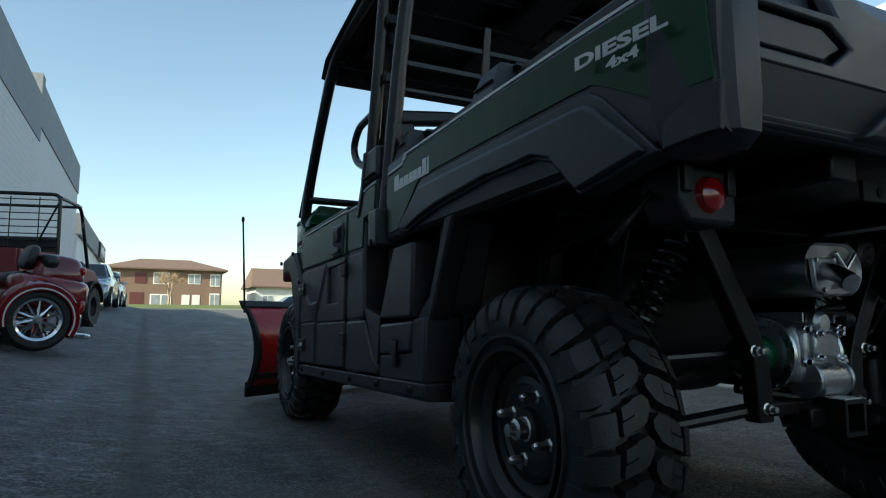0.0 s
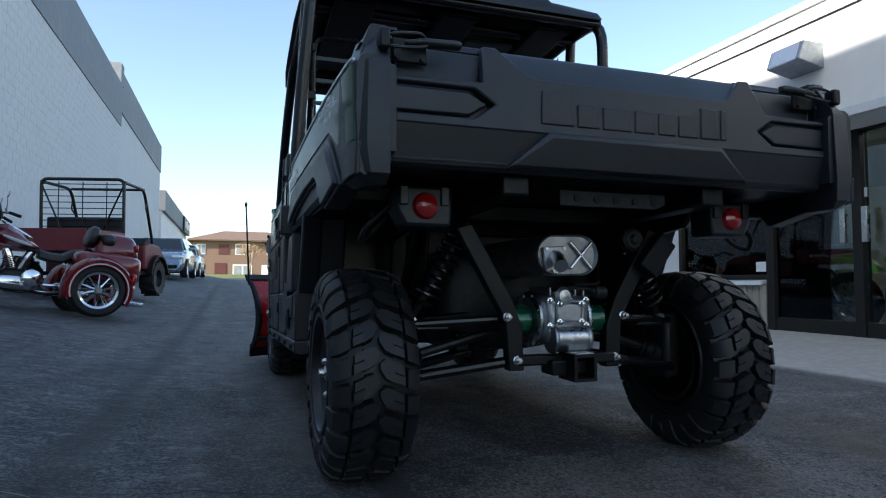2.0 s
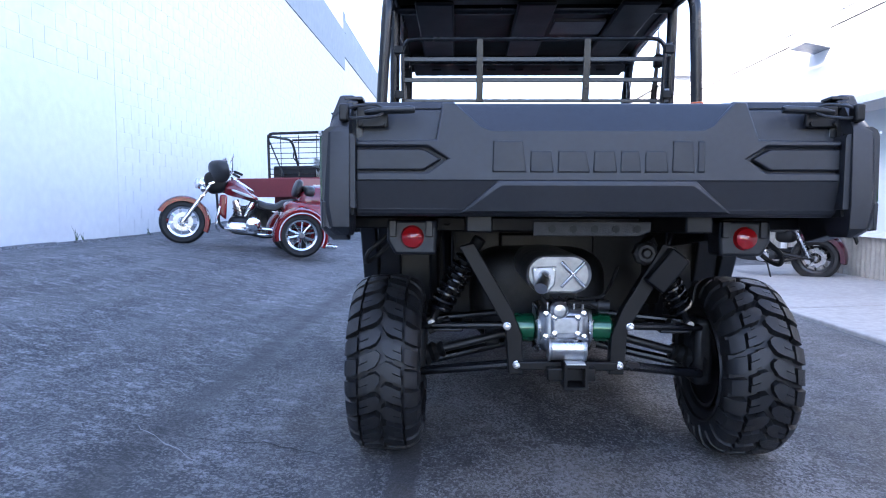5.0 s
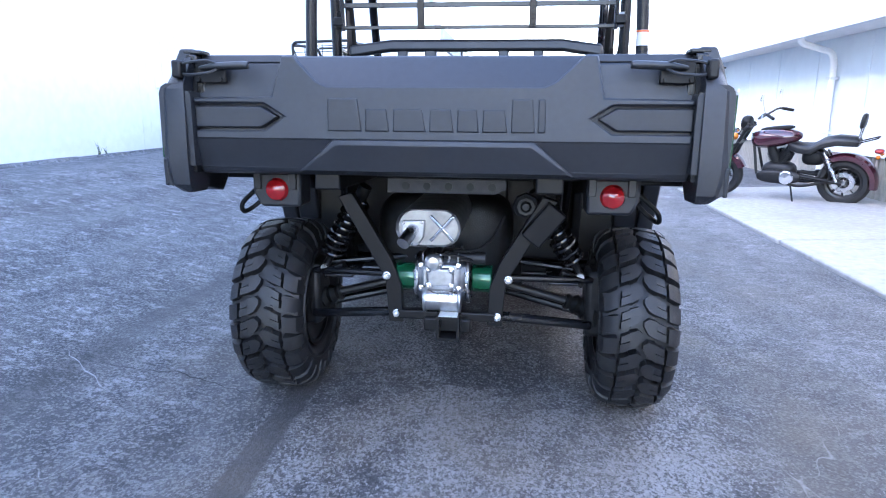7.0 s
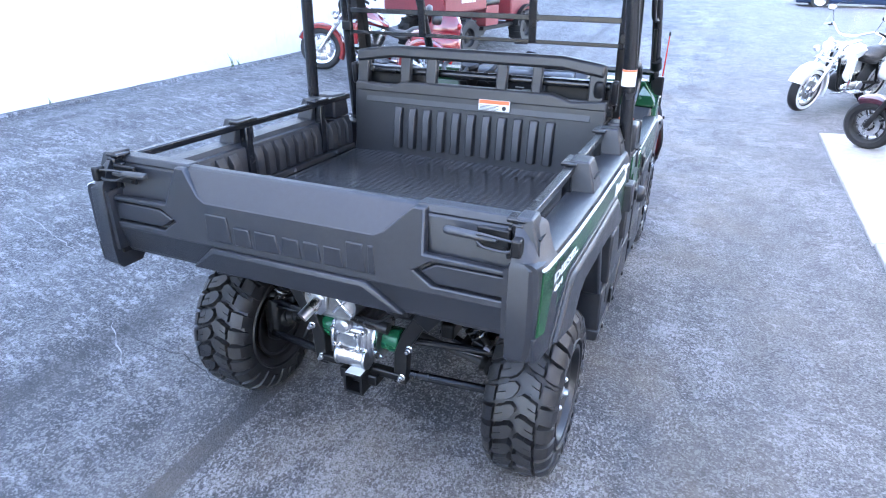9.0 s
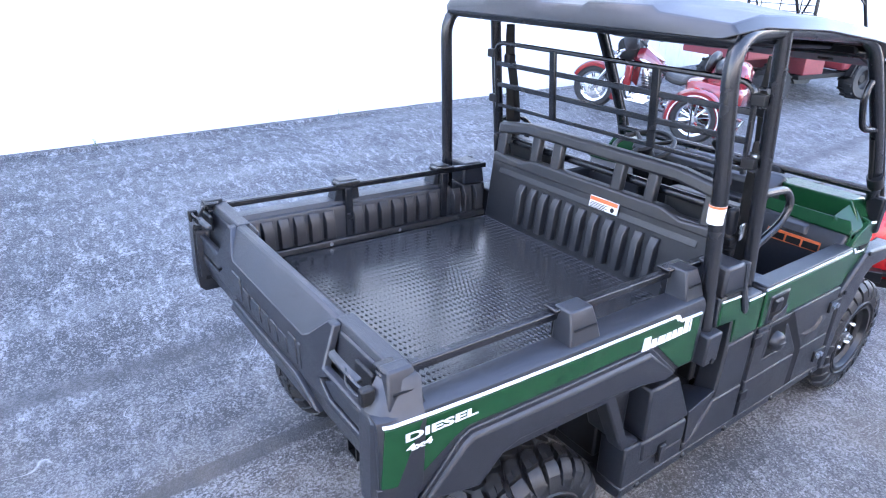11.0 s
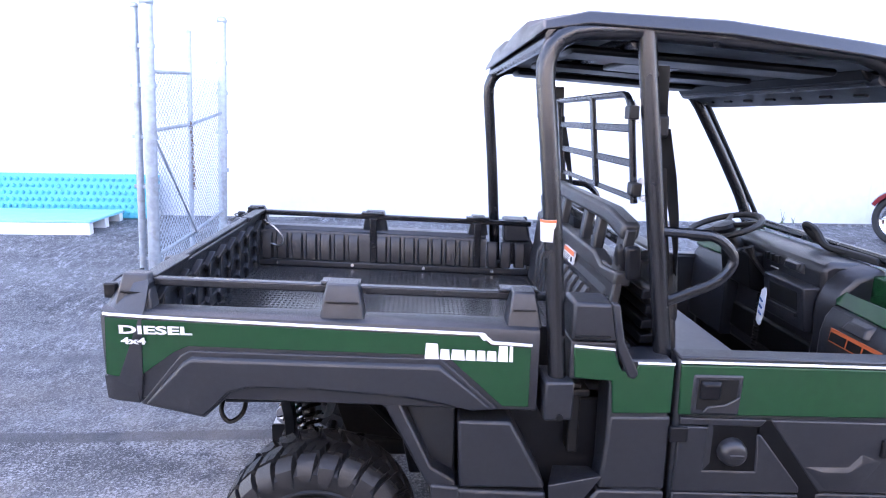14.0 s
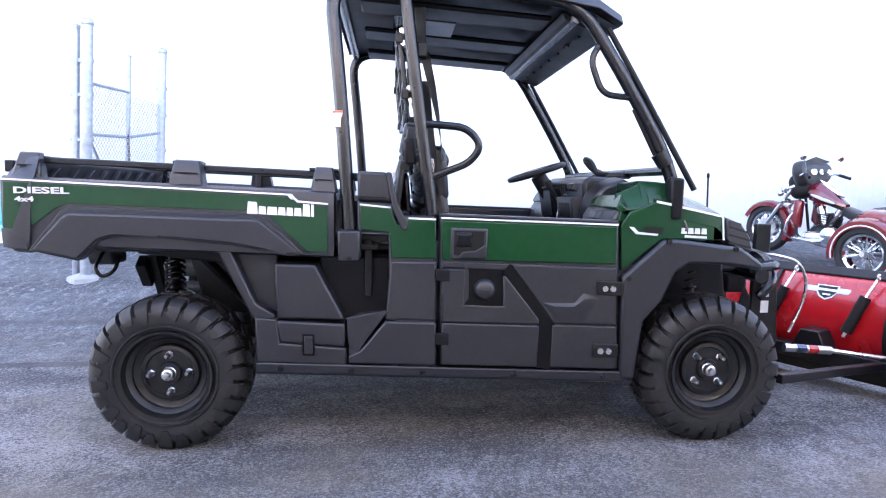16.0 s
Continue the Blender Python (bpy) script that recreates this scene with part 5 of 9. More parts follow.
    ptv("door_shelf", sk([(1.135, 0.594), (1.55, 0.594), (1.545, 0.414), (1.135, 0.414)], 0.009, 0.03), M["plastic"], bevel=0.006, **D)
    ptv("door_gap", sk([(1.4, 0.85), (1.43, 0.85), (1.618, 0.605), (1.61, 0.41), (1.54, 0.41), (1.54, 0.61), (1.385, 0.81)], 0.0035, 0.006), M["void"], bevel=0, **D)
    ptv("door_front_low", sk([(1.607, 0.599), (1.885, 0.599), (1.888, 0.414), (1.602, 0.414)], 0.006, 0.02), M["plastic"], bevel=0.005, **D)
    bm = B()
    loft(bm, [[(s * 0.829, 1.535, 0.7), (s * 0.829, 1.7, 0.7), (s * 0.829, 1.74, 0.748), (s * 0.829, 1.82, 0.722), (s * 0.829, 1.75, 0.606), (s * 0.829, 1.63, 0.604)], [(s * 0.838, 1.6, 0.68), (s * 0.843, 1.695, 0.682), (s * 0.843, 1.735, 0.715), (s * 0.838, 1.78, 0.708), (s * 0.834, 1.74, 0.625), (s * 0.834, 1.64, 0.622)]])
    ptv("door_knuckle", bm, M["plastic"], bevel=0.004, **D)
    # handle recess
    ptv("handle_frame", sk([(1.165, 0.995), (1.325, 0.997), (1.32, 0.862), (1.165, 0.86)], 0.011, 0.02), M["plastic"], bevel=0.014, **D)
    ptv("handle_pocket", sk([(1.182, 0.982), (1.308, 0.984), (1.304, 0.882), (1.182, 0.88)], 0.0125, 0.004), M["black"], bevel=0.003, **D)
    bm = B()
    loft(bm, [[(s * 0.84, 1.185, 0.978), (s * 0.84, 1.255, 0.978), (s * 0.84, 1.255, 0.915), (s * 0.84, 1.185, 0.915)], [(s * 0.853, 1.195, 0.965), (s * 0.853, 1.245, 0.965), (s * 0.847, 1.245, 0.92), (s * 0.847, 1.195, 0.92)]])
    ptv("handle_lever", bm, M["plastic_smooth"], bevel=0.005, **D)
    bm = B()
    prism(bm, [(1.2, 0.872), (1.312, 0.872), (1.314, 0.93), (1.27, 0.902), (1.215, 0.895)], "x", s * 0.838, s * 0.846)
    ptv("handle_scoop", bm, M["roof"], bevel=0.004, **D)
    for y, z in ((1.795, 0.765), (1.785, 0.495)):
        bm = B()
        box(bm, s * 0.828, s * 0.843, y, y + 0.11, z - 0.03, z + 0.03)
        hg = ptv("hinge", bm, M["frame"], bevel=0.004, **D)
        for dy in (0.03, 0.065):
            bm = B()
            cyl(bm, (s * 0.84, y + dy, z), (s * 0.852, y + dy, z), 0.013, n=10)
            part("hinge_bolt", bm, M["steel"], door, rake=True)
    for z in (0.8, 0.53):
        bm = B()
        box(bm, s * 0.826, s * 0.842, 1.108, 1.165, z - 0.03, z + 0.02)
        ptv("strike", bm, M["plastic_smooth"], bevel=0.004, **D)
    # fuel cap in its pocket, through the door's rear edge
    if s > 0:
        ptv("fuel_pocket", sk([(1.228, 0.832), (1.395, 0.832), (1.4, 0.672), (1.225, 0.672)], 0.0035, 0.003), M["void"], bevel=0, **D)
        bm = B()
        prism(bm, [(1.225, 0.672), (1.246, 0.7), (1.246, 0.82), (1.23, 0.846)], "x", 0.826, 0.8345)
        ptv("pocket_cheek", bm, M["plastic"], bevel=0, **D)
        bm = B()
        lathe(bm, [(0.0, 0.042), (0.026, 0.04), (0.036, 0.034), (0.044, 0.02), (0.046, 0.0)], Matrix.Translation((0.828, 1.312, 0.742)) @ Matrix.Rotation(radians(90), 4, "Y"), 16)
        ptv("fuel_cap", bm, M["roof"], bevel=0, label="black screw fuel cap", **D)
        bm = B()
        box(bm, 0.868, 0.873, 1.29, 1.334, 0.736, 0.748)
        ptv("cap_grip", bm, M["roof"], bevel=0.003, **D)

# ---- floor, seat, cab innards
bm = B()
box(bm, -0.74, 0.74, 0.4, 2.05, 0.38, 0.44)
box(bm, -0.72, 0.72, 1.95, 2.02, 0.38, 0.98)
box(bm, -0.74, 0.74, 0.93, 1.0, 0.4, 1.05)
ptv("cab_tub", bm, M["plastic_smooth"], bevel=0.01)
bm = B()
box(bm, -0.72, 0.72, 0.98, 1.4, 0.42, 0.78)
ptv("seat_base", bm, M["plastic"], bevel=0.02)
bm = B()
box(bm, -0.7, 0.7, 1.06, 1.52, 0.8, 0.925)
ptv("seat_cushion", bm, M["grey_vinyl"], bevel=0.03, segments=4, label="grey vinyl bench cushion")
bm = B()
loft(bm, [[(x, y, z) for x in (-0.68, 0.68) for y, z in ((c, h), (c + 0.09, h))][:2] + [(0.68, c + 0.09, h), (0.68, c, h)] for c, h in ((1.1, 0.9), (1.08, 1.1), (1.05, 1.2), (1.035, 1.235))])
ptv("seat_back", bm, M["leather"], bevel=0.03, segments=4, label="black vinyl bench back")
for x in (-0.5, 0.0, 0.5):
    bm = B()
    tube(bm, [(x - 0.1, 1.0, 1.0), (x - 0.1, 0.985, 1.2), (x + 0.1, 0.985, 1.2), (x + 0.1, 1.0, 1.0)], 0.014, 8, 0.05)
    ptv("seat_frame", bm, M["tube"], bevel=0)
for i in range(5):
    bm = B()
    z = 0.98 + 0.05 * i
    y = 1.095 - max(0, z - 1.1) * 0.3 - (0.02 if z < 1.1 else 0)
    prism(bm, [(y - 0.03, z), (y + 0.02, z + 0.006), (y + 0.02, z + 0.036), (y - 0.026, z + 0.03)], "x", -0.68, 0.68)
    ptv("back_rib", bm, M["plastic_smooth"], bevel=0.004)
bm = B()
blob(bm, pose(0.62, 0.99, 1.3, 6), 0.028, 0.025, 0.05, 3)
ptv("belt_reel_cover", bm, M["plastic_smooth"], bevel=0)
# dashboard: a rounded black centre with a lighter edge, pods and a row of switches
FACE = [(1.9, 0.72), (1.915, 0.97), (1.9, 1.07), (1.885, 1.165), (1.88, 1.225), (1.92, 1.25), (2.08, 1.25), (2.12, 1.2), (2.08, 0.72)]
bm = B()
prism(bm, FACE, "x", -0.46, 0.3)
dash = ptv("dashboard", bm, M["roof"], bevel=0.02, label="moulded black dashboard with a centre stack")
bm = B()
arch = [(1.91, 0.94), (1.9, 1.045), (1.905, 1.1), (1.93, 1.16), (1.975, 1.208), (2.07, 1.245), (2.12, 1.22), (2.08, 0.72), (1.9, 0.72)]
loft(bm, [[(0.29, y - 0.035, z + 0.012) for y, z in arch], [(0.35, y - 0.012, z + 0.006) for y, z in arch], [(0.375, y, z - 0.006) for y, z in arch]])
ptv("dash_edge", bm, M["roof"], dash, bevel=0.012)


def on_face(z):
    for (ya, za), (yb, zb_) in zip(FACE, FACE[1:]):
        if za <= z <= zb_:
            return ya + (yb - ya) * (z - za) / (zb_ - za)
    return 1.86


def pod(name, x0, x1, z0, z1, proud, mat, drawn=0.01, bevel=0.006):
    bm = B()
    a, b = on_face(z0), on_face(z1)
    loft(bm, [[(x0, a + 0.03, z0), (x1, a + 0.03, z0), (x1, b + 0.03, z1), (x0, b + 0.03, z1)],
              [(x0 + drawn, a - proud, z0 + drawn), (x1 - drawn, a - proud, z0 + drawn), (x1 - drawn, b - proud, z1 - drawn), (x0 + drawn, b - proud, z1 - drawn)]])
    return ptv(name, bm, M[mat], dash, bevel=bevel)


pod("stack_frame", -0.02, 0.29, 0.95, 1.15, 0.06, "plastic", 0.012)
pod("stack_slot", 0.03, 0.24, 1.03, 1.115, 0.063, "black", 0.004, 0.002)
pod("stack_lip", 0.03, 0.24, 1.005, 1.028, 0.074, "roof", 0.003, 0.002)
for i in range(3):
    pod("stack_switch", 0.248, 0.272, 0.965 + 0.042 * i, 0.997 + 0.042 * i, 0.058, "black", 0.003, 0.002)
pod("column_shroud", -0.44, -0.12, 1.0, 1.2, 0.06, "void", 0.02, 0.01)
pod("pocket_hood", 0.04, 0.2, 1.16, 1.235, 0.02, "roof", 0.02, 0.006)
pod("pocket_mouth", 0.065, 0.175, 1.172, 1.222, 0.022, "plastic", 0.012, 0.003)
for i in range(3):
    pod("rocker_switch", -0.1 + 0.04 * i, -0.07 + 0.04 * i, 1.175, 1.215, 0.012, "black", 0.004, 0.002)
pod("switch_label", -0.06, 0.0, 1.15, 1.158, 0.003, "silver_decal", 0.001, 0)
pod("knee_panel", -0.4, 0.28, 0.76, 0.92, 0.01, "void", 0.02, 0.01)
# green cowl trays at both ends: front lip, sunk floor, back wall and a faceted outer end
for s in (1, -1):
    bm = B()
    loft(bm, [[(s * 0.37, 1.9, 1.105), (s * 0.8, 1.875, 1.105), (s * 0.8, 1.885, 1.13), (s * 0.78, 1.905, 1.165), (s * 0.37, 1.935, 1.16), (s * 0.37, 1.905, 1.125)],
              [(s * 0.37, 1.96, 1.05), (s * 0.8, 1.94, 1.05), (s * 0.8, 1.94, 1.1), (s * 0.78, 1.935, 1.105), (s * 0.37, 1.95, 1.1), (s * 0.37, 1.955, 1.09)]])
    box(bm, s * 0.37, s * 0.8, 1.92, 2.12, 1.04, 1.1)
    loft(bm, [[(s * 0.37, 2.03, 1.05), (s * 0.37, 2.03, 1.222), (s * 0.37, 2.15, 1.235), (s * 0.37, 2.15, 1.05)], [(s * 0.72, 2.0, 1.05), (s * 0.72, 2.0, 1.23), (s * 0.72, 2.15, 1.225), (s * 0.72, 2.15, 1.05)], [(s * 0.79, 1.98, 1.05), (s * 0.79, 2.0, 1.12), (s * 0.79, 2.15, 1.13), (s * 0.79, 2.15, 1.05)]])
    loft(bm, [[(s * 0.7, 1.885, 1.05), (s * 0.7, 1.9, 1.166), (s * 0.72, 2.03, 1.23), (s * 0.72, 2.06, 1.05)], [(s * 0.8, 1.885, 1.05), (s * 0.8, 1.9, 1.1), (s * 0.8, 2.02, 1.12), (s * 0.8, 2.06, 1.05)]])
    ptv("cowl_tray", bm, M["green"], bevel=0.008, label="green moulded cowl tray beside the dash")
    bm = B()
    blob(bm, pose(s * 0.79, 1.985, 1.085, 0, 0, 10), 0.02, 0.035, 0.012, 3, 12, 8)
    ptv("cowl_grip", bm, M["black"], bevel=0)
    bm = B()
    prism(bm, [(1.85, 0.72), (1.85, 1.0), (1.862, 1.06), (1.89, 1.104), (2.0, 1.104), (2.0, 0.72)], "x", s * 0.37, s * 0.79)
    glove = ptv("glove_panel", bm, M["plastic"], bevel=0.012)
    if s > 0:
        bm = B()
        loft(bm, [[(0.5, 1.89, 1.098), (0.62, 1.89, 1.098), (0.63, 1.87, 1.05), (0.49, 1.87, 1.05)], [(0.515, 1.855, 1.085), (0.605, 1.855, 1.085), (0.62, 1.84, 1.05), (0.5, 1.84, 1.05)]])
        ptv("glove_latch", bm, M["roof"], glove, bevel=0.006)
        bm = B()
        prism(bm, [(1.854, 1.035), (1.85, 1.035), (1.844, 0.985), (1.848, 0.985)], "x", 0.44, 0.7)
        lb = ptv("dash_label", bm, M["label_red"], bevel=0, label="orange and black warning label on the dash end")
        for x0, x1 in ((0.445, 0.53), (0.54, 0.61), (0.62, 0.695)):
            bm = B()
            prism(bm, [(1.852, 1.022), (1.847, 1.022), (1.842, 0.99), (1.846, 0.99)], "x", x0, x1)
            ptv("label_body", bm, M["black"], lb, bevel=0)
# steering wheel and column
SW = pose(-0.335, 1.79, 1.278, 20, 0, 0)
bm = B()
lathe(bm, [(0.168 + 0.015 * math.cos(a), 0.015 * math.sin(a)) for a in (2 * math.pi * k / 8 for k in range(8))], SW, 32, closed=True)
sw = ptv("steering_wheel", bm, M["black"], bevel=0, label="black three-spoke steering wheel")
bm = B()
lathe(bm, [(0.0, 0.02), (0.05, 0.015), (0.06, 0.0), (0.055, -0.02), (0.0, -0.03)], SW, 20)
ptv("wheel_hub", bm, M["plastic_smooth"], sw, bevel=0)
for a in (0, 130, 230):
    bm = B()
    p = SW @ Vector((0.045 * math.sin(radians(a)), -0.045 * math.cos(radians(a)), 0))
    q = SW @ Vector((0.17 * math.sin(radians(a)), -0.17 * math.cos(radians(a)), 0.005))
    cyl(bm, p, q, 0.015, 0.011, 8)
    ptv("spoke", bm, M["black"], sw, bevel=0)
bm = B()
cyl(bm, SW @ Vector((0, 0, -0.02)), (-0.335, 2.0, 0.98), 0.045, 0.07, 12)
ptv("steering_column", bm, M["black"], bevel=0)
bm = B()
tube(bm, [(-0.06, 1.95, 1.04), (-0.08, 1.88, 1.1), (-0.1, 1.82, 1.18), (-0.105, 1.8, 1.225)], lambda t: 0.007 + 0.016 * max(0, t - 0.45) * 1.6, 10)
ptv("gear_lever", bm, M["black"], bevel=0, label="black gear lever with a rounded knob")
bm = B()
tube(bm, [(-0.25, 1.87, 1.17), (-0.24, 1.83, 1.19), (-0.2, 1.79, 1.18)], 0.009, 8, 0.02)
ptv("column_stalk", bm, M["black"], bevel=0)
bm = B()
loft(bm, [[(x - w, y, z), (x + w, y - 0.012, z), (x + w, y - 0.009, z), (x - w, y + 0.003, z)] for x, y, z, w in ((0.0, 1.845, 1.07, 0.012), (0.0, 1.84, 1.05, 0.03), (0.01, 1.83, 0.97, 0.036), (0.0, 1.83, 0.91, 0.03), (0.0, 1.832, 0.9, 0.014))])
tagk = ptv("key_tag", bm, M["tag"], bevel=0, label="white paper tag hanging from the key")
for i in range(3):
    bm = B()
    obox(bm, pose(0.006, 1.822, 1.015 - 0.03 * i, 6, 14, -10), 0.034, 0.004, 0.008)
    ptv("tag_mark", bm, M["bike_blue"], tagk, bevel=0)
bm = B()
tube(bm, [(0.0, 1.847, 1.07), (0.01, 1.86, 1.09), (0.01, 1.9, 1.12)], 0.004, 6)
ptv("key_ring", bm, M["steel"], tagk, bevel=0)
bm = B()
tube(bm, [(-0.09 + 0.011 * math.cos(k * 0.9), 1.87 + 0.011 * math.sin(k * 0.9), 1.02 - 0.0021 * k) for k in range(120)], 0.0035, 5)
ptv("coiled_cable", bm, M["black"], bevel=0, label="coiled black cable")
bm = B()
tube(bm, [(0.0, 2.1, 1.27), (0.0, 2.02, 1.3), (-0.03, 1.985, 1.355), (0.04, 2.0, 1.34), (0.08, 2.02, 1.275), (0.2, 2.08, 1.265), (0.34, 2.1, 1.262)], 0.016, 8, 0.03)
ptv("cowl_handle", bm, M["black"], bevel=0)
bm = B()
loft(bm, [[(0.08, 2.03, 1.255), (0.34, 2.06, 1.255), (0.34, 2.12, 1.25), (0.08, 2.12, 1.25)], [(0.1, 2.05, 1.285), (0.32, 2.075, 1.28), (0.32, 2.11, 1.275), (0.1, 2.11, 1.275)]])
ptv("cowl_block", bm, M["black"], bevel=0.006)

# ---- roll cage
R1 = 0.028
for s in (1, -1):
    bm = B()
    tube(bm, [(s * 0.805, 0.755, 0.93), (s * 0.775, 0.715, 1.5), (s * 0.737, 0.668, 1.972), (s * 0.73, 0.98, 1.99), (s * 0.725, 1.71, 1.96), (s * 0.745, 1.925, 1.63), (s * 0.757, 2.115, 1.31), (s * 0.762, 2.19, 1.02)], R1, 14, 0.14)
    ptv("roll_hoop", bm, M["tube"], bevel=0, label="bent black roll cage tube")
    bm = B()
    tube(bm, [(s * 0.757, 1.1, 0.98), (s * 0.743, 1.012, 1.64), (s * 0.735, 0.968, 1.985)], 0.027, 14)
    ptv("cage_post", bm, M["tube"], bevel=0)
    bm = B()
    tube(bm, [(s * 0.75, 1.045, 1.417), (s * 0.755, 1.235, 1.41), (s * 0.757, 1.3, 1.34), (s * 0.755, 1.25, 1.265), (s * 0.752, 1.075, 1.19)], 0.016, 10, 0.06)
    ptv("hip_bar", bm, M["tube"], bevel=0)
    # screen channel before the pillar
    bm = B()
    tube(bm, [(s * 0.74, 1.83, 1.86), (s * 0.752, 1.99, 1.6), (s * 0.765, 2.17, 1.3), (s * 0.77, 2.23, 1.2)], 0.013, 8)
    ptv("screen_channel", bm, M["black"], bevel=0)
    if s < 0:
        continue
    bm = B()
    tube(bm, [(s * 0.733, 1.81, 1.81), (s * 0.73, 1.76, 1.73), (s * 0.738, 1.815, 1.585), (s * 0.748, 1.93, 1.578)], 0.014, 10, 0.05)
    ptv("grab_handle", bm, M["tube"], bevel=0)
    bm = B()
    tube(bm, [(s * 0.745, 1.955, 1.53), (s * 0.75, 2.085, 1.29)], 0.011, 8)
    ptv("windscreen_strip", bm, M["black"], bevel=0)
    bm = B()
    prism(bm, [(2.105, 1.25), (2.165, 1.246), (2.16, 1.07), (2.112, 1.07)], "x", s * 0.745, s * 0.822)
    ptv("pillar_foot", bm, M["plastic_smooth"], bevel=0.01)
    bm = B()
    cyl(bm, (s * 0.762, 2.065, 1.35), (s * 0.766, 2.1, 1.3), 0.035, n=14)
    ptv("cage_clamp", bm, M["frame"], bevel=0)
    for z in (1.51, 1.56, 1.74, 1.79):
        bm = B()
        y = 1.02 - (z - 1.5) * 0.14
        cyl(bm, (s * 0.7, y - 0.012, z), (s * 0.735, y - 0.02, z), 0.011, n=8)
        ptv("cage_bolt", bm, M["steel"], bevel=0)
    bm = B()
    y, z = 0.713, 1.41
    lathe(bm, [(0.0292, -0.033), (0.0292, 0.033)], Matrix.Translation((s * 0.779, y, z)) @ Matrix.Rotation(radians(3), 4, "X"), 16)
    if s > 0:
        tl = ptv("tube_label", bm, M["label"], bevel=0, label="white warning label round the tube")
        bm = B()
        lathe(bm, [(0.0297, 0.024), (0.0297, 0.032)], Matrix.Translation((s * 0.779, y, z)) @ Matrix.Rotation(radians(3), 4, "X"), 16)
        ptv("label_head", bm, M["label_red"], tl, bevel=0)
    else:
        bm.free()
for y, z, x in ((0.7, 1.955, 0.74), (0.95, 1.965, 0.72), (1.7, 1.9, 0.72)):
    bm = B()
    cyl(bm, (-x, y, z), (x, y, z), 0.024, n=12)
    ptv("cross_tube", bm, M["tube"], bevel=0)
bm = B()
cyl(bm, (-0.76, 2.1, 1.275), (0.76, 2.1, 1.275), 0.02, n=10)
ptv("cross_tube", bm, M["tube"], bevel=0)
# screen behind the seats: a flat bar frame and rails
GY, GZ = 0.985, 1.42


def gy(z):
    return 0.985 - (z - 1.5) * 0.115


bm = B()
tube(bm, [(-0.695, gy(1.5), 1.49), (-0.695, gy(1.81), 1.815), (0.695, gy(1.81), 1.815), (0.695, gy(1.5), 1.49)], 0.011, 8, 0.07)
screen = ptv("seat_screen", bm, M["tube"], bevel=0, label="black barred screen behind the seats")
for z, h in ((1.505, 0.018), (1.61, 0.024), (1.714, 0.024)):
    bm = B()
    box(bm, -0.69, 0.69, gy(z) - 0.006, gy(z) + 0.006, z - h / 2, z + h / 2)
    ptv("screen_rail", bm, M["tube"], screen, bevel=0.003)
for x in (-0.283, 0.285):
    bm = B()
    loft(bm, [[(x - 0.018, gy(z) - 0.012, z), (x + 0.018, gy(z) - 0.012, z), (x + 0.018, gy(z) + 0.004, z), (x - 0.018, gy(z) + 0.004, z)] for z in (1.497, 1.815)])
    ptv("screen_bar", bm, M["tube"], screen, bevel=0.003)
for s in (1, -1):
    for z in (1.535, 1.76):
        bm = B()
        box(bm, s * 0.69, s * 0.74, gy(z) - 0.02, gy(z) + 0.01, z - 0.02, z + 0.02)
        ptv("screen_tab", bm, M["frame"], screen, bevel=0.004)
# belts: a reel high on the post, webbing down to the seat and back, a buckle tongue
for s in (-1, 1):
    bm = B()
    box(bm, s * 0.665, s * 0.712, 1.02, 1.07, 1.69, 1.76)
    belt = ptv("seat_belt", bm, M["black"], bevel=0.012, label="black seat belt with reel and hanging webbing")
    for run, tw in ((((0.985, 1.6), (1.0, 1.45), (1.025, 1.28), (1.03, 1.1), (1.045, 0.96)), 0.0), (((0.985, 1.72), (1.02, 1.58), (1.045, 1.46), (1.06, 1.36), (1.07, 1.27)), 0.6), (((0.965, 1.9), (0.97, 1.8), (0.98, 1.69)), 0.3)):
        bm = B()
        rings = []
        for k, (y, z) in enumerate((y + 0.07, z) for y, z in run):
            a = tw + 0.35 * k
            u, v = 0.023 * math.cos(a), 0.023 * math.sin(a)
            rings.append([(s * 0.685 - v, y - u, z), (s * 0.685 + v, y + u, z), (s * 0.689 + v, y + u + 0.002, z), (s * 0.689 - v, y - u + 0.002, z)])
        loft(bm, rings)
        ptv("webbing", bm, M["black"], belt, bevel=0)
    bm = B()
    obox(bm, pose(s * 0.69, 1.0, 1.3, 6, 0, 0), 0.03, 0.05, 0.11)
    ptv("buckle", bm, M["plastic_smooth"], belt, bevel=0.012)
    bm = B()
    obox(bm, pose(s * 0.692, 1.09, 1.24, 12, 0, 0), 0.006, 0.04, 0.07)
    ptv("tongue", bm, M["steel"], belt, bevel=0.003)
    bm = B()
    loft(bm, [[(s * x, y, z) for x, y in ((0.33, 1.07 + d), (0.68, 1.07 + d), (0.68, 1.165 + d), (0.33, 1.165 + d))] for z, d in ((1.1, 0.01), (1.28, -0.005), (1.335, -0.012))])
    ptv("seat_head", bm, M["leather"], bevel=0.025)

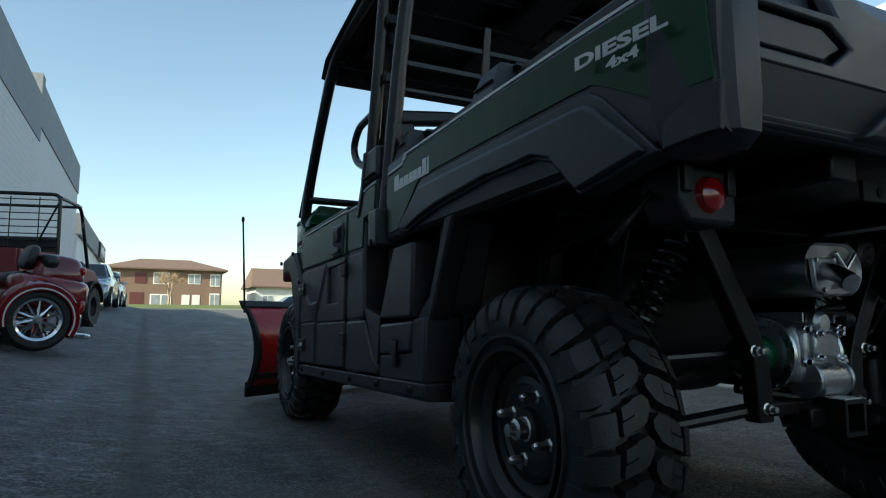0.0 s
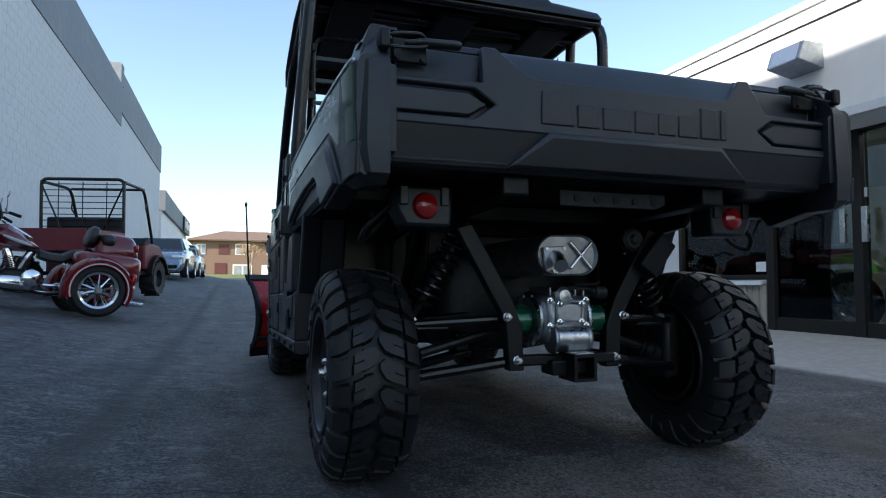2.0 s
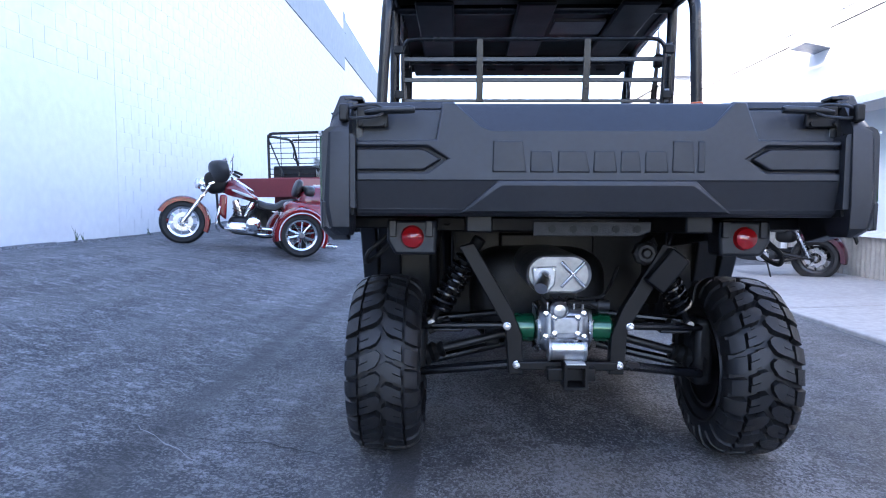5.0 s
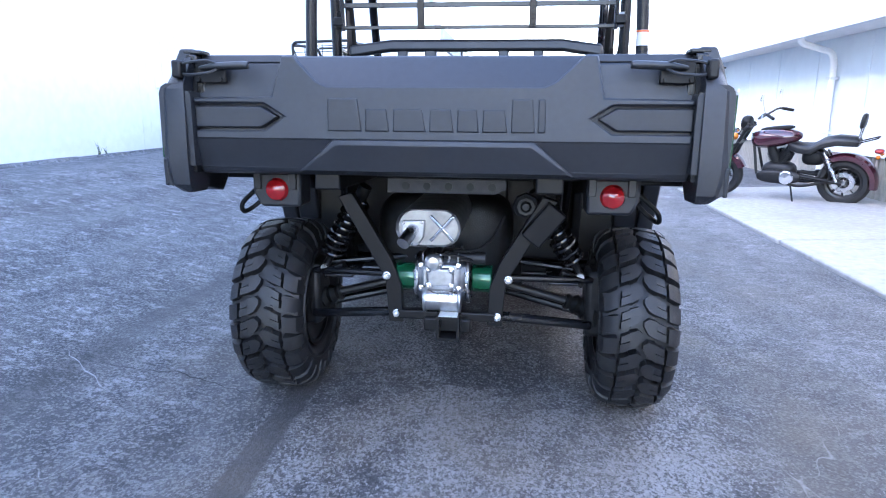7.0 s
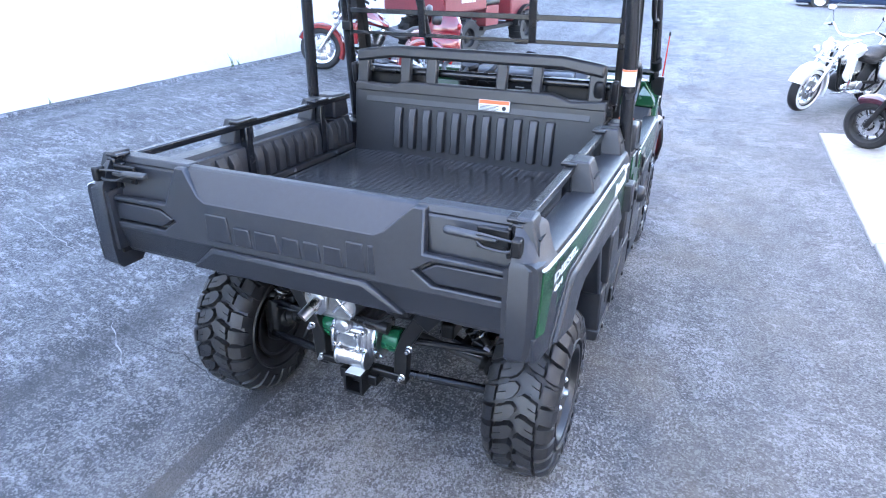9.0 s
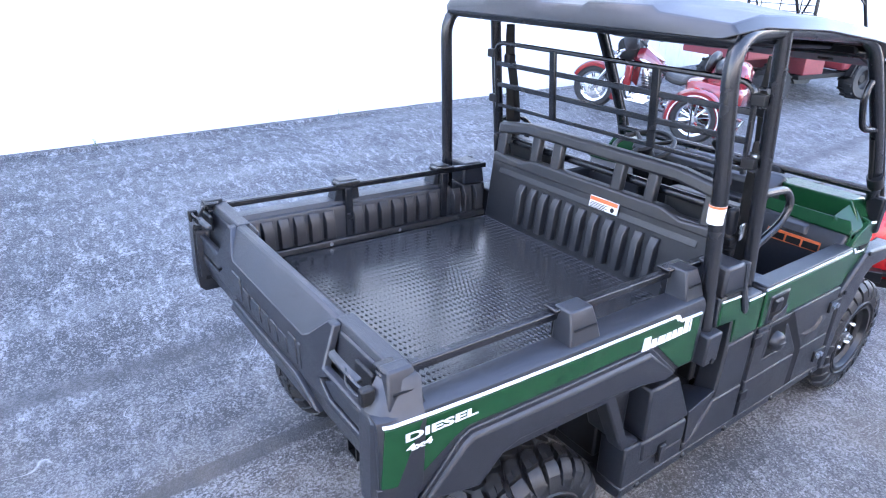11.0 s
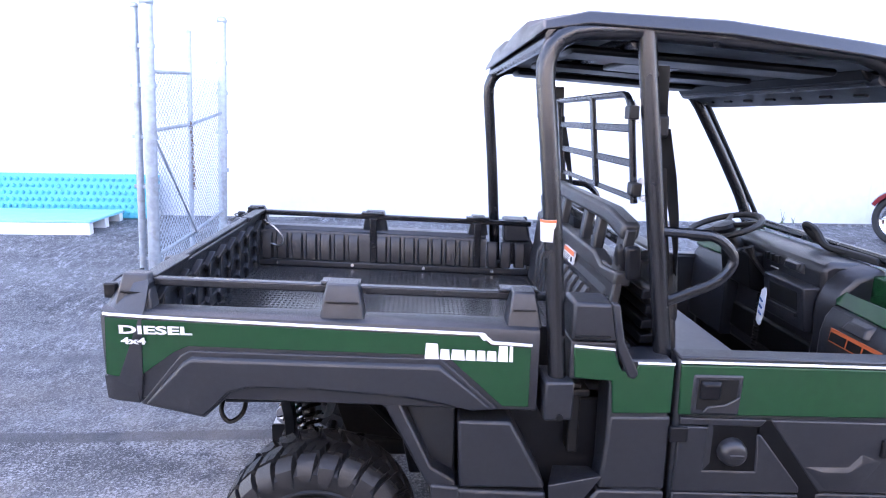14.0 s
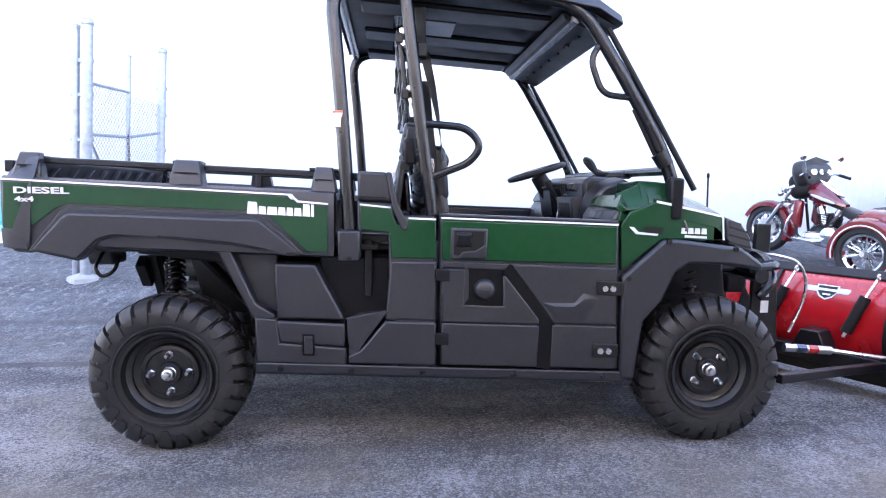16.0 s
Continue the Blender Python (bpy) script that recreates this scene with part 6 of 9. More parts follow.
# ---- roof
bm = B()
rings = []
for y, z, w, th in ((0.655, 1.978, 0.715, 0.02), (0.675, 2.009, 0.75, 0.035), (0.8, 2.038, 0.77, 0.045), (1.2, 2.035, 0.778, 0.05), (1.6, 2.002, 0.775, 0.05), (1.78, 1.985, 0.772, 0.055), (1.89, 1.925, 0.762, 0.05)):
    rings.append([(-w, y, z - th), (-w + 0.03, y, z - 0.006), (-0.45, y, z + 0.012), (-0.42, y, z + 0.03), (-0.14, y, z + 0.03), (-0.11, y, z + 0.014), (0.11, y, z + 0.014), (0.14, y, z + 0.03), (0.42, y, z + 0.03), (0.45, y, z + 0.012), (w - 0.03, y, z - 0.006), (w, y, z - th),
                  (w - 0.05, y, z - th - 0.004), (0.4, y, z - 0.024), (-0.4, y, z - 0.024), (-w + 0.05, y, z - th - 0.004)])
loft(bm, rings)
roof = ptv("roof_panel", bm, M["roof"], bevel=0.006, label="dark moulded plastic roof")
# thin sheet added under the roof; its near-black colour carries the shade
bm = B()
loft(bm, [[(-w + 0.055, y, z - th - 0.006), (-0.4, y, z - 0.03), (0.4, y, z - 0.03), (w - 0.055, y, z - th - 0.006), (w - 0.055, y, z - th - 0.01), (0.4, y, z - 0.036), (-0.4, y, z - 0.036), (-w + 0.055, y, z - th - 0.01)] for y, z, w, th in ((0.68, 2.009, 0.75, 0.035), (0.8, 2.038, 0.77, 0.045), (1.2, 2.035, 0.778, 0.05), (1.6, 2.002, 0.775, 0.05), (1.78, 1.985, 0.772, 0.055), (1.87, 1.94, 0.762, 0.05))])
ptv("roof_shade_skin", bm, M["void"], roof, bevel=0, label="roof underside with its shade put into a near-black colour")
# ribs in the same colour with the roof's shade put in
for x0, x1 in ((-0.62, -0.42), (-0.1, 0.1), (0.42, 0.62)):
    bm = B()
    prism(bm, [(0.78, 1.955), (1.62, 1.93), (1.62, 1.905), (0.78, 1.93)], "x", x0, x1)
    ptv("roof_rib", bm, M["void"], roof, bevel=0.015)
bm = B()
prism(bm, [(1.02, 1.945), (1.22, 1.938), (1.22, 1.918), (1.02, 1.925)], "x", 0.12, 0.4)
ptv("roof_pad", bm, M["roof"], roof, bevel=0.006)
# visor underside, likewise darkened by colour to stand for shade
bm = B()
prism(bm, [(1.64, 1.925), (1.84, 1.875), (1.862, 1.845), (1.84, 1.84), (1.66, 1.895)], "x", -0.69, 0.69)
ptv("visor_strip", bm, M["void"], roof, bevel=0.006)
for i in range(7):
    bm = B()
    obox(bm, pose(-0.54 + 0.18 * i, 1.755, 1.858, -20), 0.06, 0.012, 0.008)
    ptv("visor_slot", bm, M["black"], roof, bevel=0)

# ---- bonnet and front
bm = B()
rings = []
for y, zt, w, zs in ((2.05, 1.225, 0.808, 1.146), (2.2, 1.21, 0.785, 1.122), (2.4, 1.16, 0.72, 1.092), (2.5, 1.11, 0.64, 1.05), (2.58, 1.06, 0.52, 1.0), (2.66, 0.99, 0.42, 0.95)):
    rings.append([(-w, y, zs - 0.06), (-w, y, zs), (-w + 0.24, y, zt - 0.012), (-0.2, y, zt), (0.2, y, zt), (w - 0.24, y, zt - 0.012), (w, y, zs), (w, y, zs - 0.06)])
loft(bm, rings)
hood = ptv("bonnet", bm, M["green"], bevel=0.012, label="glossy green bonnet")
bm = B()
prism(bm, [(2.5, 1.0), (2.68, 0.97), (2.73, 0.9), (2.71, 0.82), (2.5, 0.8)], "x", -0.4, 0.4)
ptv("grille", bm, M["plastic"], bevel=0.015)
for z in (0.86, 0.9, 0.94):
    bm = B()
    box(bm, -0.36, 0.36, 2.68, 2.735, z, z + 0.014)
    ptv("grille_fin", bm, M["roof"], bevel=0.004)
for s in (1, -1):
    X = 0.815
    sk = lambda poly, off, th: skin(poly, s, off, th, xf=lambda y: X - max(0, y - 2.1) * 0.32, cuts=(2.1, 2.2, 2.3, 2.4, 2.5, 2.6))
    ptv("front_wing", sk([(1.895, 1.035), (1.93, 1.09), (2.06, 1.146), (2.395, 1.094), (2.405, 0.985), (2.3, 0.98), (2.08, 0.985), (1.905, 0.84)], 0.0, 0.03), M["green"], bevel=0.008, label="green front wing")
    ptv("wing_stripe", sk([(2.045, 1.147), (2.398, 1.094), (2.409, 0.985), (2.4, 0.985), (2.389, 1.086), (2.045, 1.137)], 0.004, 0.004), M["white_paint"], bevel=0)
    ptv("wing_mark", sk([(1.93, 1.03), (1.95, 1.03), (1.97, 1.01), (2.06, 1.005), (2.055, 0.997), (1.96, 1.0)], 0.003, 0.004), M["white_paint"], bevel=0)
    ptv("wing_badge", sk([(1.985, 1.034), (2.085, 1.032), (2.07, 1.006), (2.005, 1.008)], 0.003, 0.004), M["black"], bevel=0)
    ptv("grille_corner", sk([(2.412, 1.088), (2.5, 1.062), (2.56, 1.0), (2.575, 0.93), (2.5, 0.945), (2.415, 0.985)], 0.004, 0.1), M["roof"], bevel=0.01, label="black fluted grille corner")
    for k, (za, zb_) in enumerate(((1.05, 1.02), (1.015, 0.985), (0.98, 0.952))):
        ptv("corner_slot", sk([(2.43, za), (2.55 + 0.008 * k, zb_ + 0.005), (2.55 + 0.008 * k, zb_ - 0.004), (2.43, za - 0.009)], 0.0055, 0.004), M["black"], bevel=0)
    for i in range(4):
        a = 2.17 + 0.036 * i
        ptv("badge_bar", sk([(a, 1.01), (a + 0.03, 1.009), (a + 0.028, 1.034), (a + 0.003, 1.035)], 0.003, 0.004), M["silver_decal"], bevel=0)
    ptv("badge_bar", sk([(2.19, 0.993), (2.31, 0.99), (2.31, 1.0), (2.19, 1.003)], 0.003, 0.004), M["silver_decal"], bevel=0)
    bm = skin([(1.903, 0.815), (2.078, 0.98), (2.14, 0.986), (2.44, 0.96), (2.55, 0.897), (2.56, 0.862), (2.36, 0.886), (2.2, 0.884), (2.14, 0.845), (2.085, 0.72), (2.005, 0.625), (1.975, 0.37), (1.908, 0.37)], s, 0.02, 0.09, xf=lambda y: 0.815 - max(0, y - 2.35) * 0.2, cuts=(2.35, 2.45, 2.52))
    ptv("front_arch_flare", bm, M["plastic"], bevel=0.014, label="black front arch flare")
    for y, z in ((2.1, 0.975), (2.4, 0.955), (1.93, 0.81)):
        bm = B()
        cyl(bm, (s * 0.83, y, z), (s * 0.842, y, z), 0.011, n=8)
        ptv("flare_bolt", bm, M["black"], bevel=0)
    bm = B()
    blob(bm, pose(s * 0.42, 2.57, 0.93), 0.08, 0.05, 0.035, 3)
    ptv("headlight", bm, M["lens_clear"], bevel=0)
    bm = B()
    prism(bm, [(2.0, 0.45), (2.1, 0.8), (2.3, 0.89), (2.55, 0.86), (2.6, 0.5)], "x", s * 0.42, s * 0.46)
    ptv("inner_wing", bm, M["plastic_smooth"], bevel=0.01)
# hood aerials and front bumper
bm = B()
tube(bm, [(-0.5, 2.72, 0.7), (-0.5, 2.8, 0.78), (-0.36, 2.83, 0.9), (0.36, 2.83, 0.9), (0.5, 2.8, 0.78), (0.5, 2.72, 0.7)], 0.022, 10, 0.08)
tube(bm, [(-0.55, 2.62, 0.84), (-0.5, 2.82, 0.86), (0.5, 2.82, 0.86), (0.55, 2.62, 0.84)], 0.022, 10, 0.06)
ptv("front_bumper", bm, M["tube"], bevel=0)

# ---- chassis, drive and suspension
for nm, q in (("chassis_rail", (-0.27, -0.21, 0.1, 2.62, 0.36, 0.43)), ("chassis_rail", (0.21, 0.27, 0.1, 2.62, 0.36, 0.43)), ("tunnel", (-0.2, 0.2, 0.3, 0.9, 0.36, 0.8)),
              ("bulkhead", (-0.68, 0.68, 0.37, 0.42, 0.44, 0.86)), ("front_bay", (-0.3, 0.3, 2.1, 2.6, 0.44, 0.82))):
    bm = B()
    box(bm, *q)
    part(nm, bm, M["frame"], UTV, bevel=0.01)
bm = B()
blob(bm, pose(-0.05, 0.28, 0.55), 0.28, 0.16, 0.2, 4)
part("engine", bm, M["dark_metal"], UTV)
# rear hanger plates
BY = -0.2
for s in (1, -1):
    bm = B()
    q = [(0.325, 0.79), (0.375, 0.775), (0.245, 0.545), (0.212, 0.49), (0.2, 0.33), (0.148, 0.33), (0.155, 0.47), (0.19, 0.56)]
    prism(bm, q if s > 0 else flip(q), "y", BY - 0.012, BY + 0.03)
    part("hanger_plate", bm, M["frame"], UTV, bevel=0.004)
    for x, z in ((0.213, 0.499), (0.178, 0.363)):
        bm = B()
        lathe(bm, [(0.0, 0.024), (0.007, 0.023), (0.007, 0.01), (0.011, 0.01), (0.011, 0.0), (0.015, -0.002)], Matrix.Translation((s * x + 0.006, BY - 0.014, z)) @ Matrix.Rotation(radians(90), 4, "X"), 8)
        part("hanger_bolt", bm, M["steel"], UTV, "bright zinc bolt")
    # A-arms
    for ya, yb, z0, z1, r in ((-0.14, -0.06, 0.49, 0.47, 0.014), (0.14, 0.06, 0.49, 0.47, 0.014), (-0.17, -0.07, 0.355, 0.3, 0.017), (0.17, 0.07, 0.355, 0.3, 0.017)):
        bm = B()
        tube(bm, [(s * 0.19, ya, z0), (s * 0.52, yb, z1)], r, 10)
        part("suspension_arm", bm, M["tube"], UTV)
    bm = B()
    box(bm, s * 0.36, s * 0.47, -0.1, 0.1, 0.455, 0.467)
    part("arm_plate", bm, M["tube"], UTV, bevel=0.004)
    # half shaft with boots
    bm = B()
    tube(bm, [(s * 0.15, -0.02, 0.44), (s * 0.22, -0.02, 0.43), (s * 0.55, 0, 0.34)], 0.016, 10)
    part("half_shaft", bm, M["dark_metal"], UTV)
    bm = B()
    c, d = Vector((s * 0.43, 0, 0.37)), Vector((s * 0.54, 0, 0.335))
    pts = [c.lerp(d, k / 14) for k in range(15)]
    tube(bm, pts, lambda t: 0.026 + 0.024 * t + 0.006 * math.sin(t * 14 * 1.6), 12)
    part("shaft_boot", bm, M["black"], UTV)
    bm = B()
    box(bm, s * 0.5, s * 0.57, -0.07, 0.07, 0.25, 0.5)
    part("hub_carrier", bm, M["dark_metal"], UTV, bevel=0.02)
    bm = B()
    lathe(bm, [(0.0, 0.0), (0.075, 0.0), (0.08, 0.012), (0.04, 0.03), (0.0, 0.03)], Matrix.Translation((s * 0.545, 0, 0.326)) @ Matrix.Rotation(radians(-90 * s), 4, "Y"), 20)
    part("brake_drum", bm, M["dark_metal"], UTV)
    # damper with coil spring
    a, b = Vector((s * 0.476, -0.05, 0.488)), Vector((s * 0.3, -0.11, 0.8))
    bm = B()
    cyl(bm, a, a.lerp(b, 0.5), 0.014, n=10)
    cyl(bm, a.lerp(b, 0.4), b, 0.024, n=12)
    damper = part("damper", bm, M["frame"], UTV)
    bm = B()
    d = (b - a).normalized()
    u = d.orthogonal().normalized()
    w = d.cross(u)
    pts = [a.lerp(b, 0.14 + 0.72 * k / 110) + (u * math.cos(k * 0.5) + w * math.sin(k * 0.5)) * 0.041 for k in range(111)]
    tube(bm, pts, 0.0075, 7)
    part("coil_spring", bm, M["gloss_black"], damper)
    bm = B()
    cyl(bm, a + Vector((0, -0.03, -0.005)), a + Vector((0, 0.03, -0.005)), 0.014, n=8)
    part("damper_bolt", bm, M["steel"], damper)
    bm = B()
    obox(bm, pose(s * 0.45, -0.03, 0.466, 0, s * 25, 0), 0.09, 0.05, 0.03)
    part("damper_mount", bm, M["frame"], UTV, bevel=0.005)
    # tail light in its black box
    bm = B()
    prism(bm, [(s * 0.445, 0.872), (s * 0.607, 0.872), (s * 0.607, 0.805), (s * 0.582, 0.76), (s * 0.45, 0.76)], "y", -0.375, -0.27)
    tlb = part("tail_light", bm, M["plastic"], UTV, "round red tail light in a black box", bevel=0.01)
    bm = B()
    lathe(bm, [(0.0, 0.022), (0.018, 0.02), (0.032, 0.012), (0.037, 0.0), (0.04, -0.006)], Matrix.Translation((s * 0.526, -0.377, 0.817)) @ Matrix.Rotation(radians(90), 4, "X"), 20)
    part("lens", bm, M["lens_red"], tlb)
    for dx in (-0.062, 0.055):
        bm = B()
        box(bm, s * 0.526 + dx - 0.012, s * 0.526 + dx + 0.012, -0.385, -0.37, 0.818, 0.87)
        part("bracket", bm, M["roof"], tlb, bevel=0.003)
    bm = B()
    tube(bm, [(s * 0.6, -0.3, 0.83), (s * 0.68, -0.31, 0.76), (s * 0.69, -0.28, 0.72), (s * 0.66, -0.24, 0.74), (s * 0.6, -0.24, 0.8)], 0.008, 8, 0.03)
    part("lamp_cable", bm, M["black"], UTV)
    bm = B()
    prism(bm, [(-0.27, 0.87), (0.38, 0.87), (0.42, 0.6), (0.36, 0.42), (0.3, 0.42), (0.24, 0.75), (-0.2, 0.8)], "x", s * 0.46, s * 0.5)
    part("wheel_well", bm, M["plastic_smooth"], UTV, bevel=0.01)
    # slanted frame tubes behind the wheels
    bm = B()
    tube(bm, [(s * 0.42, 0.32, 0.5), (s * 0.42, -0.02, 0.86)], 0.02, 8)
    part("frame_tube", bm, M["void"], UTV)
for s in (1, -1):
    bm = B()
    prism(bm, [(-0.02, 0.82), (0.27, 0.78), (0.3, 0.5), (0.06, 0.54)], "x", s * 0.395, s * 0.405)
    part("frame_gusset", bm, M["frame"], UTV, bevel=0.004)
# control unit on the right hanger
bm = B()
obox(bm, pose(0.33, BY - 0.035, 0.7, 0, 38, 0), 0.075, 0.05, 0.14)
part("relay_box", bm, M["plastic_smooth"], UTV, bevel=0.006)
bm = B()
lathe(bm, [(0.0, 0.03), (0.03, 0.03), (0.042, 0.022), (0.045, 0.0)], Matrix.Translation((0.27, BY + 0.02, 0.755)) @ Matrix.Rotation(radians(90), 4, "X"), 8)
lathe(bm, [(0.0, 0.038), (0.012, 0.038), (0.02, 0.03)], Matrix.Translation((0.27, BY + 0.02, 0.755)) @ Matrix.Rotation(radians(90), 4, "X"), 8)
part("filter_housing", bm, M["dark_metal"], UTV)
# muffler: an oval can with a pressed cross and a tail pipe
MY = -0.29
bm = B()
rings = []
for y, k in ((MY - 0.012, 0.9), (MY - 0.02, 0.985), (MY - 0.01, 1.0), (0.2, 1.0), (0.21, 0.97)):
    ring = []
    for i in range(28):
        a = 2 * math.pi * i / 28
        cx = 0.045 if math.cos(a) > 0 else -0.045
        ring.append((-0.046 + (cx + 0.064 * math.cos(a)) * k, y, 0.692 + 0.064 * math.sin(a) * k))
    rings.append(ring)
loft(bm, rings)
muf = part("muffler", bm, M["dull_alloy"], UTV, "oval bare metal muffler with a pressed cross")
for a in (42, -42):
    bm = B()
    obox(bm, pose(0.0, MY - 0.018, 0.692, 0, a, 0), 0.012, 0.012, 0.115)
    part("pressed_rib", bm, M["chrome"], muf, bevel=0.004)
bm = B()
tube(bm, [(-0.095, MY + 0.01, 0.69), (-0.095, MY - 0.045, 0.686), (-0.115, MY - 0.1, 0.655)], 0.021, 12, 0.03)
part("tail_pipe", bm, M["steel"], muf)
bm = B()
prism(bm, [(-0.135, 0.715), (-0.055, 0.72), (-0.06, 0.66), (-0.085, 0.63), (-0.125, 0.64)], "y", MY - 0.028, MY - 0.015)
part("pipe_flange", bm, M["alloy"], muf, bevel=0.004)
for x, z in ((-0.125, 0.71), (-0.065, 0.712), (-0.1, 0.642)):
    bm = B()
    cyl(bm, (x, MY - 0.035, z), (x, MY - 0.02, z), 0.006, n=6)
    part("flange_bolt", bm, M["steel"], muf)
# drive unit: cast housing with ribs, bolts and green axle housings
turn_x = Matrix.Rotation(radians(90), 4, "Y")
turn_y = Matrix.Rotation(radians(90), 4, "X")
bm = B()
blob(bm, pose(-0.012, BY + 0.06, 0.492), 0.095, 0.11, 0.088, 4, 24, 14)
drive = part("transaxle", bm, M["alloy"], UTV, "bare cast aluminium transaxle with ribs and bolts")
bm = B()
box(bm, -0.085, 0.06, BY - 0.05, BY + 0.02, 0.465, 0.56)
part("rear_case", bm, M["alloy"], drive, bevel=0.016)
bm = B()
box(bm, -0.06, 0.035, BY - 0.062, BY - 0.03, 0.478, 0.545)
part("case_cover", bm, M["alloy"], drive, bevel=0.01)
# bright drum low at the back, its end caps and the filler neck
bm = B()
cyl(bm, (-0.06, BY - 0.035, 0.43), (0.05, BY - 0.035, 0.43), 0.042, n=22)
drum = part("drum", bm, M["steel"], drive, "bright round drum under the case")
for x in (-0.064, 0.054):
    bm = B()
    lathe(bm, [(0.0, -0.006), (0.045, -0.006), (0.047, 0.0), (0.045, 0.006), (0.0, 0.006)], Matrix.Translation((x, BY - 0.035, 0.43)) @ turn_x, 22)
    part("end_cap", bm, M["alloy"], drum)
for x, r in ((-0.098, 0.09), (-0.078, 0.082), (0.058, 0.082), (0.078, 0.09)):
    bm = B()
    lathe(bm, [(r - 0.02, -0.007), (r, -0.006), (r + 0.003, 0.0), (r, 0.006), (r - 0.02, 0.007)], Matrix.Translation((x, BY + 0.05, 0.488)) @ turn_x, 26)
    flange = part("flange", bm, M["steel"], drive)
    if abs(x) > 0.077:
        for k in range(8):
            a = radians(45 * k + 20)
            bm = B()
            cyl(bm, (x - 0.012, BY + 0.05 + (r - 0.008) * math.cos(a), 0.488 + (r - 0.008) * math.sin(a)), (x + 0.012, BY + 0.05 + (r - 0.008) * math.cos(a), 0.488 + (r - 0.008) * math.sin(a)), 0.006, n=6)
            part("flange_bolt", bm, M["chrome"], flange)
for i in range(5):
    bm = B()
    box(bm, -0.075 + 0.03 * i, -0.069 + 0.03 * i, BY - 0.045, BY + 0.1, 0.565, 0.592)
    part("cast_rib", bm, M["alloy"], drive, bevel=0.002)
bm = B()
cyl(bm, (0.0, BY - 0.02, 0.585), (0.13, BY - 0.02, 0.575), 0.016, n=14)
cyl(bm, (0.1, BY - 0.02, 0.577), (0.14, BY - 0.02, 0.574), 0.022, n=12)
part("filler_neck", bm, M["dark_metal"], drive)
bm = B()
lathe(bm, [(0.0, 0.03), (0.02, 0.028), (0.03, 0.018), (0.032, 0.0)], Matrix.Translation((-0.035, BY - 0.045, 0.565)) @ turn_y, 16)
part("sensor_cap", bm, M["steel"], drive)
for x, z in ((-0.078, 0.55), (0.05, 0.552), (-0.078, 0.472), (0.052, 0.472), (-0.012, 0.556), (-0.05, 0.54), (0.028, 0.54), (-0.05, 0.484), (0.028, 0.484)):
    bm = B()
    lathe(bm, [(0.0, 0.018), (0.006, 0.017), (0.007, 0.006), (0.011, 0.005), (0.011, 0.0)], Matrix.Translation((x, BY - 0.05 - (0.012 if abs(x + 0.012) < 0.045 and z < 0.55 else 0), z)) @ turn_y, 6)
    part("case_bolt", bm, M["chrome"], drive)
for s in (1, -1):
    bm = B()
    lathe(bm, [(0.047, -0.035), (0.05, -0.03), (0.05, 0.03), (0.046, 0.035), (0.0, 0.035)], Matrix.Translation((s * 0.135 - 0.008, BY + 0.05, 0.486)) @ Matrix.Rotation(radians(90), 4, "Y"), 18)
    part("axle_housing", bm, M["oil_green"], drive, "green axle housing")
bm = B()
tube(bm, [(0.03, BY - 0.02, 0.6), (0.11, BY - 0.04, 0.605), (0.16, BY + 0.05, 0.63), (0.2, BY + 0.1, 0.7)], 0.006, 6, 0.03)
tube(bm, [(-0.03, BY - 0.03, 0.59), (0.06, BY - 0.06, 0.59), (0.11, BY - 0.02, 0.56)], 0.005, 6, 0.02)
part("breather_hose", bm, M["dark_metal"], UTV)
# cross member and receiver hitch
bm = B()
box(bm, -0.17, 0.18, BY - 0.02, BY + 0.02, 0.345, 0.378)
box(bm, -0.07, 0.095, BY - 0.05, BY + 0.03, 0.315, 0.362)
part("cross_member", bm, M["frame"], UTV, bevel=0.006)
bm = B()
box(bm, -0.02, 0.06, BY - 0.1, BY, 0.375, 0.385)
box(bm, -0.02, 0.06, BY - 0.1, BY, 0.3, 0.31)
box(bm, -0.02, -0.01, BY - 0.1, BY, 0.31, 0.375)
box(bm, 0.05, 0.06, BY - 0.1, BY, 0.31, 0.375)
part("hitch_receiver", bm, M["frame"], UTV, "square black hitch receiver")
bm = B()
box(bm, -0.012, 0.052, BY - 0.095, BY - 0.03, 0.385, 0.388)
part("hitch_label", bm, M["silver_decal"], UTV)
# front suspension hints
for s in (1, -1):
    for ya, z0, z1 in ((2.2, 0.38, 0.3), (2.48, 0.38, 0.3), (2.24, 0.54, 0.44), (2.44, 0.54, 0.44)):
        bm = B()
        tube(bm, [(s * 0.25, ya, z0), (s * 0.55, 2.34, z1)], 0.016, 8)
        part("suspension_arm", bm, M["tube"], UTV)
    a, b = Vector((s * 0.5, 2.38, 0.42)), Vector((s * 0.4, 2.4, 0.8))
    bm = B()
    cyl(bm, a, b, 0.024, n=10)
    fd = part("damper", bm, M["frame"], UTV)
    bm = B()
    d = (b - a).normalized()
    u = d.orthogonal().normalized()
    w = d.cross(u)
    tube(bm, [a.lerp(b, 0.2 + 0.7 * k / 90) + (u * math.cos(k * 0.5) + w * math.sin(k * 0.5)) * 0.038 for k in range(91)], 0.0065, 6)
    part("coil_spring", bm, M["tube"], fd)
bm = B()
cyl(bm, (-0.55, 2.34, 0.33), (0.55, 2.34, 0.33), 0.02, n=8)
part("front_shaft", bm, M["dark_metal"], UTV)


# ---------------------------------------------------------------- snow plough
PL = thing("snow_plough", "red angled snow plough blade on a black push frame", "plough", at=pose(-0.11, 3.595, 0.03, 0, 0, 29))
HALF = 0.9


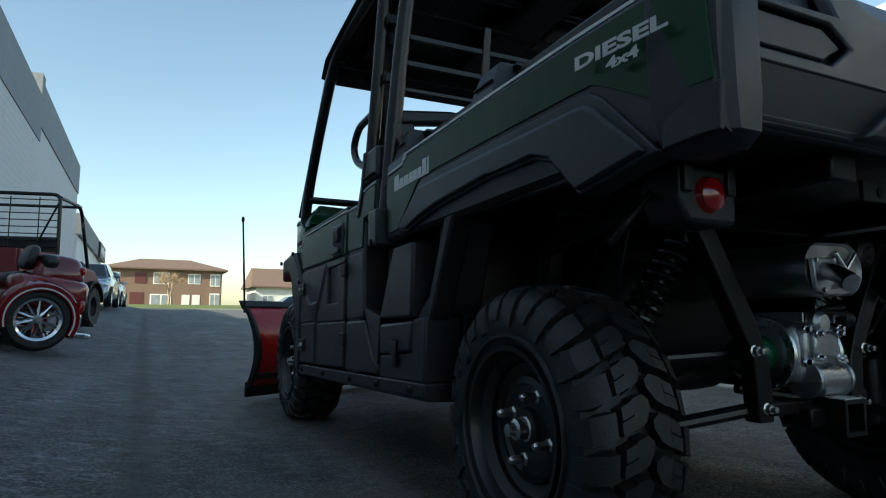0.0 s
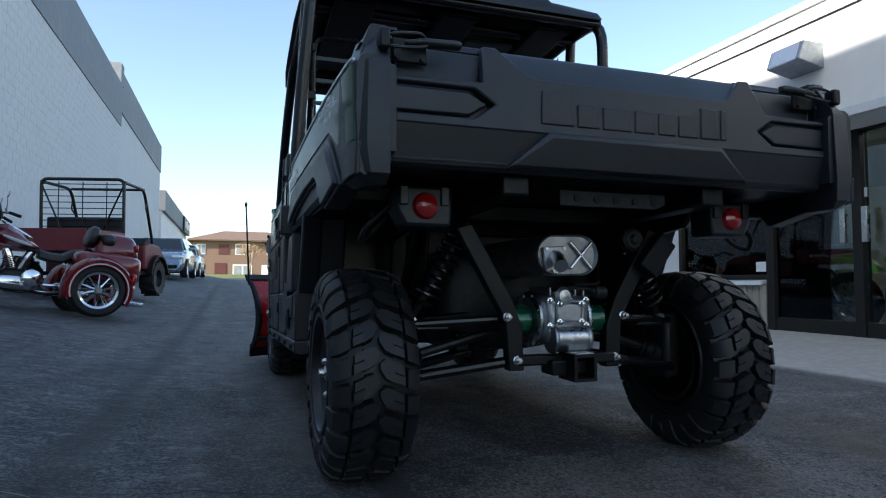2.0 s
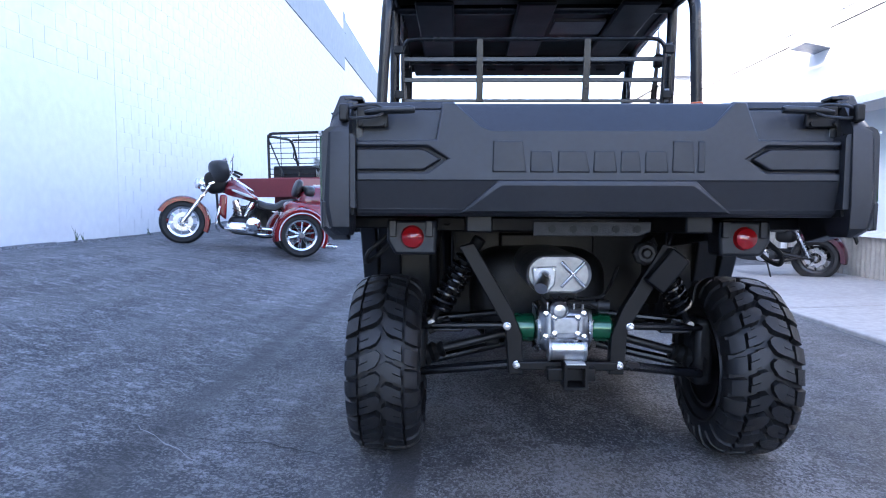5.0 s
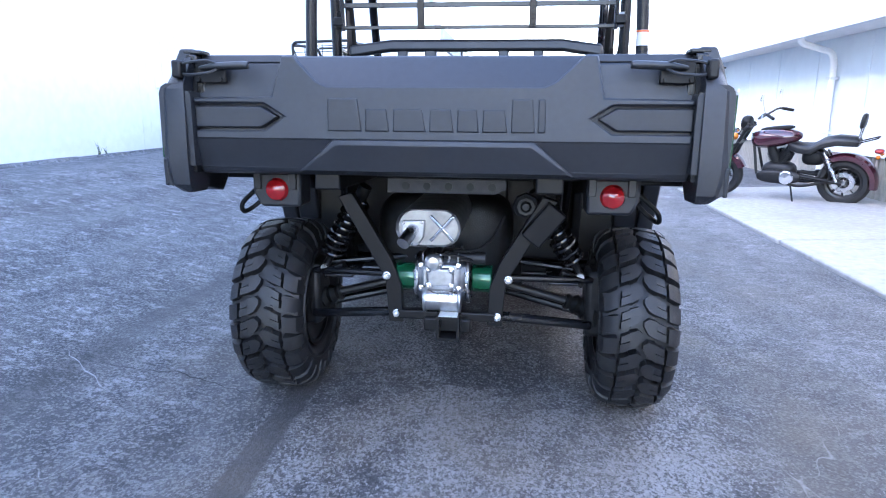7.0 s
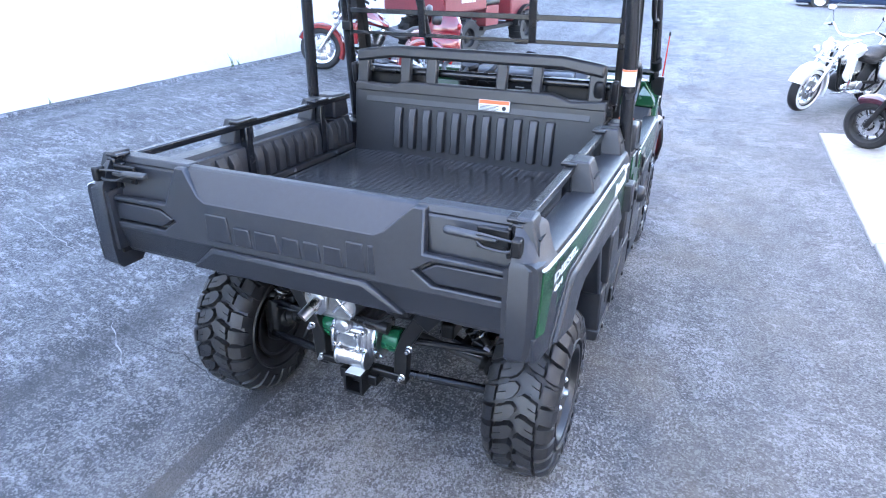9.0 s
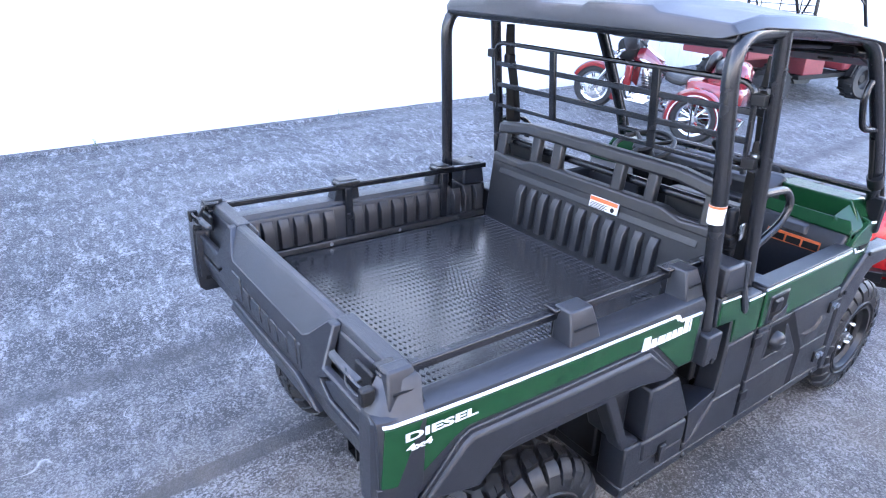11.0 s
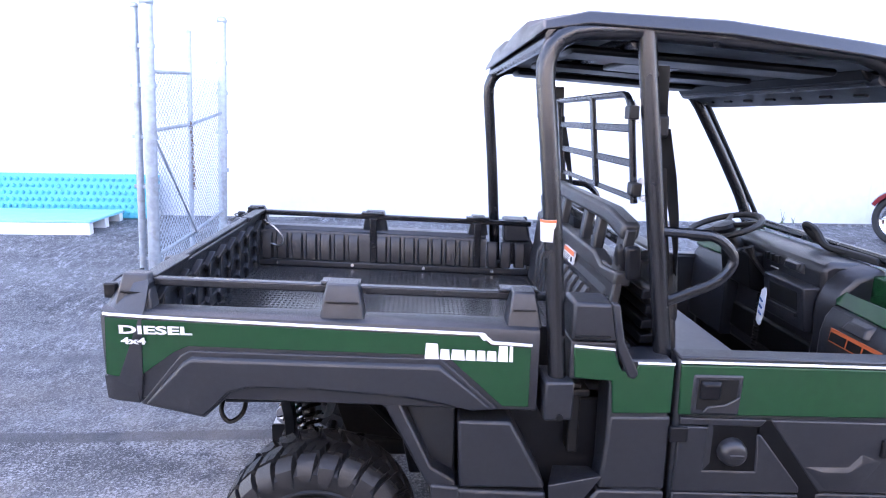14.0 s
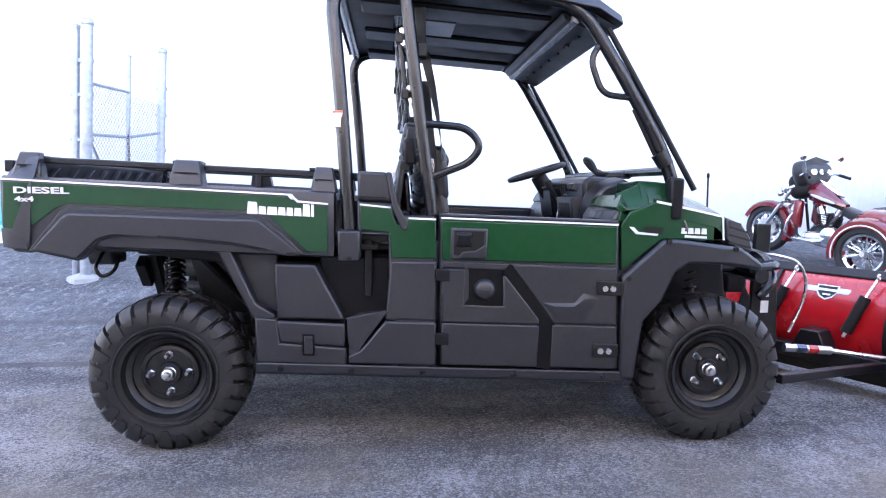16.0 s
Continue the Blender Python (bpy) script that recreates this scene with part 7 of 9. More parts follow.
def blade_y(z):
    """How far the blade's hollow draws back at a height."""
    k = (z - 0.3) / 0.3
    return -0.11 + 0.13 * k * k


zs = [0.06 + 0.54 * i / 12 for i in range(13)]
bm = B()
loft(bm, [[(x, blade_y(z), z) for z in zs] + [(x, blade_y(z) - 0.006, z) for z in reversed(zs)] for x in (-HALF, -0.3, 0.3, HALF)])
blade = part("blade", bm, M["plow_red"], PL, "glossy red curved blade", smooth=60)
bm = B()
box(bm, -HALF, HALF, blade_y(0.06) - 0.012, blade_y(0.06) + 0.006, 0.0, 0.1)
part("cutting_edge", bm, M["frame"], PL, bevel=0.003)
bm = B()
prism(bm, [(blade_y(0.6) - 0.012, 0.575), (blade_y(0.6) + 0.02, 0.585), (blade_y(0.6) + 0.06, 0.64), (blade_y(0.6) + 0.05, 0.645), (blade_y(0.6) - 0.012, 0.605)], "x", -HALF, HALF)
part("top_flap", bm, M["black"], PL, "black rubber top flap", bevel=0.004)
for x in (-HALF + 0.008, -0.33, 0.33, HALF - 0.008):
    bm = B()
    loft(bm, [[(x + e, blade_y(z), z) for z in zs] + [(x + e, blade_y(z) - 0.06 + 0.03 * abs(z - 0.3) / 0.3, z) for z in reversed(zs)] for e in (-0.012, 0.012)])
    part("rib", bm, M["frame"], PL)
bm = B()
box(bm, -HALF, HALF, blade_y(0.14) - 0.06, blade_y(0.14) - 0.004, 0.122, 0.158)
part("stiffener", bm, M["frame"], PL, bevel=0.004)
for x in (-0.235, 0.215):
    a, b = Vector((x, -0.1, 0.545)), Vector((x - 0.09, -0.17, 0.27))
    bm = B()
    cyl(bm, a.lerp(b, 0.14), a.lerp(b, 0.9), 0.03, n=16)
    tube(bm, [a.lerp(b, 0.14 + 0.76 * k / 24) for k in range(25)], lambda t: 0.03 + 0.003 * math.sin(t * 75), 16)
    sp = part("trip_spring", bm, M["black"], PL, "black sleeved trip spring")
    bm = B()
    cyl(bm, a + Vector((0.02, 0.05, 0.07)), a.lerp(b, 0.15), 0.009, n=8)
    lathe(bm, [(0.016 + 0.006 * math.cos(q), 0.006 * math.sin(q)) for q in (2 * math.pi * k / 8 for k in range(8))], Matrix.Translation(a + Vector((0.02, 0.05, 0.075))) @ Matrix.Rotation(radians(90), 4, "Y"), 12, closed=True)
    part("eye_bolt", bm, M["steel"], sp)
    bm = B()
    cyl(bm, a.lerp(b, 0.88), b, 0.01, n=8)
    part("lower_hook", bm, M["steel"], sp)
# the maker's mark: a shield on a winged bar
for nm, pts, m, off in (("mark_wing", [(-0.15, 0.528), (0.095, 0.528), (0.1, 0.518), (0.09, 0.498), (-0.148, 0.498), (-0.156, 0.512)], "white_paint", 0.0075),
                        ("mark_shield", [(-0.09, 0.54), (0.035, 0.54), (0.032, 0.5), (0.01, 0.472), (-0.028, 0.455), (-0.066, 0.472), (-0.086, 0.5)], "white_paint", 0.0085),
                        ("mark_field", [(-0.08, 0.534), (0.026, 0.534), (0.023, 0.502), (0.003, 0.478), (-0.028, 0.464), (-0.058, 0.478), (-0.077, 0.502)], "frame", 0.0095),
                        ("mark_bar", [(-0.12, 0.52), (0.07, 0.52), (0.07, 0.506), (-0.12, 0.506)], "white_paint", 0.0105),
                        ("mark_bar", [(-0.05, 0.492), (0.0, 0.492), (-0.005, 0.482), (-0.045, 0.482)], "white_paint", 0.0105)):
    bm = B()
    loft(bm, [[(x, blade_y(z) - off + e, z) for x, z in pts] for e in (0.0, 0.0008)])
    part(nm, bm, M[m], PL)
# push frame back to the vehicle
for s in (1, -1):
    bm = B()
    tube(bm, [(s * 0.35, -0.2, 0.16), (s * 0.3, -1.02 - 0.18 * s, 0.24)], 0.03, 4)
    part("push_arm", bm, M["frame"], PL, bevel=0.004)
bm = B()
box(bm, -0.55, 0.55, -0.24, -0.15, 0.11, 0.19)
part("pivot_beam", bm, M["frame"], PL, bevel=0.006)
bm = B()
prism(bm, [(-0.1, 0.19), (0.1, 0.19), (0.05, 0.3), (-0.05, 0.3)], "y", -0.3, -0.16)
part("swivel_block", bm, M["frame"], PL, bevel=0.006)
bm = B()
cyl(bm, (0.07, -0.71, 0.27), (0.2, -0.48, 0.25), 0.022, n=12)
cyl(bm, (0.2, -0.48, 0.25), (0.4, -0.16, 0.2), 0.012, n=10)
cylr = part("angle_strut", bm, M["steel"], PL, "steel angle strut with red and blue bands")
for k, m in ((0.25, "car_blue"), (0.5, "red")):
    bm = B()
    p, q = Vector((0.07, -0.71, 0.27)), Vector((0.2, -0.48, 0.25))
    cyl(bm, p.lerp(q, k), p.lerp(q, k + 0.2), 0.0235, n=12)
    part("band", bm, M[m], cylr)
for x, m in ((-HALF + 0.01, "black"), (HALF - 0.01, "red")):
    bm = B()
    cyl(bm, (x, blade_y(0.6), 0.56), (x * 1.03, blade_y(0.6) + 0.02, 1.2), 0.008, 0.006, 6)
    mk = part("marker_rod", bm, M[m], PL, "thin guide rod at the blade's end")
    bm = B()
    blob(bm, pose(x * 1.03, blade_y(0.6) + 0.02, 1.2), 0.011, 0.011, 0.022, 2, 8, 6)
    part("rod_tip", bm, M["black"], mk)
# lift mast before the grille, winch cable
mast = thing("plough_mast", "black plough mount bolted before the grille", "mount")
for s in (1, -1):
    bm = B()
    box(bm, s * 0.2 - 0.02, s * 0.2 + 0.02, 2.865, 2.945, 0.32, 0.95)
    part("upright", bm, M["frame"], mast, bevel=0.006)
    bm = B()
    prism(bm, [(2.72, 0.34), (2.95, 0.2), (2.95, 0.36), (2.8, 0.62)], "x", s * 0.24 - 0.006, s * 0.24 + 0.006)
    part("gusset", bm, M["frame"], mast, bevel=0.003)
bm = B()
box(bm, -0.22, 0.22, 2.88, 2.93, 0.72, 0.76)
part("cross_bar", bm, M["frame"], mast, bevel=0.006)
bm = B()
box(bm, -0.1, 0.1, 2.78, 2.9, 0.56, 0.68)
part("winch_body", bm, M["dark_metal"], mast, bevel=0.015)
bm = B()
tube(bm, [(0.1, 2.86, 0.78), (0.28, 2.93, 0.795), (0.3, 3.06, 0.76), (0.3, 3.11, 0.66), (0.3, 3.095, 0.537), (0.3, 3.025, 0.382)], 0.008, 8, 0.08)
part("winch_cable", bm, M["steel"], mast, "looped steel cable")
bm = B()
cyl(bm, (-0.58, 2.68, 0.72), (0.58, 2.68, 0.72), 0.034, n=14)
part("push_bar", bm, M["tube"], mast)
for s in (1, -1):
    bm = B()
    prism(bm, [(2.7, 0.36), (2.86, 0.36), (2.84, 0.7), (2.72, 0.7)], "x", s * 0.44, s * 0.455)
    part("side_plate", bm, M["frame"], mast, bevel=0.004)
for z in (0.52, 0.6):
    bm = B()
    box(bm, 0.456, 0.459, 2.76, 2.8, z, z + 0.06)
    part("label", bm, M["label"], mast)


# ---------------------------------------------------------------- motorcycles
def bike_wheel(parent, x, y, r, w, spokes=9, rim="chrome", white=False, disc=True, name="wheel"):
    turn = Matrix.Translation((x, y, r)) @ Matrix.Rotation(radians(90), 4, "Y")
    h = w / 2
    rr = r * 0.68
    bm = B()
    lathe(bm, [(rr, -h * 0.7), (rr * 1.08, -h * 0.98), (r * 0.88, -h), (r * 0.96, -h * 0.72), (r, -h * 0.3), (r, h * 0.3), (r * 0.96, h * 0.72), (r * 0.88, h), (rr * 1.08, h * 0.98), (rr, h * 0.7)], turn, 32, closed=True)
    tyre = part(name, bm, M["rubber_plain"], parent)
    bm = B()
    lathe(bm, [(rr * 1.02, -h * 0.72), (rr * 1.03, -h * 0.6), (rr * 0.93, -h * 0.5), (rr * 0.9, 0), (rr * 0.93, h * 0.5), (rr * 1.03, h * 0.6), (rr * 1.02, h * 0.72), (rr * 0.88, h * 0.55), (rr * 0.85, 0), (rr * 0.88, -h * 0.55)], turn, 32, closed=True)
    part("rim", bm, M[rim], tyre)
    for k in range(spokes):
        a = 2 * math.pi * k / spokes
        bm = B()
        p = turn @ Vector((0.035 * math.cos(a), 0.035 * math.sin(a), h * 0.35))
        q = turn @ Vector((rr * 0.92 * math.cos(a + 0.05), rr * 0.92 * math.sin(a + 0.05), h * 0.3))
        cyl(bm, p, q, rr * 0.055, rr * 0.04, 5)
        p = turn @ Vector((0.035 * math.cos(a), 0.035 * math.sin(a), -h * 0.35))
        q = turn @ Vector((rr * 0.92 * math.cos(a - 0.05), rr * 0.92 * math.sin(a - 0.05), -h * 0.3))
        cyl(bm, p, q, rr * 0.055, rr * 0.04, 5)
        part("spoke", bm, M[rim], tyre)
    bm = B()
    lathe(bm, [(0, -h * 0.85), (0.03, -h * 0.85), (0.045, -h * 0.5), (0.04, 0), (0.045, h * 0.5), (0.03, h * 0.85), (0, h * 0.85)], turn, 14)
    part("hub", bm, M["steel"], tyre)
    bm = B()
    for e in (-1, 1) if disc else ():
        lathe(bm, [(0.07, e * h * 0.62), (rr * 0.62, e * h * 0.62), (rr * 0.62, e * h * 0.68), (0.07, e * h * 0.68)], turn, 24, closed=True)
    if disc:
        part("brake_disc", bm, M["steel"], tyre)
    else:
        bm.free()
    if white:
        for e in (-1, 1):
            bm = B()
            lathe(bm, [(r * 0.72, e * (h * 0.985 + 0.002)), (r * 0.86, e * (h + 0.003))], turn, 32)
            part("white_wall", bm, M["bike_white"], tyre)
    return tyre


def v_twin(parent, y, z, case="chrome", barrel="dark_metal"):
    bm = B()
    blob(bm, pose(0, y, z - 0.14), 0.13, 0.2, 0.14, 3)
    eng = part("engine", bm, M["dark_metal"], parent)
    for a in (22, -22):
        m = pose(0, y, z - 0.1, a, 0, 0)
        for k in range(9):
            bm = B()
            lathe(bm, [(0.0, 0), (0.075 if k < 8 else 0.06, 0), (0.075 if k < 8 else 0.05, 0.012), (0.0, 0.012)], m @ Matrix.Translation((0, 0, 0.08 + 0.022 * k)), 14)
            part("cooling_fin", bm, M[barrel], eng)
        bm = B()
        lathe(bm, [(0.055, 0), (0.055, 0.2), (0.05, 0.29), (0.0, 0.3)], m @ Matrix.Translation((0, 0, 0.06)), 12)
        part("cylinder", bm, M[case], eng)
    bm = B()
    blob(bm, pose(-0.15, y - 0.03, z - 0.17), 0.05, 0.26, 0.085, 2.6)
    part("primary_cover", bm, M[case], eng)
    bm = B()
    lathe(bm, [(0, 0.02), (0.07, 0.015), (0.085, 0)], Matrix.Translation((-0.195, y - 0.13, z - 0.17)) @ Matrix.Rotation(radians(-90), 4, "Y"), 20)
    part("clutch_cover", bm, M["chrome"], eng)
    bm = B()
    lathe(bm, [(0, 0.05), (0.085, 0.045), (0.1, 0.02), (0.1, -0.03)], Matrix.Translation((0.1, y, z + 0.06)) @ Matrix.Rotation(radians(90), 4, "Y"), 20)
    part("air_cleaner", bm, M[case], eng)
    return eng


def motorcycle(name, label, paint, at, wb=1.6, rf=0.32, rr=0.32, tank="maroon", style="cruiser", chrome="chrome", group="", white=False, category="motorcycle"):
    b = thing(name, label, category, group, at)
    touring = style in ("touring", "trike")
    P = lambda nm, bm, mat, lab="", bv=0.0, par=None: part(nm, bm, M[mat], par or b, lab, bv)
    dirt = style == "dirt"
    bike_wheel(b, 0, wb, rf, 0.08 if dirt else 0.13, 14 if dirt else 9, "steel" if dirt else chrome, white)
    if style != "trike":
        bike_wheel(b, 0, 0, rr, 0.11 if dirt else 0.15, 14 if dirt else 9, "steel" if dirt else chrome, white)
    # fork
    top = Vector((0, wb - 0.36, 0.98 if not dirt else 1.0))
    for s in (1, -1):
        bm = B()
        e = Vector((s * 0.11, wb, rf))
        f = top + Vector((s * 0.11, 0, 0))
        cyl(bm, e, e.lerp(f, 0.5), 0.03, n=12)
        cyl(bm, e.lerp(f, 0.5), f, 0.024, n=12)
        P("fork_leg", bm, "chrome" if chrome == "chrome" else "dark_metal")
    for k in (0.62, 0.92):
        bm = B()
        c = Vector((0, wb, rf)).lerp(top, k)
        obox(bm, Matrix.Translation(c) @ Matrix.Rotation(radians(-28), 4, "X"), 0.3, 0.09, 0.04)
        P("fork_yoke", bm, chrome if touring else "dark_metal", bv=0.01)
    # mudguards
    w = 0.075 if style == "cruiser" else 0.095
    cut = [(-w, -0.05), (-w, 0.0), (-w * 0.7, 0.022), (0, 0.03), (w * 0.7, 0.022), (w, 0.0), (w, -0.05), (w - 0.008, -0.05), (w - 0.012, 0.0), (w * 0.6, 0.014), (0, 0.02), (-w * 0.6, 0.014), (-w + 0.012, 0.0), (-w + 0.008, -0.05)]
    bm = B()
    if dirt:
        bent(bm, cut, (wb - 0.05, rf + 0.16), rf + 0.04, 45, 130, 10)
    else:
        bent(bm, cut, (wb, rf), rf + 0.025, 20 if touring else 60, 200 if touring else 160, 18)
    P("front_mudguard", bm, paint)
    if style != "trike":
        w2 = 0.1
        cut2 = [(x * w2 / w, o) for x, o in cut]
        bm = B()
        bent(bm, cut2, (0, rr + (0.12 if dirt else 0)), rr + 0.04, 60, 190 if not dirt else 150, 16)
        P("rear_mudguard", bm, paint)
    # frame
    for s in (1, -1):
        bm = B()
        tube(bm, [(s * 0.05, wb - 0.4, 0.86), (s * 0.14, wb - 0.5, 0.3), (s * 0.14, 0.45, 0.22), (s * 0.12, 0.1, 0.32), (s * 0.1, 0.25, 0.66), (s * 0.04, wb - 0.45, 0.84)], 0.018, 8, 0.1)
        P("frame_tube", bm, "frame")
        if style != "trike":
            bm = B()
            a, c = Vector((s * 0.14, 0.05, rr + 0.02)), Vector((s * 0.13, 0.22, 0.66))
            cyl(bm, a, c, 0.018, n=10)
            u = Vector((1, 0, 0))
            d = (c - a).normalized()
            v = d.cross(u)
            tube(bm, [a.lerp(c, 0.2 + 0.65 * k / 60) + (u * math.cos(k * 0.8) + v * math.sin(k * 0.8)) * 0.027 for k in range(61)], 0.006, 5)
            P("shock", bm, "chrome")
            bm = B()
            tube(bm, [(s * 0.11, 0, rr), (s * 0.12, 0.5, 0.36)], 0.025, 8)
            P("swing_arm", bm, "frame")
    v_twin(b, wb * 0.5, 0.5, "chrome" if touring else "dark_metal")
    # tank: a teardrop
    bm = B()
    if style == "trike":
        rings = []
        for y, lo, hi, h in ((1.12, 0.82, 0.93, 0.06), (1.07, 0.79, 1.0, 0.13), (0.97, 0.77, 1.02, 0.165), (0.84, 0.76, 0.95, 0.16), (0.72, 0.755, 0.86, 0.12), (0.62, 0.76, 0.8, 0.05)):
            m = (lo + hi) / 2
            rings.append([(-h * 0.6, y, lo), (-h, y, m - 0.02), (-h * 0.9, y, m + (hi - m) * 0.45), (-h * 0.45, y, hi), (h * 0.45, y, hi), (h * 0.9, y, m + (hi - m) * 0.45), (h, y, m - 0.02), (h * 0.6, y, lo)])
        loft(bm, rings)
    else:
        blob(bm, pose(0, wb * 0.54, 0.8, -7), 0.155, 0.3, 0.115, 2.3, 24, 14, lambda q: Vector((q.x * (0.82 + 0.45 * (q.y + 0.3) / 0.6), q.y, q.z * (0.75 + 0.5 * (q.y + 0.3) / 0.6))))
    tk = P("tank", bm, tank, "rounded painted fuel tank")
    bm = B()
    if style == "trike":
        blob(bm, pose(0, 0.86, 0.965, 27), 0.05, 0.2, 0.022, 3)
    else:
        blob(bm, pose(0, wb * 0.54, 0.915, -7), 0.045, 0.2, 0.03, 2.5)
    P("tank_console", bm, "chrome" if touring else "black", par=tk)
    if touring:
        for s in (1, -1):
            bm = B()
            blob(bm, pose(s * 0.15, wb * 0.53, 0.83, 14 if style == "trike" else -7, 0, -s * 7), 0.014, 0.16, 0.02, 2.5)
            P("tank_badge", bm, "silver_decal", par=tk)
    # seat
    bm = B()
    line = ((0.62, 0.76, 0.1), (0.5, 0.73, 0.14), (0.36, 0.73, 0.17), (0.26, 0.8, 0.16), (0.1, 0.84, 0.14), (-0.12, 0.83, 0.1)) if not dirt else ((0.95, 0.9, 0.07), (0.6, 0.9, 0.08), (0.2, 0.93, 0.08), (-0.2, 0.95, 0.06))
    loft(bm, [[(-h, y, z - 0.1), (-h, y, z - 0.02), (-h * 0.6, y, z + 0.012), (h * 0.6, y, z + 0.012), (h, y, z - 0.02), (h, y, z - 0.1)] for y, z, h in line])
    P("seat", bm, "leather", "black vinyl saddle", 0.02)
    # handlebar
    hz, hy = 1.08, wb - 0.47
    bm = B()
    tube(bm, [(-0.4, hy - 0.22, hz + 0.02), (-0.3, hy - 0.12, hz + 0.06), (-0.1, hy + 0.02, hz - 0.04), (0.1, hy + 0.02, hz - 0.04), (0.3, hy - 0.12, hz + 0.06), (0.4, hy - 0.22, hz + 0.02)], 0.013, 8, 0.06)
    bar = P("handlebar", bm, chrome)
    for s in (1, -1):
        bm = B()
        cyl(bm, (s * 0.33, hy - 0.15, hz + 0.045), (s * 0.43, hy - 0.25, hz + 0.01), 0.02, n=10)
        P("grip", bm, "black", par=bar)
        bm = B()
        tube(bm, [(s * 0.33, hy - 0.1, hz + 0.05), (s * 0.43, hy - 0.12, hz + 0.02)], 0.008, 6)
        P("lever", bm, "chrome", par=bar)
        if not dirt:
            bm = B()
            tube(bm, [(s * 0.3, hy - 0.12, hz + 0.06), (s * 0.36, hy - 0.1, hz + 0.22)], 0.006, 6)
            blob(bm, pose(s * 0.39, hy - 0.1, hz + 0.25, 10), 0.06, 0.012, 0.04, 2.5, 14, 8)
            P("mirror", bm, "chrome", par=bar)
    if not dirt:
        bm = B()
        blob(bm, pose(0, wb - 0.2, 0.9), 0.085, 0.09, 0.085, 2.2)
        hl = P("headlight", bm, "chrome")
        bm = B()
        blob(bm, pose(0, wb - 0.14, 0.9), 0.075, 0.045, 0.075, 2.2)
        P("lens", bm, "lens_clear", par=hl)
        for s in (1, -1):
            bm = B()
            blob(bm, pose(s * 0.19, wb - 0.22, 0.83), 0.045, 0.04, 0.045, 2)
            P("indicator" if not touring else "fog_lamp", bm, "chrome" if touring else "lens_orange")
        # exhausts along the right side
        for dz in (0, 0.09):
            bm = B()
            tube(bm, [(0.12, wb * 0.56 - dz, 0.6), (0.2, wb * 0.6 - dz, 0.4), (0.2, wb * 0.5, 0.24 + dz), (0.2, 0.3, 0.25 + dz)], 0.022, 10, 0.08)
            cyl(bm, (0.2, 0.35, 0.25 + dz), (0.2, -0.25, 0.27 + dz), 0.042, n=14)
            P("exhaust", bm, "chrome" if touring else "dark_metal")
    if style == "cruiser":
        for y in (0.34,):
            bm = B()
            blob(bm, pose(0, y, 0.58), 0.13, 0.13, 0.1, 3)
            P("side_cover", bm, "black")
        bm = B()
        obox(bm, pose(0, -0.42, 0.56, -20), 0.2, 0.02, 0.14)
        P("tail_plate", bm, "black", bv=0.006)
        bm = B()
        blob(bm, pose(0, -0.32, 0.68), 0.06, 0.05, 0.03, 2.5)
        P("tail_light", bm, "lens_red")
        for s in (1, -1):
            bm = B()
            blob(bm, pose(s * 0.13, -0.33, 0.63), 0.035, 0.025, 0.025, 2)
            P("indicator", bm, "lens_orange")
        bm = B()
        tube(bm, [(-0.1, 0.0, 0.74), (-0.09, -0.3, 0.84), (0.09, -0.3, 0.84), (0.1, 0.0, 0.74)], 0.008, 6, 0.04)
        tube(bm, [(-0.09, -0.12, 0.8), (0.09, -0.12, 0.8)], 0.006, 6)
        P("luggage_rack", bm, "black")
        bm = B()
        tube(bm, [(-0.06, -0.1, 0.78), (-0.06, -0.14, 1.0), (0.06, -0.14, 1.0), (0.06, -0.1, 0.78)], 0.008, 6, 0.03)
        br = P("backrest", bm, "chrome")
        bm = B()
        blob(bm, pose(0, -0.13, 1.02, 8), 0.09, 0.03, 0.09, 3)
        P("pad", bm, "leather", par=br)
        bm = B()
        blob(bm, pose(0, wb - 0.3, 0.97), 0.11, 0.07, 0.1, 2.6)
        P("fly_screen", bm, "black")
    if style != "trike" and not dirt:
        bm = B()
        tube(bm, [(-0.14, wb * 0.38, 0.26), (-0.27, wb * 0.38 - 0.08, 0.03), (-0.31, wb * 0.38 - 0.03, 0.025)], 0.011, 6)
        P("kickstand", bm, "black")
        bm = B()
        blob(bm, pose(0.14, 0.04, 0.32), 0.02, 0.2, 0.1, 3)
        P("belt_guard", bm, "black")
    if dirt:
        for s in (1, -1):
            bm = B()
            prism(bm, [(wb - 0.3, 0.95), (wb - 0.42, 0.62), (0.5, 0.7), (0.42, 0.92)], "x", s * 0.12, s * 0.15)
            P("shroud", bm, paint, bv=0.01)
        bm = B()
        prism(bm, [(-0.12, 0.85), (0.12, 0.85), (0.1, 1.1), (-0.1, 1.1)], "y", wb - 0.28, wb - 0.25)
        P("number_plate", bm, paint, bv=0.01)
    if touring:
        for s in (1, -1):
            bm = B()
            obox(bm, pose(s * 0.27, wb * 0.56, 0.3), 0.12, 0.3, 0.03)
            P("foot_board", bm, "chrome", bv=0.008)
            bm = B()
            tube(bm, [(s * 0.08, wb - 0.52, 0.75), (s * 0.3, wb - 0.46, 0.55), (s * 0.3, wb - 0.44, 0.32), (s * 0.08, wb - 0.5, 0.24)], 0.016, 8, 0.08)
            P("crash_bar", bm, "chrome")
            bm = B()
            prism(bm, [(wb - 0.56, 0.78), (wb - 0.46, 0.78), (wb - 0.46, 0.5), (wb - 0.58, 0.42)], "x", s * 0.15, s * 0.26)
            P("leg_shield", bm, paint, bv=0.03)
    return b


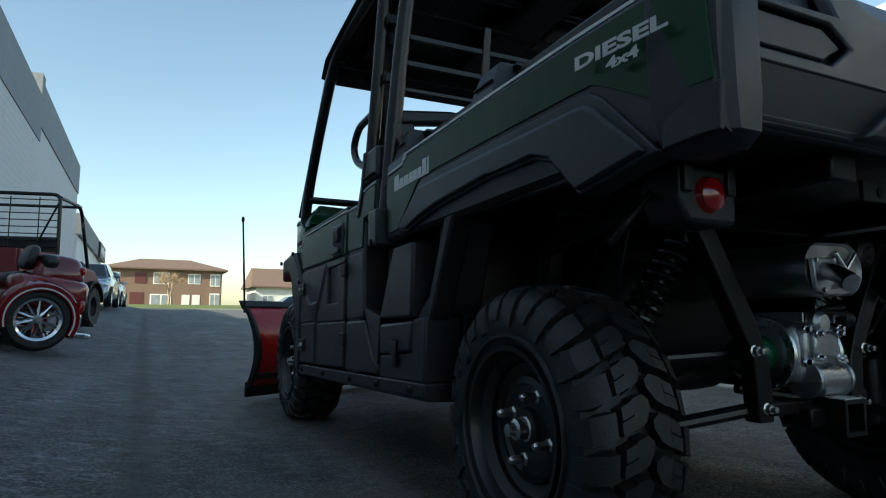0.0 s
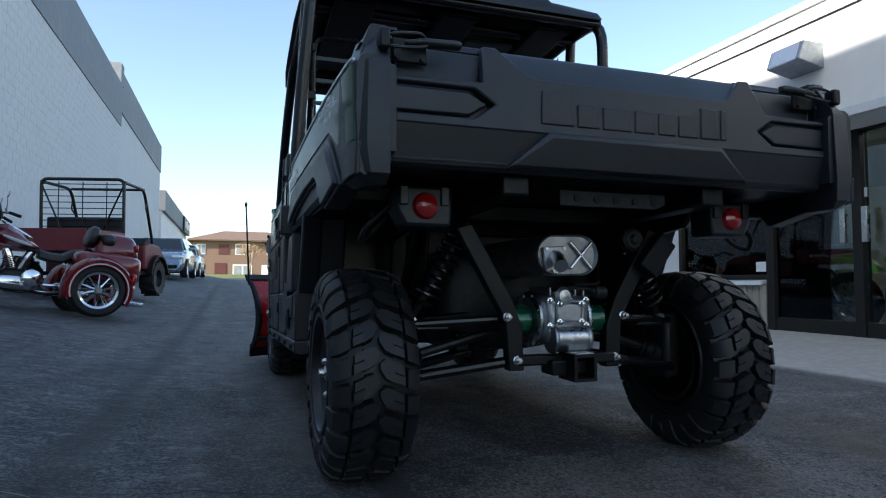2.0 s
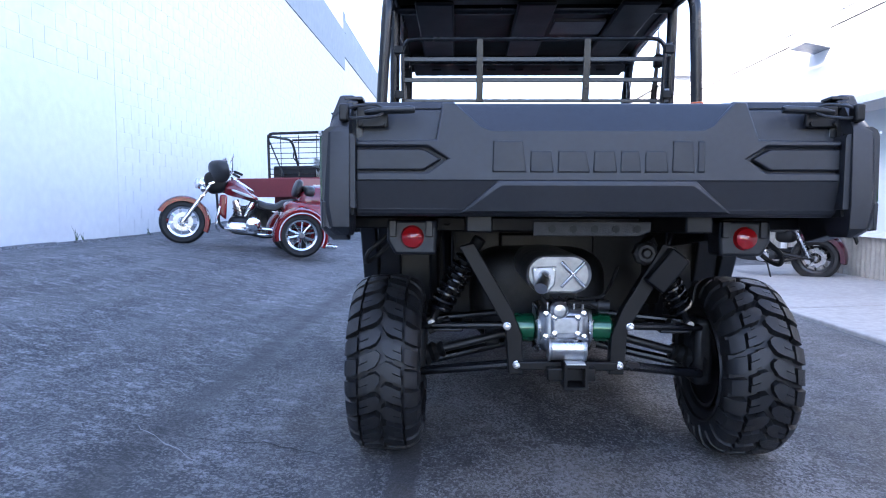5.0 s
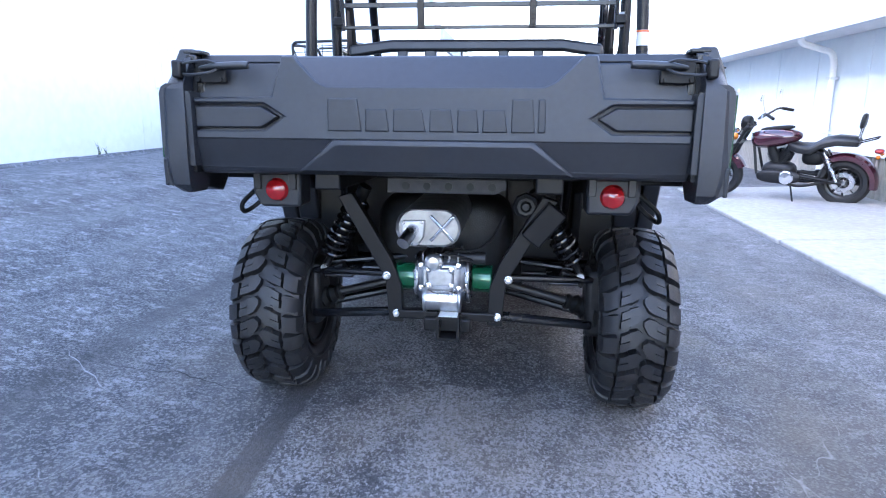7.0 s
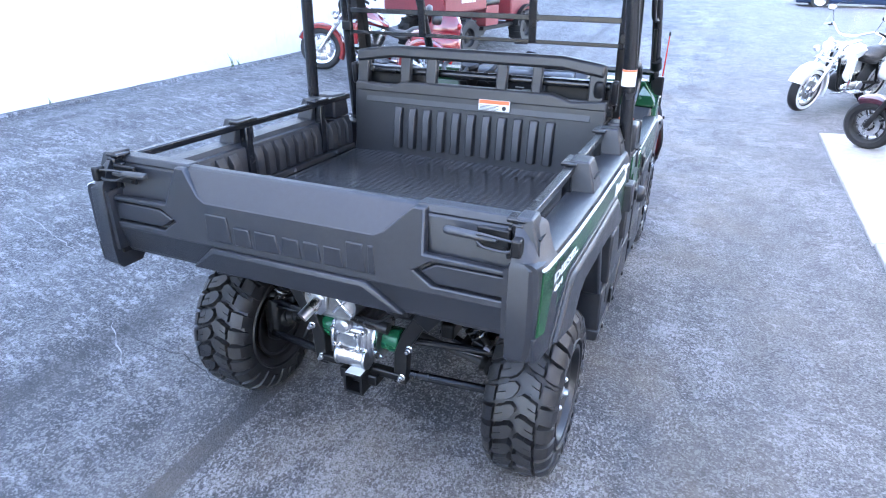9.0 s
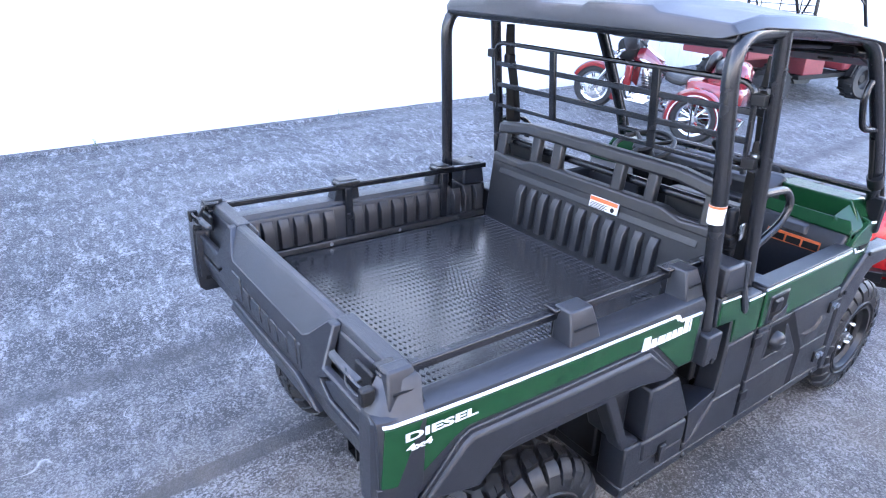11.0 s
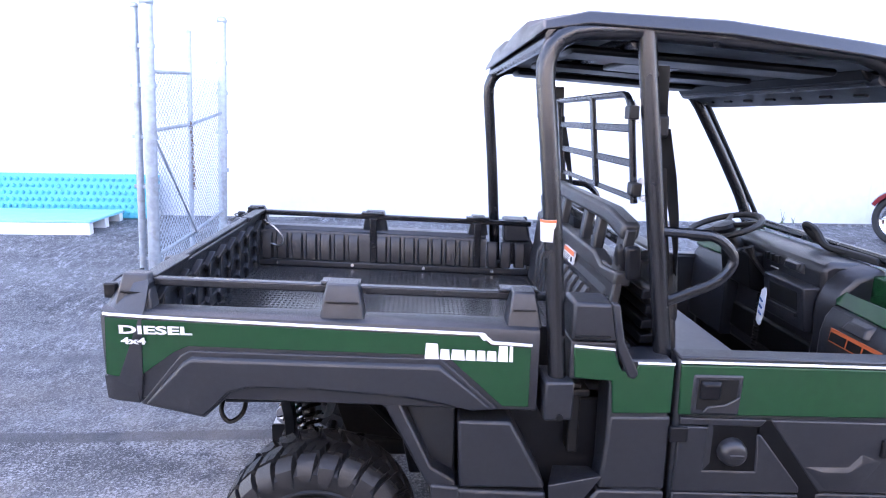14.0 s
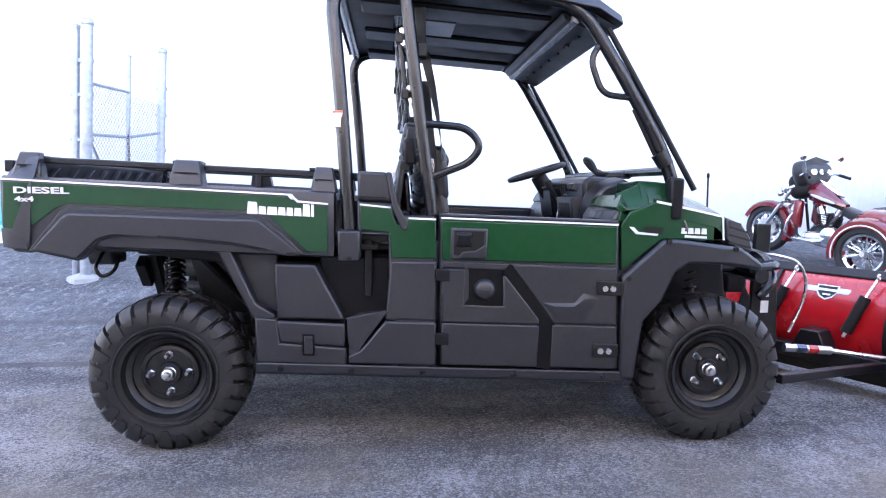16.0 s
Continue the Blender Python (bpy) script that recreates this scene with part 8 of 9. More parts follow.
def kick(x, y, z, head, lean=-9, pitch=0):
    """A pose with the rear wheel's foot at x, y and the nose towards head (degrees from +x)."""
    return Matrix.Translation((x, y, z)) @ Matrix.Rotation(radians(head - 90), 4, "Z") @ Matrix.Rotation(radians(lean), 4, "Y") @ Matrix.Rotation(radians(pitch), 4, "X")


# red trike by the wall
TB = 1.62
trike = motorcycle("motor_trike", "red motor trike with black fairing, chrome and wide rear fenders", "trike_red", kick(-2.64, 6.11, ground_z(-2.64, 6.0), 202, 0, 7.0) @ Matrix.Scale(0.89, 4), TB, 0.325, 0.325, "dark_red", "trike", category="trike")
for s in (1, -1):
    bike_wheel(trike, s * 0.56, 0, 0.33, 0.2, 10, "chrome", disc=False)
    bm = B()
    w = 0.13
    cut = [(s * (0.56 + o), r) for o, r in ((-w, -0.06), (-w, 0.01), (-0.06, 0.05), (0.06, 0.05), (w, 0.01), (w, -0.06), (w - 0.015, -0.06), (w - 0.02, 0.0), (0.05, 0.035), (-0.05, 0.035), (-w + 0.02, 0.0), (-w + 0.015, -0.06))]
    bent(bm, cut, (0, 0.33), 0.36, -20, 205, 20)
    fd = part("rear_fender", bm, M["trike_red"], trike, "broad red rear fender")
    bm = B()
    bent(bm, [(s * (0.56 + w), -0.045), (s * (0.56 + w + 0.004), -0.045), (s * (0.56 + w + 0.004), -0.03), (s * (0.56 + w), -0.03)], (0, 0.33), 0.36, -20, 205, 20)
    part("pin_stripe", bm, M["silver_decal"], fd)
    bm = B()
    blob(bm, pose(s * 0.62, -0.37, 0.5), 0.06, 0.03, 0.08, 3)
    part("tail_light", bm, M["lens_red"], fd)
    bm = B()
    box(bm, s * 0.688, s * 0.694, 0.02, 0.1, 0.735, 0.75)
    part("side_marker", bm, M["lens_red"], fd)
bm = B()
blob(bm, pose(0, -0.12, 0.62), 0.52, 0.4, 0.2, 5)
part("trunk_box", bm, M["trike_red"], trike)
bm = B()
blob(bm, pose(0, -0.22, 0.92), 0.3, 0.26, 0.17, 4, shape=lambda q: Vector((q.x * (1 - 0.15 * q.z / 0.17), q.y * (1 - 0.2 * q.z / 0.17), q.z)))
tour = part("tour_trunk", bm, M["dark_red"], trike, "deep red top trunk")
for s in (1, -1):
    bm = B()
    blob(bm, pose(s * 0.2, -0.44, 0.93), 0.09, 0.03, 0.05, 3)
    part("tail_light", bm, M["lens_red"], tour)
bm = B()
blob(bm, pose(0, 0.06, 1.02, 12), 0.24, 0.06, 0.14, 3)
part("pillion_backrest", bm, M["leather"], trike)
bm = B()
blob(bm, pose(0, -0.1, 0.98, 0), 0.34, 0.1, 0.1, 3)
part("arm_rest", bm, M["leather"], trike)
bm = B()
tube(bm, [(-0.66, -0.3, 0.2), (-0.62, -0.52, 0.2), (0.62, -0.52, 0.2), (0.66, -0.3, 0.2)], 0.03, 10, 0.08)
part("rear_bumper", bm, M["chrome"], trike)
bm = B()
blob(bm, pose(0, 1.24, 1.1, -14), 0.32, 0.11, 0.17, 3.2, 24, 14, lambda q: Vector((q.x * (1 - 0.25 * max(0, -q.z) / 0.17), q.y - 0.75 * abs(q.x) ** 1.6, q.z)))
fair = part("fairing", bm, M["sign_black"], trike, "black bat-wing fairing")
bm = B()
rings = []
for x in (-0.26, -0.18, 0, 0.18, 0.26):
    d = -0.35 * abs(x) ** 1.5
    rings.append([(x, 1.24 + d, 1.23), (x * 0.94, 1.14 + d, 1.34 - 0.2 * abs(x))])
loft(bm, rings, close=False)
wsn = part("windscreen", bm, M["screen"], fair)
wsn.visible_shadow = False
for x in (-0.17, -0.07, 0.07, 0.17):
    bm = B()
    lathe(bm, [(0, 0.012), (0.034, 0.01), (0.04, 0)], Matrix.Translation((x, 1.1 - 0.4 * abs(x), 1.15)) @ Matrix.Rotation(radians(75), 4, "X"), 14)
    part("gauge", bm, M["chrome"], fair)

bm = B()
blob(bm, pose(0, 1.24, 0.95, -20), 0.14, 0.15, 0.17, 3)
part("steering_console", bm, M["black"], trike)
bm = B()
lathe(bm, [(0, 0.05), (0.06, 0.045), (0.1, 0.03), (0.115, 0.0), (0.115, -0.03)], Matrix.Translation((-0.2, 0.66, 0.4)) @ Matrix.Rotation(radians(-90), 4, "Y"), 24)
part("derby_cover", bm, M["chrome"], trike, "round polished engine cover")
# maroon motorcycle on the apron
dx, dy = 2.62 - 3.635, 5.4 - 4.675
mar = motorcycle("motorcycle", "dark maroon street motorcycle with black engine on its kickstand", "maroon", kick(3.635, 4.675, 0.1, math.degrees(math.atan2(dy, dx)), -7) @ Matrix.Scale(0.86, 4), 1.45, 0.29, 0.29, "maroon", "cruiser", "rim", "parked motorcycles")
# white tourer past the apron
dx, dy = 2.14 - 3.1, 6.95 - 8.15
wht = motorcycle("motorcycle", "white touring motorcycle with windshield and white-wall tyres", "bike_white", kick(3.02, 8.2, ground_z(2.6, 7.7), math.degrees(math.atan2(dy, dx)), -7) @ Matrix.Scale(0.88, 4), math.hypot(dx, dy) + 0.06, 0.32, 0.32, "bike_white", "touring", "chrome", "parked motorcycles", True)
wb_w = math.hypot(dx, dy) + 0.06
bm = B()
loft(bm, [[(x, wb_w - 0.22 - 0.5 * x * x, 0.98), (x * 0.85, wb_w - 0.42 - 0.5 * x * x, 1.48 - 0.5 * x * x), (x * 0.85, wb_w - 0.424 - 0.5 * x * x, 1.48 - 0.5 * x * x), (x, wb_w - 0.225 - 0.5 * x * x, 0.98)] for x in (-0.3, -0.2, -0.07, 0.07, 0.2, 0.3)])
ws2 = part("windshield", bm, M["screen"], wht, "tall clear windshield")
ws2.visible_shadow = False
for s in (1, -1):
    bm = B()
    blob(bm, pose(s * 0.26, -0.02, 0.55), 0.12, 0.3, 0.15, 4)
    bag = part("saddle_bag", bm, M["bike_white"], wht, "white saddle bag with dark stripes")
    for k in range(3):
        bm = B()
        obox(bm, pose(s * 0.382, -0.02 + 0.05 * k, 0.56, 20), 0.006, 0.012, 0.22)
        part("stripe", bm, M["car_blue"], bag)
bm = B()
tube(bm, [(-0.1, 0.02, 0.76), (-0.1, -0.12, 1.06), (0.1, -0.12, 1.06), (0.1, 0.02, 0.76)], 0.01, 6, 0.04)
brw = part("backrest", bm, M["chrome"], wht)
bm = B()
blob(bm, pose(0, -0.1, 1.08, 10), 0.15, 0.04, 0.1, 3)
part("pad", bm, M["leather"], brw)
# dirt bikes in the showroom
d1 = motorcycle("dirt_bike", "lime green dirt bike behind the shop glass", "bike_green", kick(5.2, 1.0, 0.1, 80, -6), 1.35, 0.34, 0.32, "bike_green", "dirt", "steel", "showroom bikes", category="dirt bike")
copy_thing(d1, kick(5.9, 0.9, 0.1, 70, -6))
copy_thing(d1, kick(5.3, 2.9, 0.1, 95, -6))
copy_thing(d1, kick(5.0, -0.7, 0.1, 85, -6))


# ---------------------------------------------------------------- the second, red utility vehicle
def red_utv(at):
    u = thing("utility_vehicle", "weathered red utility vehicle with open cage and barred screen", "utility vehicle", at=at)
    P = lambda nm, bm, mat, lab="", bv=0.008, par=None: part(nm, bm, M[mat], par or u, lab, bv)
    wheel_mesh = None
    for x, y in ((0.54, 0), (-0.54, 0), (0.54, 1.85), (-0.54, 1.85)):
        bm = B()
        turn = Matrix.Rotation(radians(90), 4, "Y")
        lathe(bm, [(0.15, -0.11), (0.27, -0.125), (0.29, -0.09), (0.3, 0), (0.29, 0.09), (0.27, 0.125), (0.15, 0.11)], turn, 28, closed=True)
        for k in range(26):
            a = 2 * math.pi * k / 26
            obox(bm, Matrix.Rotation(a, 4, "X") @ Matrix.Translation((0.06 * (-1) ** k, 0.298, 0)), 0.11, 0.025, 0.035)
        wv = P("wheel", bm, "rubber_plain", bv=0)
        wv.location = (x, y, 0.3)
        bm = B()
        lathe(bm, [(0.0, 0.06), (0.06, 0.06), (0.09, 0.03), (0.14, 0.05), (0.16, 0.1), (0.16, -0.1), (0.0, -0.06)], turn if x > 0 else Matrix.Rotation(radians(-90), 4, "Y"), 20)
        P("rim", bm, "dark_metal", par=wv)
    bm = B()
    for s in (1, -1):
        box(bm, s * 0.6, s * 0.63, -0.62, 0.5, 0.72, 1.0)
    box(bm, -0.6, 0.6, -0.62, 0.5, 0.7, 0.73)
    box(bm, -0.6, 0.6, -0.65, -0.62, 0.7, 1.0)
    box(bm, -0.6, 0.6, 0.5, 0.53, 0.7, 1.04)
    bd = P("cargo_box", bm, "utv_red", "red steel cargo box")
    for s in (1, -1):
        for k in range(4):
            bm = B()
            box(bm, s * 0.63, s * 0.634, -0.2 + 0.1 * k, -0.12 + 0.1 * k, 0.84, 0.9)
            P("white_mark", bm, "silver_decal", bv=0, par=bd)
    bm = B()
    prism(bm, [(1.35, 0.45), (1.35, 0.85), (1.6, 0.9), (2.0, 0.86), (2.18, 0.74), (2.2, 0.45)], "x", -0.6, 0.6)
    P("front_cowl", bm, "utv_red", bv=0.03)
    bm = B()
    prism(bm, [(2.1, 0.5), (2.22, 0.5), (2.22, 0.72), (2.14, 0.78)], "x", -0.5, 0.5)
    P("grille", bm, "black")
    for s in (1, -1):
        bm = B()
        blob(bm, pose(s * 0.45, 2.14, 0.72), 0.11, 0.07, 0.07, 2.6)
        P("headlight", bm, "lens_clear", bv=0)
        bm = B()
        bent(bm, [(s * 0.42, 0), (s * 0.68, 0), (s * 0.68, 0.03), (s * 0.42, 0.03)], (1.85, 0.3), 0.37, 10, 170, 12)
        P("front_fender", bm, "black", bv=0)
    bm = B()
    box(bm, -0.58, 0.58, 0.5, 1.5, 0.36, 0.42)
    P("floor_pan", bm, "black")
    bm = B()
    box(bm, -0.56, 0.56, 0.6, 1.0, 0.42, 0.74)
    P("seat_box", bm, "utv_red")
    bm = B()
    box(bm, -0.56, 0.56, 0.6, 1.05, 0.75, 0.84)
    P("seat", bm, "leather", bv=0.03)
    bm = B()
    box(bm, -0.56, 0.56, 0.57, 0.66, 0.9, 1.25)
    P("seat_back", bm, "leather", bv=0.03)
    bm = B()
    prism(bm, [(1.34, 0.86), (1.5, 0.98), (1.62, 0.92)], "x", -0.58, 0.58)
    P("dashboard", bm, "black")
    bm = B()
    tube(bm, [(-0.6, 0.52, 0.7), (-0.6, 0.5, 1.82), (0.6, 0.5, 1.82), (0.6, 0.52, 0.7)], 0.025, 10, 0.1)
    P("rear_hoop", bm, "tube", bv=0)
    for s in (1, -1):
        bm = B()
        tube(bm, [(s * 0.6, 0.5, 1.78), (s * 0.58, 1.32, 1.77), (s * 0.58, 1.72, 0.9)], 0.025, 10, 0.16)
        P("side_tube", bm, "tube", bv=0)
        bm = B()
        tube(bm, [(s * 0.59, 1.42, 1.6), (s * 0.59, 1.36, 1.45), (s * 0.59, 1.52, 1.35)], 0.012, 8, 0.06)
        P("grab_handle", bm, "tube", bv=0)
        bm = B()
        tube(bm, [(s * 0.6, 0.5, 1.74), (s * 0.3, 0.51, 1.05)], 0.014, 8)
        P("brace", bm, "tube", bv=0)
    bm = B()
    tube(bm, [(-0.58, 1.34, 1.77), (0.58, 1.34, 1.77)], 0.022, 10)
    P("cross_tube", bm, "tube", bv=0)
    for k in range(8):
        bm = B()
        cyl(bm, (-0.58, 0.5, 1.1 + 0.092 * k), (0.58, 0.5, 1.1 + 0.092 * k), 0.007, n=6)
        P("screen_bar", bm, "tube", bv=0)
    for x in (-0.35, 0, 0.35):
        bm = B()
        cyl(bm, (x, 0.5, 1.05), (x, 0.5, 1.78), 0.008, n=6)
        P("screen_bar", bm, "tube", bv=0)
    bm = B()
    lathe(bm, [(0.16 + 0.012 * math.cos(a), 0.012 * math.sin(a)) for a in (2 * math.pi * k / 8 for k in range(8))], pose(-0.28, 1.3, 1.05, 40), 24, closed=True)
    P("steering_wheel", bm, "black", bv=0)
    return u


red_utv(Matrix.Translation((-3.31, 8.16, ground_z(-3.0, 8.6) - 0.02)) @ Matrix.Rotation(radians(-14), 4, "Z") @ Matrix.Rotation(radians(1.2), 4, "X"))


# ---------------------------------------------------------------- cars
def car(name, label, paint, at, length=4.5, height=1.42, width=1.8):
    c = thing(name, label, "car", "parked cars", at)
    P = lambda nm, bm, mat, lab="", bv=0.0, par=None: part(nm, bm, M[mat], par or c, lab, bv)
    L, W, H = length / 2, width / 2, height
    bm = B()
    rings = []
    for y, zt, w in ((-L, 0.72, 0.8), (-L + 0.12, 0.94, 0.9), (-L + 0.7, 0.98, 0.98), (-0.6, 0.95, 1.0), (0.6, 0.93, 1.0), (L - 1.2, 0.92, 0.99), (L - 0.35, 0.8, 0.93), (L - 0.08, 0.66, 0.84), (L, 0.5, 0.78)):
        rings.append([(-W * w * 0.9, y, 0.2), (-W * w, y, 0.35), (-W * w, y, zt - 0.15), (-W * w * 0.9, y, zt), (W * w * 0.9, y, zt), (W * w, y, zt - 0.15), (W * w, y, 0.35), (W * w * 0.9, y, 0.2)])
    loft(bm, rings)
    P("body", bm, paint, bv=0.03)
    bm = B()
    rings = []
    for y, z, w in ((-L + 0.55, 0.95, 0.84), (-L + 1.15, H - 0.04, 0.68), (-0.2, H, 0.66), (0.4, H - 0.05, 0.67), (L - 1.15, 0.92, 0.84)):
        rings.append([(-W * w, y, min(z, 0.93)), (-W * w, y, z), (W * w, y, z), (W * w, y, min(z, 0.93))])
    for r in rings[1:4]:
        r[0], r[3] = (-W * 0.88, r[0][1], 0.93), (W * 0.88, r[3][1], 0.93)
    loft(bm, rings)
    cab = P("cabin", bm, paint, bv=0.04)
    # glass: front, rear and sides
    bm = B()
    loft(bm, [[(-W * 0.62, 0.45, H - 0.07), (W * 0.62, 0.45, H - 0.07), (W * 0.62, 0.4, H - 0.1), (-W * 0.62, 0.4, H - 0.1)], [(-W * 0.77, L - 1.2, 0.965), (W * 0.77, L - 1.2, 0.965), (W * 0.77, L - 1.25, 0.93), (-W * 0.77, L - 1.25, 0.93)]])
    P("windscreen", bm, "car_glass", par=cab)
    bm = B()
    loft(bm, [[(-W * 0.6, -L + 1.08, H - 0.06), (W * 0.6, -L + 1.08, H - 0.06), (W * 0.6, -L + 1.2, H - 0.1), (-W * 0.6, -L + 1.2, H - 0.1)], [(-W * 0.75, -L + 0.6, 0.985), (W * 0.75, -L + 0.6, 0.985), (W * 0.75, -L + 0.7, 0.95), (-W * 0.75, -L + 0.7, 0.95)]])
    P("rear_window", bm, "car_glass", par=cab)
    for s in (1, -1):
        for y0, y1, y2, y3 in ((-L + 0.85, -0.28, -0.28, -L + 1.25), (-0.2, L - 1.4, 0.5, -0.2)):
            bm = B()
            loft(bm, [[(s * W * 0.875, y0, 0.97), (s * W * 0.875, y1, 0.97), (s * W * 0.87, y1, 0.97), (s * W * 0.87, y0, 0.97)], [(s * W * 0.705, y3, H - 0.1), (s * W * 0.705, y2, H - 0.1), (s * W * 0.69, y2, H - 0.1), (s * W * 0.69, y3, H - 0.1)]])
            P("side_window", bm, "car_glass", par=cab)
        for y in (-L + 0.85, L - 0.85):
            bm = B()
            turn = Matrix.Translation((s * (W - 0.1), y, 0.32)) @ Matrix.Rotation(radians(90 * s), 4, "Y")
            lathe(bm, [(0.2, -0.1), (0.3, -0.1), (0.32, -0.05), (0.32, 0.06), (0.3, 0.11), (0.2, 0.1)], turn, 26, closed=True)
            wv = P("wheel", bm, "rubber_plain")
            bm = B()
            lathe(bm, [(0.0, 0.09), (0.05, 0.09), (0.07, 0.07), (0.17, 0.08), (0.205, 0.105), (0.21, 0.0), (0.0, 0.0)], turn, 20)
            P("rim", bm, "steel", par=wv)
        bm = B()
        blob(bm, pose(s * W * 0.72, L - 0.14, 0.66, 0, 0, -s * 25), 0.2, 0.08, 0.075, 3)
        P("headlight", bm, "lens_clear")
        bm = B()
        blob(bm, pose(s * W * 0.74, -L + 0.06, 0.8, 0, 0, s * 20), 0.17, 0.06, 0.07, 3)
        P("tail_light", bm, "lens_red")
        bm = B()
        blob(bm, pose(s * (W + 0.06), L - 1.45, 0.98), 0.1, 0.06, 0.06, 3)
        P("mirror", bm, paint)
        bm = B()
        blob(bm, pose(s * 0.14, L - 0.015, 0.6), 0.1, 0.03, 0.06, 4)
        P("grille", bm, "black")
    bm = B()
    obox(bm, pose(0, L - 0.03, 0.34), W * 1.5, 0.1, 0.12)
    P("lower_grille", bm, "black", bv=0.02)
    bm = B()
    obox(bm, pose(0, L + 0.005, 0.45), 0.5, 0.02, 0.1)
    P("plate", bm, "silver_decal")
    return c


car("car", "silver blue saloon car parked facing the yard", "car_silver", Matrix.Translation((-3.3, 21.8, ground_z(-3.3, 21))) @ Matrix.Rotation(radians(178), 4, "Z"))
car("car", "white hatchback parked beyond the saloon", "car_white", Matrix.Translation((-3.2, 28.6, ground_z(-3.2, 28))) @ Matrix.Rotation(radians(178), 4, "Z"), 4.3, 1.5, 1.75)
car("car", "dark blue saloon car parked across the yard", "car_blue", Matrix.Translation((5.9, 29.5, ground_z(5.9, 29.5) - 0.06)) @ Matrix.Rotation(radians(-90), 4, "Z"), 4.5, 1.42, 1.8)


# ---------------------------------------------------------------- gate, pallets, weeds
gate_post = thing("fence_gate", "galvanised chain-link gate with thick posts, standing open", "gate")
LEANS = 0.04   # the posts lean along the drive
GX = [(-2.58, -1.88, 0.048, 2.52), (-2.62, -1.99, 0.029, 2.49), (-3.45, -1.87, 0.022, 2.4), (-4.2, -1.8, 0.045, 2.61)]
for x, y, r, h in GX:
    bm = B()
    z0 = ground_z(x, y)
    cyl(bm, (x, y, z0), (x, y + LEANS * h, h), r, n=14)
    pp = part("post", bm, M["galv"], gate_post)
    bm = B()
    blob(bm, pose(x, y + LEANS * h, h + 0.01), r * 1.15, r * 1.15, r * 0.9, 2.4, 12, 8)
    part("post_cap", bm, M["galv"], pp)
    if r > 0.025:
        for z in (0.5, 1.1, 1.5, 1.9, 2.2):
            bm = B()
            lathe(bm, [(r * 1.02, -0.02), (r * 1.15, -0.02), (r * 1.15, 0.02), (r * 1.02, 0.02)], pose(x, y + LEANS * z, z), 14, closed=True)
            obox(bm, pose(x - r * 1.2, y + LEANS * z, z), 0.04, 0.02, 0.03)
            obox(bm, pose(x, y + LEANS * z - r * 1.25, z), 0.02, 0.03, 0.03)
            part("hinge_clamp", bm, M["galv"], pp)
for z in (0.52, 1.55, 2.01):
    bm = B()
    tube(bm, [(-2.6, -1.88 + LEANS * z, z), (-3.45, -1.87 + LEANS * z, z + 0.04)] + ([(-4.2, -1.8 + LEANS * z, z + 0.15)] if z < 2 else []), 0.016, 8)
    part("gate_rail", bm, M["galv"], gate_post)
bm = B()
tube(bm, [(-2.62, -1.81, 1.5), (-3.45, -1.81, 0.55)], 0.01, 6)
part("truss_rod", bm, M["galv"], gate_post)
# chain link: two sets of crossing wires
bm = B()
x0, x1, z0, z1, pitch = -4.18, -2.6, 0.36, 2.02, 0.06
n = int((x1 - x0 + z1 - z0) / pitch)
for d in (1, -1):
    for k in range(n):
        c = k * pitch
        a = max(0, c - (z1 - z0))
        b = min(x1 - x0, c)
        if b - a < 0.05:
            continue
        if d > 0:
            p, q = (x0 + a, c - a + z0), (x0 + b, c - b + z0)
        else:
            p, q = (x1 - a, c - a + z0), (x1 - b, c - b + z0)
        yy = lambda x, z: -1.88 + LEANS * z + 0.07 * max(0, (-3.45 - x) / 0.75) + 0.004 * d
        cyl(bm, (p[0], yy(*p), p[1]), (q[0], yy(*q), q[1]), 0.003, n=3)
tagged(part("chain_link", bm, M["galv"], gate_post), kind="stuff")
for k in range(16):
    bm = B()
    lathe(bm, [(0.014 + 0.004 * math.cos(a), 0.005 * math.sin(a)) for a in (2 * math.pi * j / 6 for j in range(6))], pose(-3.4 + 0.012 * math.sin(k), -1.79, 1.6 - 0.04 * k, 90, 0, 90 * (k % 2)), 10, closed=True)
    part("chain_ring", bm, M["rust"], gate_post)
foot = thing("post_footing", "rough round concrete footing under the gate post", "footing")
bm = B()
loft(bm, [[(-2.59 + r * (1 + 0.12 * math.sin(3 * a + 1)) * math.cos(a), -1.91 + r * (1 + 0.12 * math.sin(2 * a)) * math.sin(a), z + 0.175) for a in (2 * math.pi * k / 16 for k in range(16))] for r, z in ((0.15, 0.02), (0.14, 0.065), (0.09, 0.085), (0.045, 0.1))])
part("collar", bm, M["concrete"], foot)

# studded turquoise pallets, one upright against the wall, one flat
up = thing("plastic_pallet", "turquoise studded plastic pallet leaning upright on the wall", "pallet")
bm = B()
zb = ground_z(-5.0, -3.9)
prism(bm, [(-4.78, zb), (-4.74, zb), (-4.86, zb + 0.5), (-4.9, zb + 0.5)], "y", -4.95, -2.72)
part("deck", bm, M["teal"], up, bevel=0.006)
stud = None
for r in range(6):
    for c in range(30):
        y, k = -4.88 + 0.073 * c + (0.036 if r % 2 else 0), (0.06 + 0.076 * r) / 0.5
        p = (-4.735 - 0.12 * k, y, zb + 0.5 * k)
        if stud is None:
            q = B()
            lathe(q, [(0.026, 0.0), (0.022, 0.014), (0.012, 0.018), (0.0, 0.018)], Matrix.Rotation(radians(90), 4, "Y"), 6)
            ob = part("stud", q, M["teal"], up)
            stud = ob.data
        else:
            ob = new("stud", stud)
            ob.parent = up
        ob.location = p
